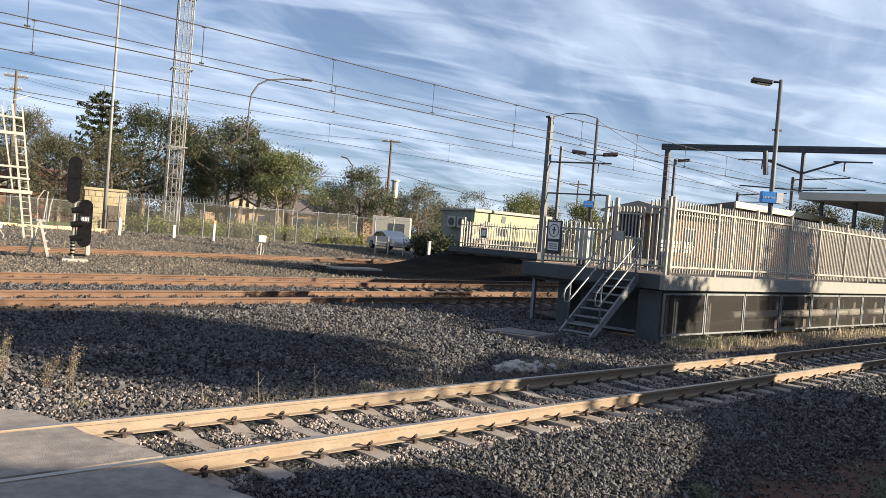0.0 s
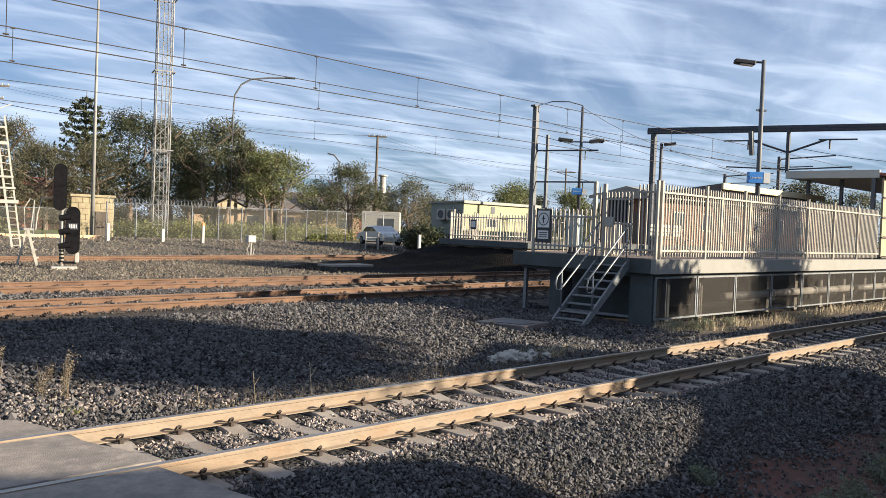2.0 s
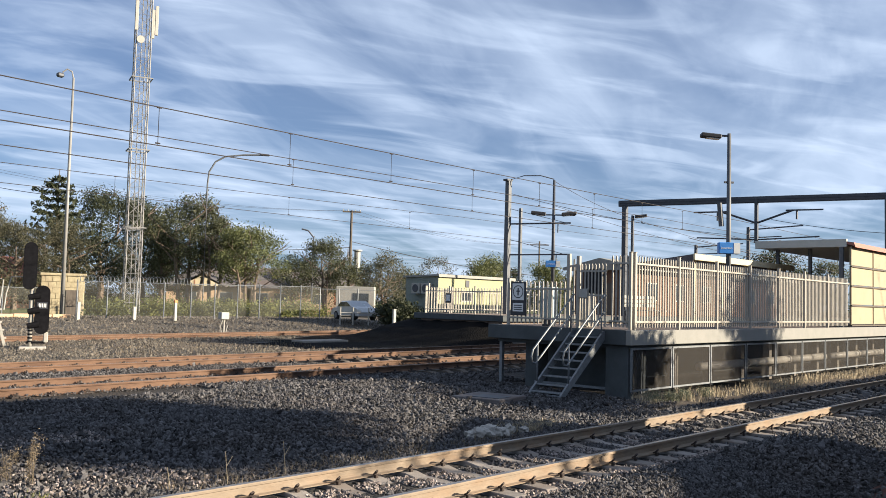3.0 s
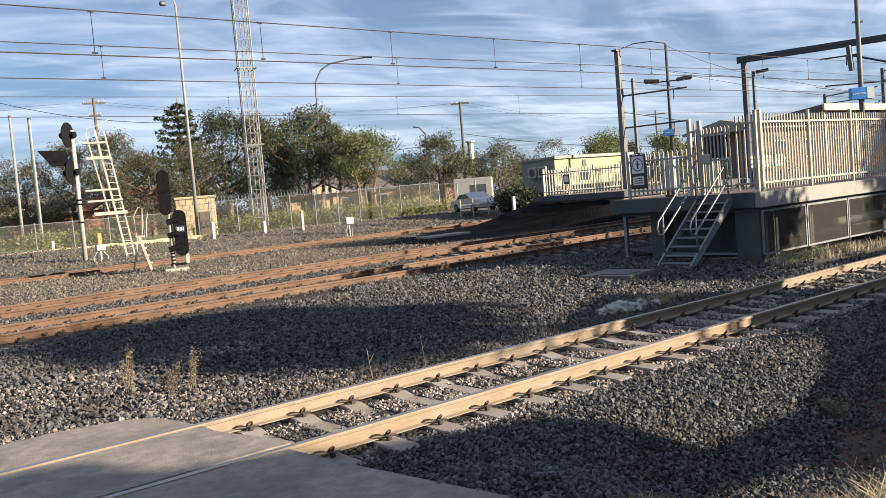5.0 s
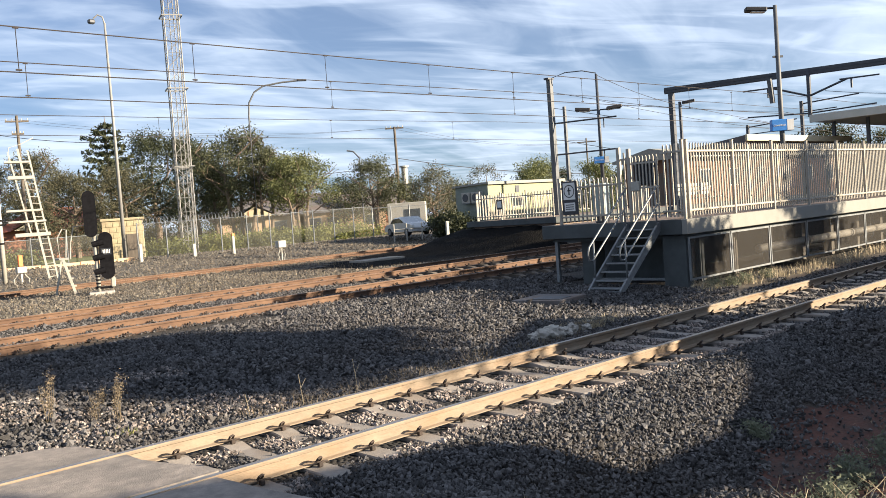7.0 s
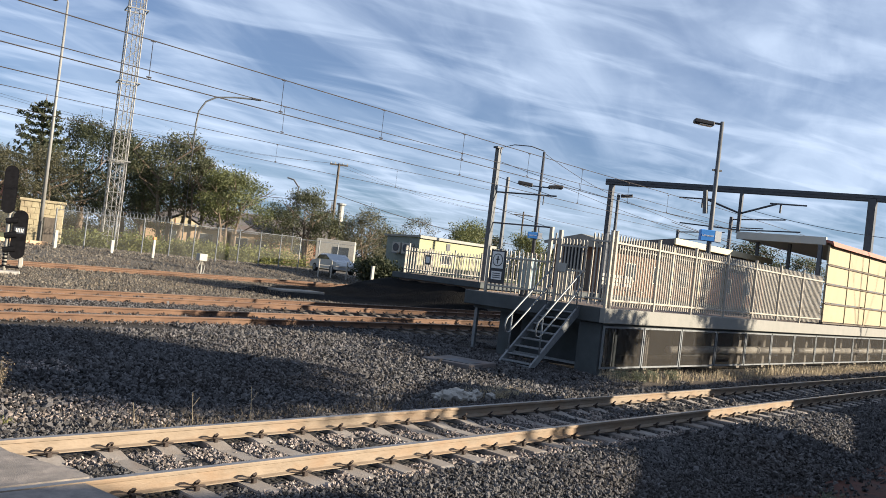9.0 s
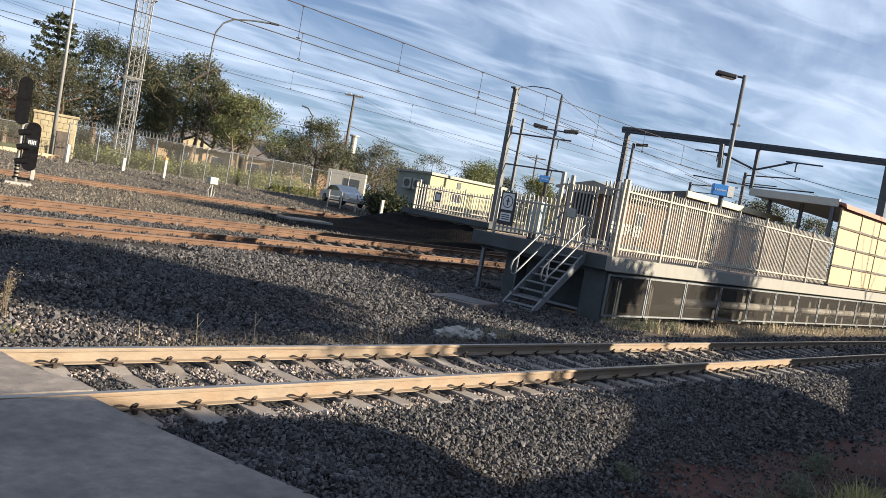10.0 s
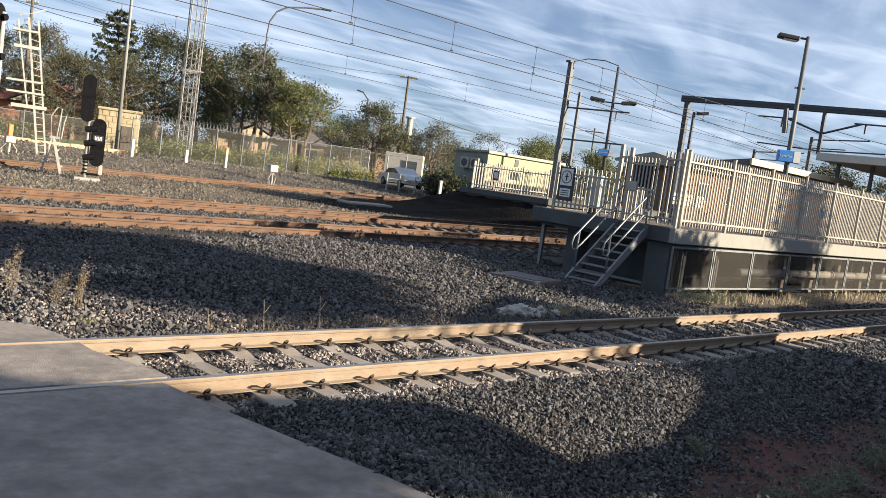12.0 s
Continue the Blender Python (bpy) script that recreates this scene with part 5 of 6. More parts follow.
path_rod(bm, [(0, 0, 7.6), (0.4, -0.8, 7.85), (0.9, -1.6, 7.85), (1.5, -2.1, 7.68)], 0.03, 6)
part("tie", bm, M["steel_grey"], m1)
m2 = mast((47.7, 36.4, 0.9), 7.6, 0.10, "thin grey pole behind the wire mast")
m3 = mast(at(30.2, 62, 1.4), 6.9, 0.09, "thin grey lamp mast beyond the gantry", mat="steel_grey")
lamp_head(m3, 0.3, -0.5, 6.85, -60, 1.3)
for az, d, h in ((26.3, 78, 6.2), (23.2, 70, 7.0)):
    mm = mast(at(az, d, 1.2), h, 0.12, "distant dark wire mast beyond the station", mat="steel_grey")
    bm = bmesh.new()
    rod(bm, (0, 0, h - 0.2), (1.3, -3.6, h + 0.1), 0.05)
    rod(bm, (0, 0, h - 0.8), (0.8, -2.2, h - 0.7), 0.04)
    part("cantilever", bm, M["steel_grey"], mm)
for az, d, h in ((36.1, 120, 10.2), (24.3, 140, 9.5)):
    t = root("power_pole", at(az, d, 0.3), "distant timber power pole with cross arm", "power pole", "power poles")
    part("pole", rod(bmesh.new(), (0, 0, 0), (0, 0, h), 0.14, 0.1), M["timber"], t)
    part("crossarm", rod(bmesh.new(), (-0.8, 1.0, h - 0.5), (0.8, -1.0, h - 0.5), 0.07, square=True), M["timber"], t)


def wire(name, pts, r, label, sag=0.0, group="overhead wires"):
    """A hanging cable through pts."""
    bm = bmesh.new()
    out = []
    for a, b in zip(pts, pts[1:]):
        a, b = Vector(a), Vector(b)
        n = 12
        out += [a.lerp(b, i / n) - Vector((0, 0, sag * 4 * (i / n) * (1 - i / n))) for i in range(n)]
    out.append(Vector(pts[-1]))
    path_rod(bm, out, r, 5)
    return tagged(mesh_ob(name, bm, M["wire"]), label, "cable", group)


def overhead(y0, rise, contact, catenary, droppers):
    """Contact wire, catenary and droppers over one track; heights as (at x = 0, slope)."""
    def spot(x, h):
        return (x, y0 + rise * x, h[0] + h[1] * x)
    wire("contact_wire", [spot(x, contact) for x in (-60, -16, 48, 110)], 0.014, "taut contact wire above the rusty track", 0.02)
    wire("catenary_wire", [spot(x, catenary) for x in (-60, -16, 48, 110)], 0.014, "sagging catenary wire above the rusty track", 0.12)
    for x in droppers:
        lo, hi = Vector(spot(x, contact)), Vector(spot(x, catenary)) - Vector((0, 0, 0.10))
        bm = bmesh.new()
        rod(bm, lo, hi, 0.009, n=4)
        for p in (lo + Vector((0, 0, 0.03)), hi - Vector((0, 0, 0.03))):
            rod(bm, p - Vector((0.06, 0, 0)), p + Vector((0.06, 0, 0)), 0.02, n=5)
        tagged(mesh_ob("dropper", bm, M["wire"]), "thin dropper wire joining contact wire and catenary", "cable", "droppers")


overhead(18.60, 0.052, (5.50, 0.0105), (6.52, 0.0105), (2.6, 6.7, 10.8, 14.9, 19.0, 23.2, 27.4, 31.6, 36.0, 40.4))
overhead(23.42, 0.050, (5.76, 0.0085), (6.72, 0.0125), (8.6, 18.9, 29.1, 39.5))
overhead(36.55, 0.115, (6.36, 0.0115), (7.16, 0.0215), (19.8, 30.9, 42.0))
wire("feeder_cable", [(40.8, 28.8, 9.0), (48.4, 27.9, 7.4), (90, 33, 6.6)], 0.014, "dark stay cable between the masts", 0.2)
wire("feeder_cable", [(39.3, 30.9, 8.3), (48.5, 22, 6.3), (95, 26, 6.0)], 0.014, "dark stay cable between the masts", 0.3)
wire("feeder_cable", [(40.8, 28.8, 7.6), (60, 24, 5.4)], 0.012, "dark stay cable between the masts", 0.3)
wire("feeder_cable", [(48.6, 24.5, 6.2), (62, 20, 4.6), (100, 21, 4.2)], 0.02, "dark contact cable past the gantry", 0.1)
wire("feeder_cable", [(49.8, 20.0, 7.2), (44.0, 8.5, 5.5)], 0.015, "dark stay cable past the shelter", 0.25)


# ---------------------------------------------------------------- yard: tower, poles, fence
tw = root("lattice_tower", at(61.75, 68, 0.3), "tall galvanised lattice tower with panel antennas", "tower", rz=-20)
TH, TW = 27.5, 0.52
for sx in (-1, 1):
    for sy in (-1, 1):
        part("leg", rod(bmesh.new(), (sx * TW, sy * TW, 0), (sx * TW, sy * TW, TH), 0.042, n=6), M["pale_pole"], tw)
for (ax, ay), (bx, by) in (((-1, -1), (1, -1)), ((1, -1), (1, 1)), ((1, 1), (-1, 1)), ((-1, 1), (-1, -1))):
    bm = bmesh.new()
    n = 26
    for i in range(n):
        z0, z1 = TH * i / n, TH * (i + 1) / n
        rod(bm, (ax * TW, ay * TW, z0), (bx * TW, by * TW, z1), 0.014, n=4)
        rod(bm, (bx * TW, by * TW, z0), (ax * TW, ay * TW, z1), 0.014, n=4)
        rod(bm, (ax * TW, ay * TW, z1), (bx * TW, by * TW, z1), 0.014, n=4)
    part("bracing", bm, M["pale_pole"], tw)
part("ladder", rod(rod(bmesh.new(), (0.2, -0.1, 0), (0.2, -0.1, TH), 0.03, n=4), (-0.1, -0.1, 0), (-0.1, -0.1, TH), 0.03, n=4), M["pale_pole"], tw)
for z in (6.5, 12.2, 17.5):
    bm = bmesh.new()
    for s in (-1, 1):
        rod(bm, (-0.72, 0.72 * s, z), (0.72, 0.72 * s, z), 0.035, square=True)
        rod(bm, (0.72 * s, -0.72, z), (0.72 * s, 0.72, z), 0.035, square=True)
    part("rest_ring", bm, M["pale_pole"], tw)
for x, y, z in ((0.85, -0.5, 20.8), (-0.6, -0.75, 20.9), (0.75, 0.5, 20.8)):
    part("antenna", boxed(x - 0.12, x + 0.12, y - 0.08, y + 0.08, z, z + 2.2, 0.03), M["white_paint"], tw)
part("dish", rod(bmesh.new(), (-0.25, -0.7, 20.3), (-0.25, -0.6, 20.3), 0.28, n=16), M["white_paint"], tw)
part("footing", boxed(-0.9, 0.9, -0.9, 0.9, -0.4, 0.12, 0.03), M["concrete"], tw)

pl = root("yard_light", at(65.6, 63, 0.35), "tall slender grey light pole with drooping head", "light pole")
part("pole", rod(bmesh.new(), (0, 0, 0), (0, 0, 15.9), 0.14, 0.07, 10), M["pale_pole"], pl, smooth=True)
part("arm", path_rod(bmesh.new(), [(0, 0, 15.85), (-0.1, 0.05, 16.3), (-0.35, 0.2, 16.45), (-0.6, 0.35, 16.2)], 0.05, 7), M["pale_pole"], pl)
part("lamp_head", box(bmesh.new(), -0.95, -0.5, 0.2, 0.55, 15.85, 16.15, 0.08), M["steel_grey"], pl)

st = root("street_lamp", at(57.5, 78, G), "grey street lamp with long curved arm", "street lamp")
dirn = Vector((math.sin(radians(57.5)), -math.cos(radians(57.5)), 0))
pts = [Vector((0, 0, 0)), Vector((0, 0, 11.2)), dirn * 0.1 + Vector((0, 0, 12.3)), dirn * 0.6 + Vector((0, 0, 13.2)), dirn * 1.4 + Vector((0, 0, 13.7)), dirn * 3.0 + Vector((0, 0, 13.95)), dirn * 4.5 + Vector((0, 0, 14.05))]
part("pole", path_rod(bmesh.new(), pts, 0.075, 8), M["pole_grey"], st)
bm = boxed(-0.4, 0.35, -0.14, 0.14, -0.08, 0.08, 0.04)
bmesh.ops.transform(bm, matrix=Matrix.Translation(dirn * 4.8 + Vector((0, 0, 14.06))) @ Matrix.Rotation(math.atan2(dirn.y, dirn.x), 4, "Z"), verts=bm.verts)
part("lamp_head", bm, M["steel_grey"], st)
s2 = root("street_lamp", at(50.75, 97, G), "small dark street lamp on a post", "street lamp")
part("pole", rod(bmesh.new(), (0, 0, 0), (0, 0, 8.4), 0.1, 0.07), M["steel_grey"], s2)
part("lamp_head", path_rod(bmesh.new(), [(0, 0, 8.3), (-0.5, 0.3, 9.0), (-1.1, 0.7, 9.15)], 0.09, 6), M["steel_grey"], s2)


def power_pole(az, d, h, label, arms):
    t = root("power_pole", at(az, d, G), label, "power pole", "power poles")
    part("pole", rod(bmesh.new(), (0, 0, 0), (0, 0, h), 0.17, 0.12), M["timber"], t)
    side = Vector((math.sin(radians(az)), -math.cos(radians(az)), 0))
    for z, w in arms:
        part("crossarm", rod(bmesh.new(), -side * w + Vector((0, 0, z)), side * w + Vector((0, 0, z)), 0.07, square=True), M["timber"], t)
        for k in (-0.9, -0.4, 0.4, 0.9):
            part("insulator", rod(bmesh.new(), side * w * k + Vector((0, 0, z + 0.06)), side * w * k + Vector((0, 0, z + 0.24)), 0.045, n=6), M["white_paint"], t)
    return t


power_pole(48.35, 92, 10.9, "timber power pole with cross arm and insulators", [(10.75, 0.95)])
tr = root("pole_transformer", at(47.9, 91, G), "white pole platform transformer", "transformer")
part("stand", rod(bmesh.new(), (0, 0, 0), (0, 0, 5.4), 0.07), M["pole_grey"], tr)
part("casing", rod(bmesh.new(), (0, 0, 4.9), (0, 0, 6.6), 0.32, n=12), M["white_paint"], tr)
part("cap", rod(bmesh.new(), (0, 0, 6.6), (0, 0, 6.75), 0.5, n=12), M["white_paint"], tr)
power_pole(70.9, 86, 12.9, "timber power pole with cross arms behind the signals", [(12.4, 0.95), (11.3, 0.5)])
A0, B0 = Vector(at(70.9, 86, 12.8)), Vector(at(48.35, 92, 11.2))
side = Vector((0.75, -0.66, 0))
for k in (-0.6, 0.6):
    wire("power_line", [A0 + Vector((-40, 4, 0.6)), A0 + side * 0 + Vector((0, 0, k * 0.2)), B0 + side * k, Vector(at(36.1, 120, 10.0)) + side * k], 0.011, "thin power line between timber poles", 1.0, "power lines")
wire("power_line", [Vector(at(66, 62, 8.2)), Vector(at(76, 70, 11.0))], 0.02, "service cable dropping from the pole", 0.4, "power lines")
wire("power_line", [Vector(at(48.35, 92, 8.0)), Vector(at(30, 120, 5.6))], 0.035, "thick service cable from the power pole", 1.2, "power lines")
wire("power_line", [Vector(at(48.35, 92, 7.4)), Vector(at(58, 90, 6.8))], 0.03, "thick service cable from the power pole", 0.3, "power lines")
for az, d, h in ((74.55, 72, 9.7), (75.55, 90, 12.0)):
    t = root("yard_pole", at(az, d, 0.3), "plain pale yard pole", "pole", "yard poles")
    part("pole", rod(bmesh.new(), (0, 0, 0), (0, 0, h), 0.15, 0.11), M["pale_pole"], t)
    part("cap", rod(bmesh.new(), (0, 0, h), (0, 0, h + 0.08), 0.14), M["steel_grey"], t)


# wire fence round the yard
def chain_fence(a, b, bays, height, coil, label):
    a, b = Vector(a), Vector(b)
    L = (b - a).length / bays
    ang = math.degrees(math.atan2(b.y - a.y, b.x - a.x))
    for i in range(bays):
        p = a.lerp(b, i / bays)
        f = root("wire_fence", p, label, "fence", "yard fence bays", rz=ang)
        part("post", rod(bmesh.new(), (0, 0, -0.2), (0, 0, height + 0.1), 0.045, n=8), M["galvanised"], f)
        part("top_rail", rod(bmesh.new(), (0, 0, height), (L, 0, height), 0.025, n=6), M["galvanised"], f)
        part("mesh", boxed(0.05, L - 0.02, -0.003, 0.003, 0.03, height - 0.03), M["chainlink"], f)
        if coil:
            bm = bmesh.new()
            pts = [(L * k / 72, 0.02 + 0.19 * math.cos(k * math.tau / 9), height + 0.2 + 0.21 * math.sin(k * math.tau / 9)) for k in range(73)]
            path_rod(bm, pts, 0.014, 4)
            part("wire_coil", bm, M["galvanised"], f, "coiled barbed wire")


chain_fence(at(64.8, 60.5, 0.38), at(58.2, 63, 0.42), 4, 2.35, True, "chain wire fence bay topped with barbed coil")
chain_fence(at(58.2, 63, 0.42), at(50.2, 69, 0.55), 6, 2.35, False, "chain wire fence bay on steel posts")
chain_fence(at(50.2, 69, 0.55), at(46.6, 70, 0.55), 3, 2.2, False, "chain wire fence bay on steel posts")
chain_fence(at(77, 60, 0.3), at(66.9, 64, 0.35), 5, 1.9, False, "chain wire fence bay on steel posts")
# white pipe barrier in front of the car park
gt = root("pipe_barrier", at(47.6, 63, 0.5), "white pipe barrier at the car park", "barrier", rz=-42)
for x in (-1.4, -0.5, 0.6, 1.4):
    part("post", rod(bmesh.new(), (x, 0, -0.3), (x, 0, 0.95), 0.05), M["white_paint"], gt)
part("bar", rod(bmesh.new(), (-1.4, 0, 0.55), (1.4, 0, 0.55), 0.035), M["white_paint"], gt)
ct = root("site_office", at(47.9, 80, 0.45), "white portable site office with a window", "site office", rz=-46)
part("body", boxed(-1.7, 1.7, -1.2, 1.2, 0.05, 2.7, 0.03), M["white_paint"], ct)
part("window", boxed(-0.2, 1.2, -1.23, -1.2, 1.3, 2.1), M["glass_dark"], ct)
part("skid", boxed(-1.6, 1.6, -1.0, 1.0, -0.2, 0.05), M["steel_grey"], ct)

# parked car
car = root("parked_car", at(47.95, 66, 0.5), "silver white sedan parked behind the fence", "car", rz=-104)
bm = bmesh.new()
prof = [(-2.2, 0.32), (-2.22, 0.62), (-2.0, 0.86), (-1.35, 0.93), (-0.75, 1.36), (0.35, 1.42), (1.15, 1.02), (2.0, 0.90), (2.2, 0.62), (2.18, 0.32)]
sec = []
for y, k in ((-0.86, 1.0), (-0.70, 1.0), (0.70, 1.0), (0.86, 1.0)):
    inset = 0.0 if abs(y) < 0.8 else 0.06
    sec.append([bm.verts.new((x * (1 - 0.02 * (abs(y) > 0.8)), y, z - (inset if z > 0.7 else 0) - (0.04 if abs(y) > 0.8 and z > 1.2 else 0))) for x, z in prof])
for a, b in zip(sec, sec[1:]):
    for i in range(len(prof)):
        bm.faces.new((a[i], a[(i + 1) % len(prof)], b[(i + 1) % len(prof)], b[i]))
bm.faces.new(sec[0])
bm.faces.new(sec[-1][::-1])
part("body", bm, M["car_paint"], car)
for s in (-1, 1):
    bm = bmesh.new()
    q = [(-1.15, 0.95), (-0.7, 1.28), (0.3, 1.33), (0.95, 1.0)]
    a = [bm.verts.new((x, s * 0.865, z)) for x, z in q]
    b = [bm.verts.new((x, s * 0.82, z)) for x, z in q]
    for i in range(4):
        bm.faces.new((a[i], a[(i + 1) % 4], b[(i + 1) % 4], b[i]))
    bm.faces.new(a)
    part("side_window", bm, M["glass_dark"], car)
    for x in (-1.35, 1.35):
        wh = part("wheel", rod(bmesh.new(), (x, s * 0.88, 0.31), (x, s * 0.68, 0.31), 0.31, n=20), M["rubber"], car)
        part("rim", rod(bmesh.new(), (x, s * 0.90, 0.31), (x, s * 0.86, 0.31), 0.2, n=14), M["galvanised"], wh)
    part("headlight", boxed(2.06, 2.2, s * 0.75 - 0.14, s * 0.75 + 0.06, 0.62, 0.78), M["lamp_glass"], car)
    part("tail_light", boxed(-2.24, -2.1, s * 0.75 - 0.1, s * 0.75 + 0.08, 0.66, 0.84), M["orange"], car)


# ---------------------------------------------------------------- signals
def oval_plate(bm, c, u, v, n, a, b, thick):
    """An oval disc at c in the plane of u and v."""
    k = 28
    f = [bm.verts.new(c + u * (a * math.cos(i * math.tau / k)) + v * (b * math.sin(i * math.tau / k))) for i in range(k)]
    g2 = [bm.verts.new(p.co + n * thick) for p in f]
    bm.faces.new(f)
    bm.faces.new(g2[::-1])
    for i in range(k):
        bm.faces.new((f[i], g2[i], g2[(i + 1) % k], f[(i + 1) % k]))


sg = root("signal_mast", at(72.3, 47.2, -0.05), "tall white signal mast with black discs and hooded lamp", "signal", rz=-17)
part("footing", boxed(-0.6, 0.5, -0.45, 0.45, -0.2, 0.14, 0.03), M["concrete"], sg)
part("post", rod(bmesh.new(), (0, 0, 0.1), (0, 0, 6.7), 0.115, 0.105, 14), M["white_paint"], sg, smooth=True)
for z in (6.45, 4.62):
    bm = bmesh.new()
    u, v = Vector((0.72, 0.69, 0)), Vector((0, 0, 1))
    oval_plate(bm, Vector((-0.22, -0.18, z)), u, v, Vector((0.69, -0.72, 0)), 0.40, 0.62, 0.05)
    dsc = part("disc", bm, M["black_paint"], sg)
    part("lamp", rod(bmesh.new(), (-0.2, -0.2, z), (-0.5, 0.1, z), 0.13, 0.15, 12), M["black_paint"], dsc)
    part("hood", rod(bmesh.new(), (0.0, -0.1, z), (0.12, -0.2, z), 0.16, n=12), M["black_paint"], dsc)
bm = bmesh.new()
hp = [(-1.62, 5.75), (-0.35, 5.70), (-0.30, 5.30), (-0.42, 4.98), (-1.05, 4.98)]
fr = [bm.verts.new((x, -0.28, z)) for x, z in hp]
bk = [bm.verts.new((x, 0.28, z)) for x, z in hp]
for i in range(5):
    bm.faces.new((fr[i], fr[(i + 1) % 5], bk[(i + 1) % 5], bk[i]))
bm.faces.new(fr[::-1])
bm.faces.new(bk)
part("hooded_lamp", bm, M["black_paint"], sg, "black hooded lamp case")
part("lamp_bracket", rod(bmesh.new(), (-0.6, 0, 5.0), (0, 0, 4.9), 0.05), M["white_paint"], sg)
for z in (3.2, 3.0, 2.1):
    part("band", rod(bmesh.new(), (0, 0, z), (0, 0, z + 0.08), 0.14, n=12), M["black_paint"], sg)
part("side_arm", rod(bmesh.new(), (-1.2, 0.4, 2.75), (-0.1, 0, 3.1), 0.03), M["black_paint"], sg)

ld = root("signal_ladder", at(71.0, 48.0, -0.05), "white steel access ladder with landings beside the signal", "ladder", rz=-17)
T1_, T2_, F1, F2 = Vector((0.0, 0.2, 6.75)), Vector((0.45, 0.5, 6.7)), Vector((0.95, 0.2, 0)), Vector((1.35, 0.5, 0))
part("stile", rod(bmesh.new(), F1, T1_, 0.05, square=True), M["white_paint"], ld)
part("stile", rod(bmesh.new(), F2, T2_, 0.04, square=True), M["white_paint"], ld)
part("stile", rod(bmesh.new(), Vector((0.3, 0.2, 2.4)), Vector((-0.45, 0.2, 6.6)), 0.035, square=True), M["white_paint"], ld)
for z, x0, x1, h in ((6.05, -0.65, 0.5, 0.10), (5.25, -0.55, 0.62, 0.16), (3.65, -0.75, 0.9, 0.10), (3.1, -0.7, 1.0, 0.10), (2.4, -0.45, 1.15, 0.18)):
    part("landing", boxed(x0, x1, 0.12, 0.62, z, z + h, 0.01), M["white_paint"], ld)
for i in range(18):
    k = (i + 1) / 20
    part("rung", rod(bmesh.new(), F1.lerp(T1_, k), F2.lerp(T2_, k), 0.014, n=5), M["white_paint"], ld)
part("guard", path_rod(bmesh.new(), [(-0.45, 0.2, 6.1), (-0.4, 0.2, 6.8), (0.2, 0.3, 7.0), (0.75, 0.5, 7.3)], 0.025, 5), M["white_paint"], ld)

rl = root("marker_box", at(71.4, 46.0, -0.05), "white relay box with orange marker on a stake", "box")
part("stake", rod(bmesh.new(), (0, 0, 0), (0, 0, 0.75), 0.04, square=True), M["white_paint"], rl)
part("case", boxed(-0.22, 0.22, -0.15, 0.15, 0.7, 1.0, 0.02), M["white_paint"], rl)
part("marker", boxed(-0.11, 0.09, -0.08, 0.08, 1.0, 1.55, 0.02), M["orange"], rl, "orange marker")
for s in (-1, 1):
    part("cable_tail", path_rod(bmesh.new(), [(s * 0.1, 0, 0.7), (s * 0.35, 0.05, 0.4), (s * 0.3, 0, 0)], 0.025, 5), M["white_paint"], rl)

s2g = root("colour_light_signal", at(67.25, 35.4, -0.07), "white post signal with two black lamp heads", "signal", rz=-23)
part("footing", boxed(-0.35, 0.55, -0.4, 0.4, -0.2, 0.1, 0.03), M["stone_white"], s2g)
part("post", rod(bmesh.new(), (0, 0, 0), (0, 0, 2.5), 0.075, n=12), M["white_paint"], s2g, smooth=True)
for i in range(5):
    part("band", rod(bmesh.new(), (0, 0, 0.25 + 0.13 * i), (0, 0, 0.31 + 0.13 * i), 0.085, n=12), M["black_paint"], s2g)
part("base_bracket", boxed(-0.12, 0.5, -0.06, 0.06, 0.2, 0.28), M["black_paint"], s2g)


def lamp_case(cx, z0, z1, w, depth, lamps, side):
    bm = bmesh.new()
    k = 10
    r = w / 2
    out = [(cx + r * math.cos(math.pi * i / k), z1 - r + r * math.sin(math.pi * i / k)) for i in range(k + 1)] + [(cx - r * math.cos(math.pi * i / k), z0 + r - r * math.sin(math.pi * i / k)) for i in range(k + 1)]
    fr = [bm.verts.new((x, -depth / 2, z)) for x, z in out]
    bk = [bm.verts.new((x, depth / 2, z)) for x, z in out]
    n = len(out)
    for i in range(n):
        bm.faces.new((fr[i], fr[(i + 1) % n], bk[(i + 1) % n], bk[i]))
    bm.faces.new(fr[::-1])
    bm.faces.new(bk)
    h = part("lamp_case", bm, M["black_paint"], s2g, "black rounded lamp case")
    for i in range(lamps):
        z = z0 + (i + 0.7) * (z1 - z0) / (lamps + 0.4)
        part("hood", rod(bmesh.new(), (cx - side * 0.1, -0.1, z), (cx - side * (w / 2 + 0.22), -0.16, z - 0.08), 0.13, 0.10, 10), M["black_paint"], h)
    return h


lamp_case(-0.1, 2.15, 3.88, 0.46, 0.30, 0, 1)
lamp_case(0.36, 0.55, 2.32, 0.50, 0.26, 3, 1)
for i in range(5):
    part("number_bar", boxed(0.24 + i * 0.055, 0.27 + i * 0.055, -0.14, -0.132, 1.52, 1.66), M["sign_white"], s2g)
part("number_plate", boxed(0.18, 0.54, -0.134, -0.131, 1.47, 1.71), M["sign_black"], s2g)
part("back_rail", path_rod(bmesh.new(), [(-0.05, 0.1, 2.35), (-0.25, 0.15, 2.62), (-0.7, 0.2, 2.6), (-0.85, 0.2, 2.0), (-0.9, 0.2, 1.4)], 0.025, 6), M["white_paint"], s2g)
part("white_foot", boxed(0.45, 0.6, -0.1, 0.05, 0.25, 0.62, 0.02), M["white_paint"], s2g)

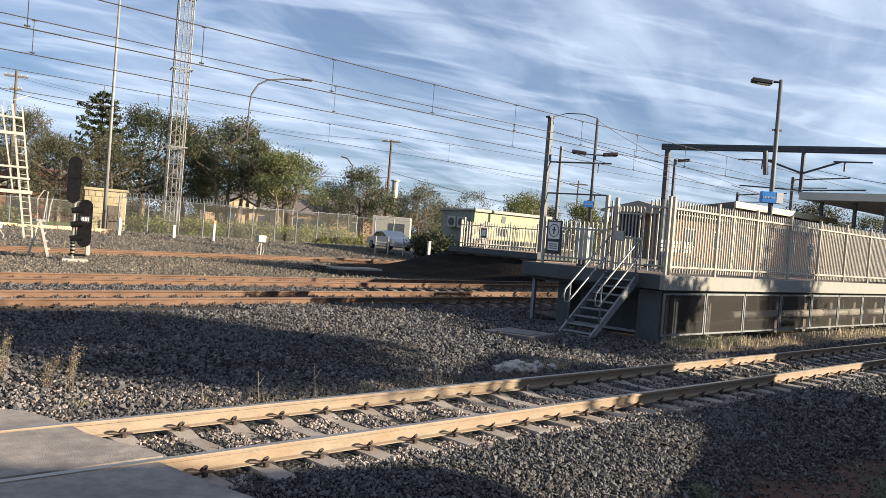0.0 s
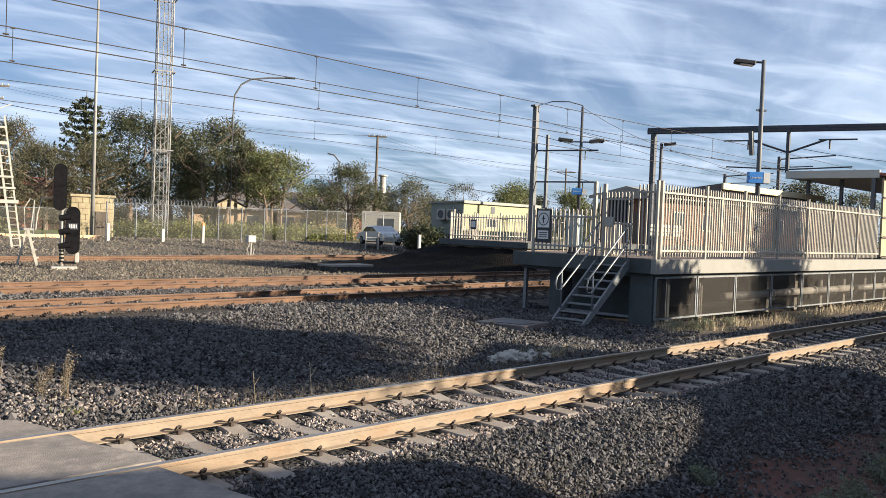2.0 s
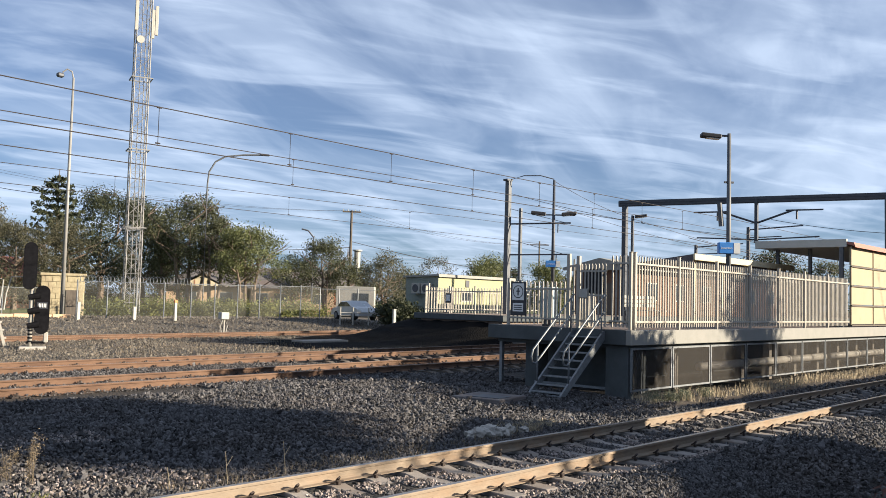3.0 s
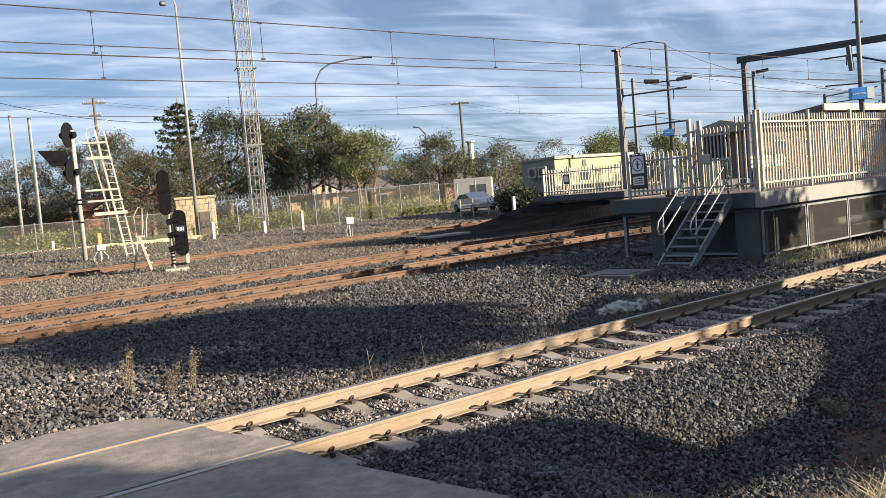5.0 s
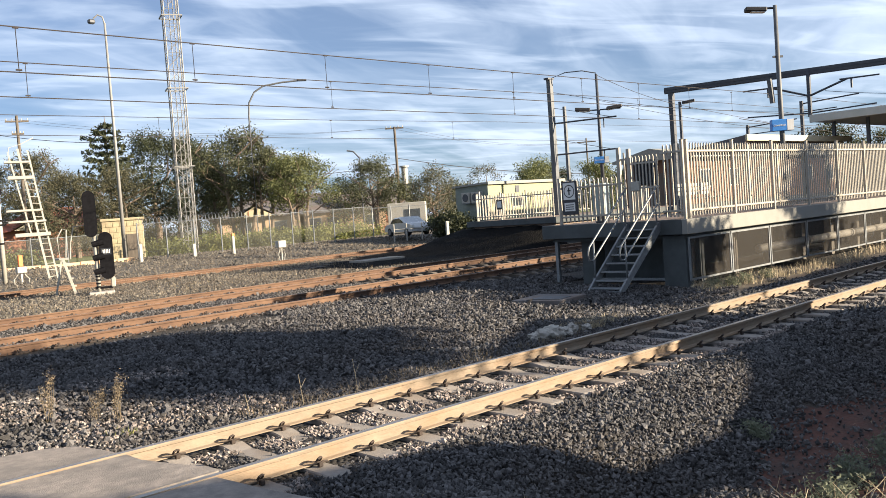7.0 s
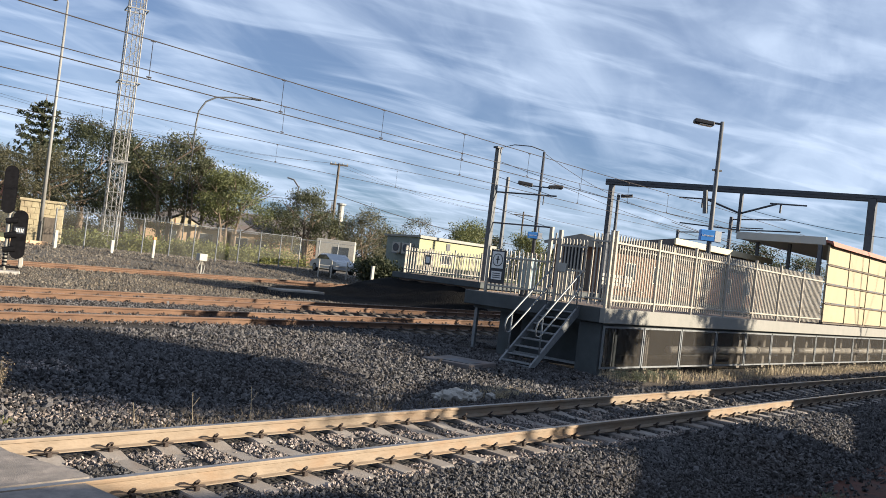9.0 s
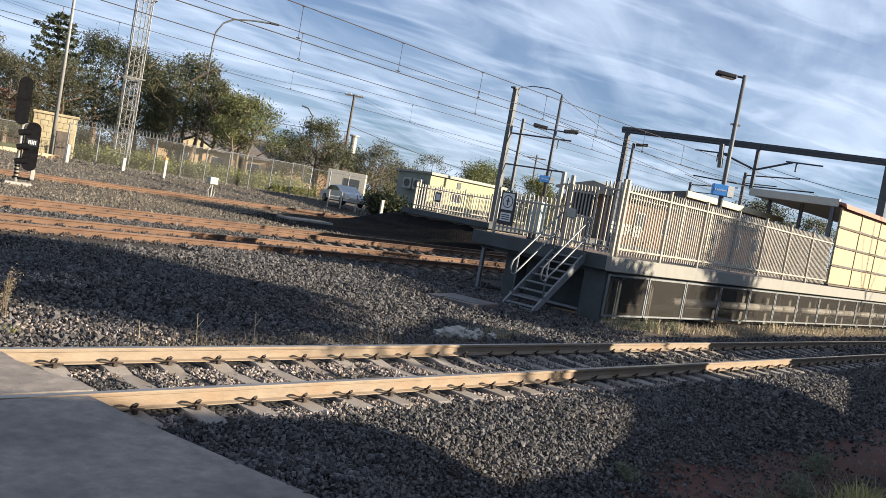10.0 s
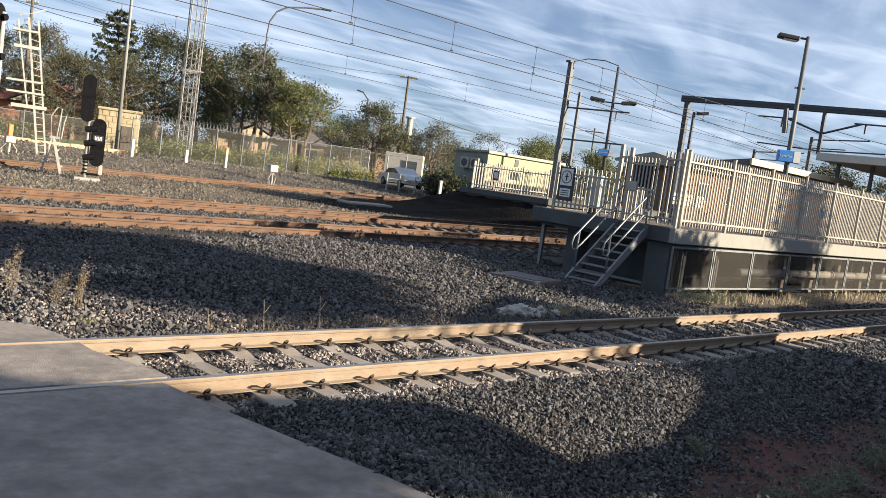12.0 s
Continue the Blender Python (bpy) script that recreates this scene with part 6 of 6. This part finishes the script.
l2 = root("step_ladder", at(69.1, 37.3, -0.06), "low white steel step stand with handrails", "steps", rz=-21)
for y in (-0.25, 0.25):
    part("stile", rod(bmesh.new(), (0.35, y, 0), (0.0, y, 1.35), 0.05, square=True), M["white_paint"], l2)
    part("rear_leg", rod(bmesh.new(), (-0.35, y, 0), (-0.05, y, 1.35), 0.035, square=True), M["white_paint"], l2)
    part("handrail", path_rod(bmesh.new(), [(-0.1, y, 1.35), (-0.15, y, 2.2), (0.05, y, 2.55), (0.2, y, 2.5), (0.1, y, 1.4)], 0.022, 6), M["white_paint"], l2)
for i in range(4):
    part("tread", boxed(0.30 - 0.085 * i - 0.12, 0.30 - 0.085 * i + 0.1, -0.25, 0.25, 0.28 + 0.3 * i, 0.33 + 0.3 * i), M["white_paint"], l2)
part("top_tread", boxed(-0.3, 0.2, -0.3, 0.3, 1.35, 1.42), M["white_paint"], l2)

# small white posts and boxes along the yard
for az, d, z, h, w, orange in ((64.68, 58, 0.25, 1.15, 0.10, False), (61.5, 60, 0.3, 0.85, 0.11, False), (59.1, 60, 0.3, 1.2, 0.09, True), (45.4, 54, 0.6, 0.85, 0.11, False), (74.0, 60, 0.25, 0.8, 0.09, False)):
    p = root("marker_post", at(az, d, z), "short white marker post in the ballast", "post", "marker posts")
    part("post", box(bmesh.new(), -w, w, -w * 0.6, w * 0.6, -0.3, h, 0.02), M["white_paint"], p)
    part("cap", boxed(-w, w, -w * 0.6, w * 0.6, h, h + (0.18 if orange else 0.04)), M["orange"] if orange else M["white_paint"], p)
bx = root("junction_box", at(56.15, 49.2, -0.05), "white junction box on a forked stand", "box")
part("case", boxed(-0.27, 0.22, -0.17, 0.17, 0.82, 1.2, 0.02), M["white_paint"], bx)
part("stake", rod(bmesh.new(), (0, 0, 0), (0, 0, 0.84), 0.045), M["white_paint"], bx)
for s in (-1, 1):
    part("cable_tail", path_rod(bmesh.new(), [(s * 0.05, 0, 0.85), (s * 0.22, 0, 0.45), (s * 0.12, 0, 0.0)], 0.025, 5), M["white_paint"], bx)
tg = root("cable_trough", at(77, 57, 0.36), "pale orange concrete cable trough along the yard edge", "trough", kind="structure", rz=math.degrees(math.atan2(at(65.3, 60.5)[1] - at(77, 57)[1], at(65.3, 60.5)[0] - at(77, 57)[0])))
for i in range(11):
    part("trough_unit", boxed(i * 1.15, i * 1.15 + 1.12, -0.25, 0.25, -0.2, 0.24 + 0.02 * (i % 3), 0.02), M["trough"], tg)

# ---------------------------------------------------------------- ballast stones, the nearest ones real
CUBE_V = np.array([(x, y, z) for z in (-0.62, 0.62) for y in (-0.62, 0.62) for x in (-0.62, 0.62)])
CUBE_F = np.array([(0, 2, 3), (0, 3, 1), (4, 5, 7), (4, 7, 6), (0, 1, 5), (0, 5, 4), (2, 6, 7), (2, 7, 3), (0, 4, 6), (0, 6, 2), (1, 3, 7), (1, 7, 5)])


OCTA_V = np.array([(1, 0, 0), (-1, 0, 0), (0, 1, 0), (0, -1, 0), (0, 0, 1), (0, 0, -1)], float)
OCTA_F = np.array([(0, 2, 4), (2, 1, 4), (1, 3, 4), (3, 0, 4), (2, 0, 5), (1, 2, 5), (3, 1, 5), (0, 3, 5)])


def in_slab(x, y):
    near = (y > 3.42) & (y < 6.62) & (x < np.interp(y, [3.4, 3.72, 4.26, 5.3, 6.62], [3.95, 4.0, 3.92, 3.75, 3.60]))
    mid_ = (y >= 6.62) & (y < 8.1) & (x < np.interp(y, [6.7, 7.05, 7.75, 8.1], [3.72, 3.67, 3.45, 3.5]))
    far_ = (y >= 8.1) & (y < 9.3) & (x < np.interp(y, [8.1, 8.55, 8.9, 9.13, 9.27], [3.5, 3.42, 3.34, 3.06, 2.4]))
    return near | mid_ | far_


def stones(name, x0, x1, y0, y1, pitch, size, base_v, base_f, seed, keep=None, loose=False, label="loose angular grey ballast stones", mat="ballast", high=0.0):
    r = np.random.default_rng(seed)
    xs, ys = np.meshgrid(np.arange(x0, x1, pitch), np.arange(y0, y1, pitch))
    x = xs.ravel() + r.uniform(-0.6, 0.6, xs.size) * pitch
    y = ys.ravel() + r.uniform(-0.6, 0.6, xs.size) * pitch
    ok = ~in_slab(x, y)
    for ry in (RAIL_Y, RAIL_Y + 1.505):
        ok &= np.abs(y - ry) > 0.165
    # sleepers stay clear on top
    inside = (y > RAIL_Y - 0.47) & (y < RAIL_Y + 1.98)
    ph = (x - 3.99 + SPACING / 2) % SPACING - SPACING / 2
    ok &= ~(inside & (np.abs(ph) < 0.12) & (r.random(x.size) > 0.03))
    ok &= loose | (y > np.array([dirt_edge(a) for a in x.tolist()]) + 0.16 * np.sin(x * 2.7) + 0.12 * np.sin(x * 7.1) + r.normal(size=x.size) * 0.12) | (r.random(x.size) < 0.09)
    if keep is not None:
        ok &= keep(x, y)
    x, y = x[ok], y[ok]
    z = np.array([ground_z(a, b) for a, b in zip(x.tolist(), y.tolist())])
    n = len(x)
    s = size * (0.65 + 0.75 * r.random(n)) * (1 + 0.5 * (r.random(n) < 0.05))
    v = base_v[None] * (1 + r.uniform(-0.52, 0.52, (n, len(base_v), 3)))
    v = v * (s[:, None, None] * np.stack([r.uniform(0.85, 1.55, n), r.uniform(0.75, 1.2, n), r.uniform(0.55, 1.0, n)], 1)[:, None, :])
    q = r.normal(size=(n, 4))
    q /= np.linalg.norm(q, axis=1)[:, None]
    w, a, b, c = q.T
    R = np.stack([np.stack([1 - 2 * (b * b + c * c), 2 * (a * b - c * w), 2 * (a * c + b * w)], -1),
                  np.stack([2 * (a * b + c * w), 1 - 2 * (a * a + c * c), 2 * (b * c - a * w)], -1),
                  np.stack([2 * (a * c - b * w), 2 * (b * c + a * w), 1 - 2 * (a * a + b * b)], -1)], -2)
    v = np.einsum("nij,nkj->nki", R, v)
    lift = np.where((y > RAIL_Y - 0.5) & (y < RAIL_Y + 2.0), -0.018, 0.012)
    v += np.stack([x, y, z + lift + high + s * r.uniform(-0.25, 1.25, n)], 1)[:, None, :]
    m = len(base_v)
    f = base_f[None] + (np.arange(n) * m)[:, None, None]
    verts, faces = v.reshape(-1, 3), f.reshape(-1, 3)
    me = bpy.data.meshes.new(name)
    me.vertices.add(len(verts))
    me.vertices.foreach_set("co", verts.astype(np.float32).ravel())
    me.loops.add(faces.size)
    me.loops.foreach_set("vertex_index", faces.astype(np.int32).ravel())
    me.polygons.add(len(faces))
    me.polygons.foreach_set("loop_start", np.arange(0, faces.size, 3, dtype=np.int32))
    me.update(calc_edges=True)
    me.shade_flat()
    me.materials.append(M[mat])
    return tagged(new(name, me), label, "ballast", kind="stuff")


stones("ballast_stones", 3.4, 13.0, 2.7, 9.2, 0.028, 0.0185, OCTA_V, OCTA_F, 1)
stones("crib_stones", 3.4, 14.0, 6.1, 8.75, 0.036, 0.0165, CUBE_V, CUBE_F, 10, keep=lambda x, y: np.sin(x * 2.3 + y) + np.sin(y * 5 - x * 1.7) > -1.1, label="pale dusty ballast stones between the sleepers", mat="crib_stone", high=0.018)
stones("ballast_stones", 13.0, 24.0, 3.6, 10.6, 0.046, 0.028, OCTA_V, OCTA_F, 2, keep=lambda x, y: (x < 15.2) | (y < 9.35) | (np.sin(x * 3.1) + np.sin(y * 9 + x) > 1.4))
stones("ballast_stones", 1.5, 11.5, 9.2, 17.0, 0.043, 0.025, OCTA_V, OCTA_F, 3)
stones("ballast_stones", 11.5, 20.0, 9.6, 18.0, 0.055, 0.029, OCTA_V, OCTA_F, 4, keep=lambda x, y: ((x < 18.5) | (y > 14.9)) & ~((np.abs(x - 15.05) < 0.76) & (np.abs(y - 12.25) < 0.74)))
stones("ballast_stones", 24.0, 40.0, 4.0, 9.35, 0.09, 0.046, OCTA_V, OCTA_F, 5)
stones("ballast_stones", 1.5, 28.0, 18.0, 25.6, 0.068, 0.023, OCTA_V, OCTA_F, 6)
stones("yard_stones", 3.0, 31.0, 25.6, 40.0, 0.14, 0.030, OCTA_V, OCTA_F, 7, keep=lambda x, y: ~in_apron(x, y), label="fine tan grey yard gravel", mat="yard_stone")
stones("yard_stones", 6.0, 48.0, 40.0, 58.0, 0.24, 0.042, OCTA_V, OCTA_F, 8, label="fine tan grey yard gravel", mat="yard_stone")


stones("ballast_stones", 3.2, 8.5, 1.9, 3.6, 0.06, 0.011, CUBE_V, CUBE_F, 9, keep=lambda x, y: np.sin(x * 5.1) * np.sin(y * 6.3 + x) > -0.35, loose=True)


stones("dusty_stones", 1.0, 6.2, 9.1, 12.6, 0.062, 0.017, CUBE_V, CUBE_F, 11, keep=lambda x, y: np.sin(x * 1.9 + y * 2.3) + np.sin(y * 3.1 - x) > -0.9 + 0.35 * (y - 9), label="small brown dusty stones over the ballast", mat="crib_stone", high=0.02)


# ---------------------------------------------------------------- weeds and grasses
def blades(name, spots, count, height, spread, width, mat, seed, label, category="grass", lean=0.5, kind="stuff", curl=0.25):
    """Tufts of bent blades at spots (x, y)."""
    r = np.random.default_rng(seed)
    vs, fs, n = [], [], 0
    for sx, sy in spots:
        for _ in range(count):
            a = r.random() * math.tau
            rad = spread * math.sqrt(r.random())
            x, y = sx + math.cos(a) * rad, sy + math.sin(a) * rad
            z = ground_z(x, y) - 0.02
            h = height * (0.45 + 0.75 * r.random())
            d = np.array([math.cos(a), math.sin(a), 0]) * lean * h * r.random() + r.normal(size=3) * [0.08, 0.08, 0] * h
            p0 = np.array([x, y, z])
            p1 = p0 + d * 0.35 + [0, 0, h * 0.6]
            p2 = p0 + d + [0, 0, h * (1 - curl * r.random())]
            t = r.random() * math.tau
            w = np.array([math.cos(t), math.sin(t), 0]) * width * (0.6 + 0.8 * r.random())
            vs += [p0 - w, p0 + w, p1 + w * 0.8, p1 - w * 0.8, p2]
            fs += [(n, n + 1, n + 2, n + 3), (n + 3, n + 2, n + 4)]
            n += 5
    me = bpy.data.meshes.new(name)
    me.from_pydata([tuple(map(float, p)) for p in vs], [], fs)
    me.materials.append(M[mat])
    return tagged(new(name, me), label, category, kind=kind)


rs = random.Random(8)
# tall dry clump and green tuft by the crossing
blades("dry_grass", [(5.42 + rs.uniform(-0.42, 0.5), 2.42 + rs.gauss(0, 0.17)) for _ in range(150)], 34, 0.30, 0.18, 0.0020, "dry_grass", 11, "tall dry straw-coloured grass beside the path", lean=1.5, curl=0.7)
blades("green_grass", [(4.28 + rs.uniform(-0.22, 0.3), 3.28 + rs.uniform(-0.2, 0.2)) for _ in range(20)], 40, 0.13, 0.11, 0.0028, "grass", 12, "short green grass tuft beside the path")
blades("dry_grass", [(4.15 + rs.uniform(-0.5, 0.4), 3.6 + rs.uniform(-0.25, 0.1)) for _ in range(9)], 12, 0.14, 0.10, 0.004, "dry_grass", 13, "thin dry grass at the slab edge")
# strip along the far side of the near track
blades("weeds", [(5.6 + i * 0.34 + rs.uniform(-0.2, 0.2), 8.95 + 0.02 * i + rs.uniform(-0.2, 0.25)) for i in range(26)], 70, 0.15, 0.26, 0.003, "dead_weed", 15, "thin dry grass along the ballast edge")
blades("weeds", [(18.4 + i * 0.5 + rs.uniform(-0.2, 0.2), 10.2 + rs.uniform(-0.4, 0.4)) for i in range(52)], 70, 0.28, 0.36, 0.004, "dry_grass", 16, "dry grass at the foot of the platform screens")
blades("weeds", [(13.0 + rs.uniform(-0.6, 0.7), 9.5 + rs.uniform(-0.25, 0.4)) for _ in range(22)], 50, 0.15, 0.22, 0.004, "dry_grass", 18, "orange dry grass on the ballast heap", lean=0.9)
blades("weeds", [(9 + rs.uniform(-1, 17), 28.5 + rs.uniform(-2, 7)) for _ in range(90)], 16, 0.16, 0.9, 0.006, "dead_weed", 19, "sparse dry weeds between the tracks")
# two tall seed heads and thin stalks
for x, y, h in ((3.85, 10.95, 0.62), (4.45, 10.35, 0.60), (4.28, 10.55, 0.45)):
    w = root("seed_stalk", (x, y, ground_z(x, y)), "tall brown dried weed with fluffy seed heads", "weed", "dried weeds")
    v, f = leaf_cloud([(0, 0, h * 0.62), (0.05, 0.02, h * 0.8), (-0.05, 0, h * 0.4)], [(0.07, 0.07, h * 0.30)] * 3, 620, 0.010, int(x * 100), hollow=0.0)
    me = bpy.data.meshes.new("seed_head")
    me.from_pydata(v.tolist(), [], f.tolist())
    me.materials.append(M["dead_weed"])
    c = tagged(new("seed_head", me), kind="stuff")
    c.parent = w
    bm = bmesh.new()
    for k in range(6):
        rod(bm, (rs.uniform(-0.03, 0.03), rs.uniform(-0.03, 0.03), -0.02), (rs.uniform(-0.12, 0.12), rs.uniform(-0.1, 0.1), h * rs.uniform(0.7, 1.0)), 0.004, 0.002, 4)
    tagged(part("stems", bm, M["dead_weed"], w), kind="stuff")
for x, y, h in ((6.15, 8.95, 0.42), (7.0, 8.95, 0.45), (5.6, 9.3, 0.25)):
    w = root("bare_stalk", (x, y, ground_z(x, y)), "single bare weed stalk beside the rail", "weed", "dried weeds")
    part("stem", rod(bmesh.new(), (0, 0, -0.02), (-0.04, 0.02, h), 0.006, 0.003, 4), M["dry_grass"], w)
    part("twig", rod(bmesh.new(), (-0.02, 0.01, h * 0.6), (0.05, 0.0, h * 0.85), 0.003, 0.002, 4), M["dry_grass"], w)
# bright green weed and yellow tuft
blades("soil_weeds", [(3.4 + rs.uniform(0, 3.6), 2.2 + rs.uniform(0, 1.25)) for _ in range(34)], 22, 0.10, 0.16, 0.004, "weed", 33, "small grey weeds on the bare soil")
blades("soil_straw", [(3.4 + rs.uniform(0, 3.6), 2.2 + rs.uniform(0, 1.3)) for _ in range(30)], 12, 0.08, 0.2, 0.002, "dry_grass", 34, "scattered straw on the bare soil", lean=1.6, curl=0.9)
blades("slab_tuft", [(4.35, 4.75), (4.9, 4.35)], 30, 0.09, 0.08, 0.003, "dry_grass", 35, "small pale tuft at the slab edge", lean=1.2)
blades("ditch_straw", [(8.5 + rs.uniform(0, 9), 3.2 + rs.uniform(-0.6, 0.8)) for _ in range(40)], 12, 0.09, 0.25, 0.003, "dry_grass", 36, "scattered straw in the red ditch", lean=1.4, curl=0.8)
blades("green_weed", [(4.15, 9.75), (4.25, 9.65)], 40, 0.12, 0.12, 0.008, "grass", 21, "small yellow green weed in the ballast")
# pale lumps of concrete beside the track
for i, (x, y, s) in enumerate(((11.45, 9.35, 0.19), (11.72, 9.25, 0.13), (11.22, 9.50, 0.11), (12.15, 9.42, 0.12), (11.6, 9.6, 0.13), (12.4, 9.30, 0.09), (11.9, 9.55, 0.08))):
    bm = bmesh.new()
    bmesh.ops.create_icosphere(bm, subdivisions=3, radius=1.0)
    for v in bm.verts:
        k = 1 + 0.55 * noise.noise(v.co * 1.7 + Vector((i * 5, 0, 0))) + 0.35 * noise.noise(v.co * 4.5 + Vector((0, i * 3, 0)))
        v.co = Vector((v.co.x * s * k, v.co.y * s * 0.8 * k, v.co.z * s * 0.75 * k))
    o = mesh_ob("rubble_lump", bm, M["stone_white"])
    o.location = (x, y, ground_z(x, y) + s * 0.25 + 0.05)
    tagged(o, "pale broken concrete lump on the ballast edge", "rubble", "rubble lumps")


# low grey saltbush in the ditch, and a bright grass clump
def saltbush(x, y, w, h, seed):
    b = root("saltbush", (x, y, ground_z(x, y)), "low grey green saltbush on the red dirt", "shrub", "saltbushes")
    v, f = leaf_cloud([(0, 0, h * 0.4), (w * 0.5, 0.1, h * 0.3), (-w * 0.4, -0.1, h * 0.35)], [(w * 0.6, w * 0.5, h * 0.6)] * 3, 900, 0.022, seed, hollow=0.2)
    me = bpy.data.meshes.new("leaves")
    me.from_pydata(v.tolist(), [], f.tolist())
    me.materials.append(M["weed"])
    c = new("leaves", me)
    c.parent = b
    bm = bmesh.new()
    for k in range(7):
        rod(bm, (0, 0, -0.03), (rs.uniform(-1, 1) * w * 0.6, rs.uniform(-1, 1) * w * 0.5, h * rs.uniform(0.4, 0.9)), 0.006, 0.002, 4)
    part("stems", bm, M["bark"], b)


for k, (x, y, w, h) in enumerate(((6.6, 2.95, 0.28, 0.20), (7.25, 3.05, 0.34, 0.24), (7.9, 3.1, 0.30, 0.22), (8.6, 3.0, 0.36, 0.26), (9.4, 3.05, 0.30, 0.24), (10.6, 3.2, 0.34, 0.28), (12.2, 3.5, 0.36, 0.3), (5.9, 3.05, 0.24, 0.16), (8.63, 4.39, 0.16, 0.12), (18.7, 10.3, 0.4, 0.3), (19.4, 10.2, 0.4, 0.26), (20.3, 10.3, 0.35, 0.24), (21.4, 10.3, 0.35, 0.22))):
    saltbush(x, y, w, h, 500 + k)
blades("bright_grass", [(10.2 + rs.uniform(-0.35, 0.45), 2.5 + rs.uniform(-0.2, 0.2)) for _ in range(18)], 18, 0.42, 0.1, 0.007, "bright_grass", 31, "yellow green grass clump in the ditch", lean=0.7)
# bent wiry stems over the dry grass
for k in range(34):
    x, y = 5.75 + rs.uniform(-0.5, 0.7), 2.55 + rs.uniform(-0.35, 0.35)
    w = root("wiry_stalk", (x, y, ground_z(x, y)), "thin pale forked weed stalk", "weed", "wiry stalks")
    a, h = rs.uniform(0, 6.28), rs.uniform(0.2, 0.5)
    dx, dy = math.cos(a) * h * 0.7, math.sin(a) * h * 0.7
    pts = [(0, 0, -0.02), (dx * 0.2, dy * 0.2, h * 0.4), (dx * 0.55, dy * 0.55, h * 0.75), (dx, dy, h * 0.98)]
    part("stem", path_rod(bmesh.new(), pts, 0.0035, 4), M["dry_grass"], w)
    for j in range(4):
        u = 0.4 + 0.15 * j
        q = (dx * u, dy * u, h * (0.45 + 0.14 * j))
        e = (q[0] + rs.uniform(-0.14, 0.14), q[1] + rs.uniform(-0.14, 0.14), q[2] + rs.uniform(0.04, 0.16))
        part("twig", rod(bmesh.new(), q, e, 0.002, 0.0012, 4), M["dry_grass"], w)
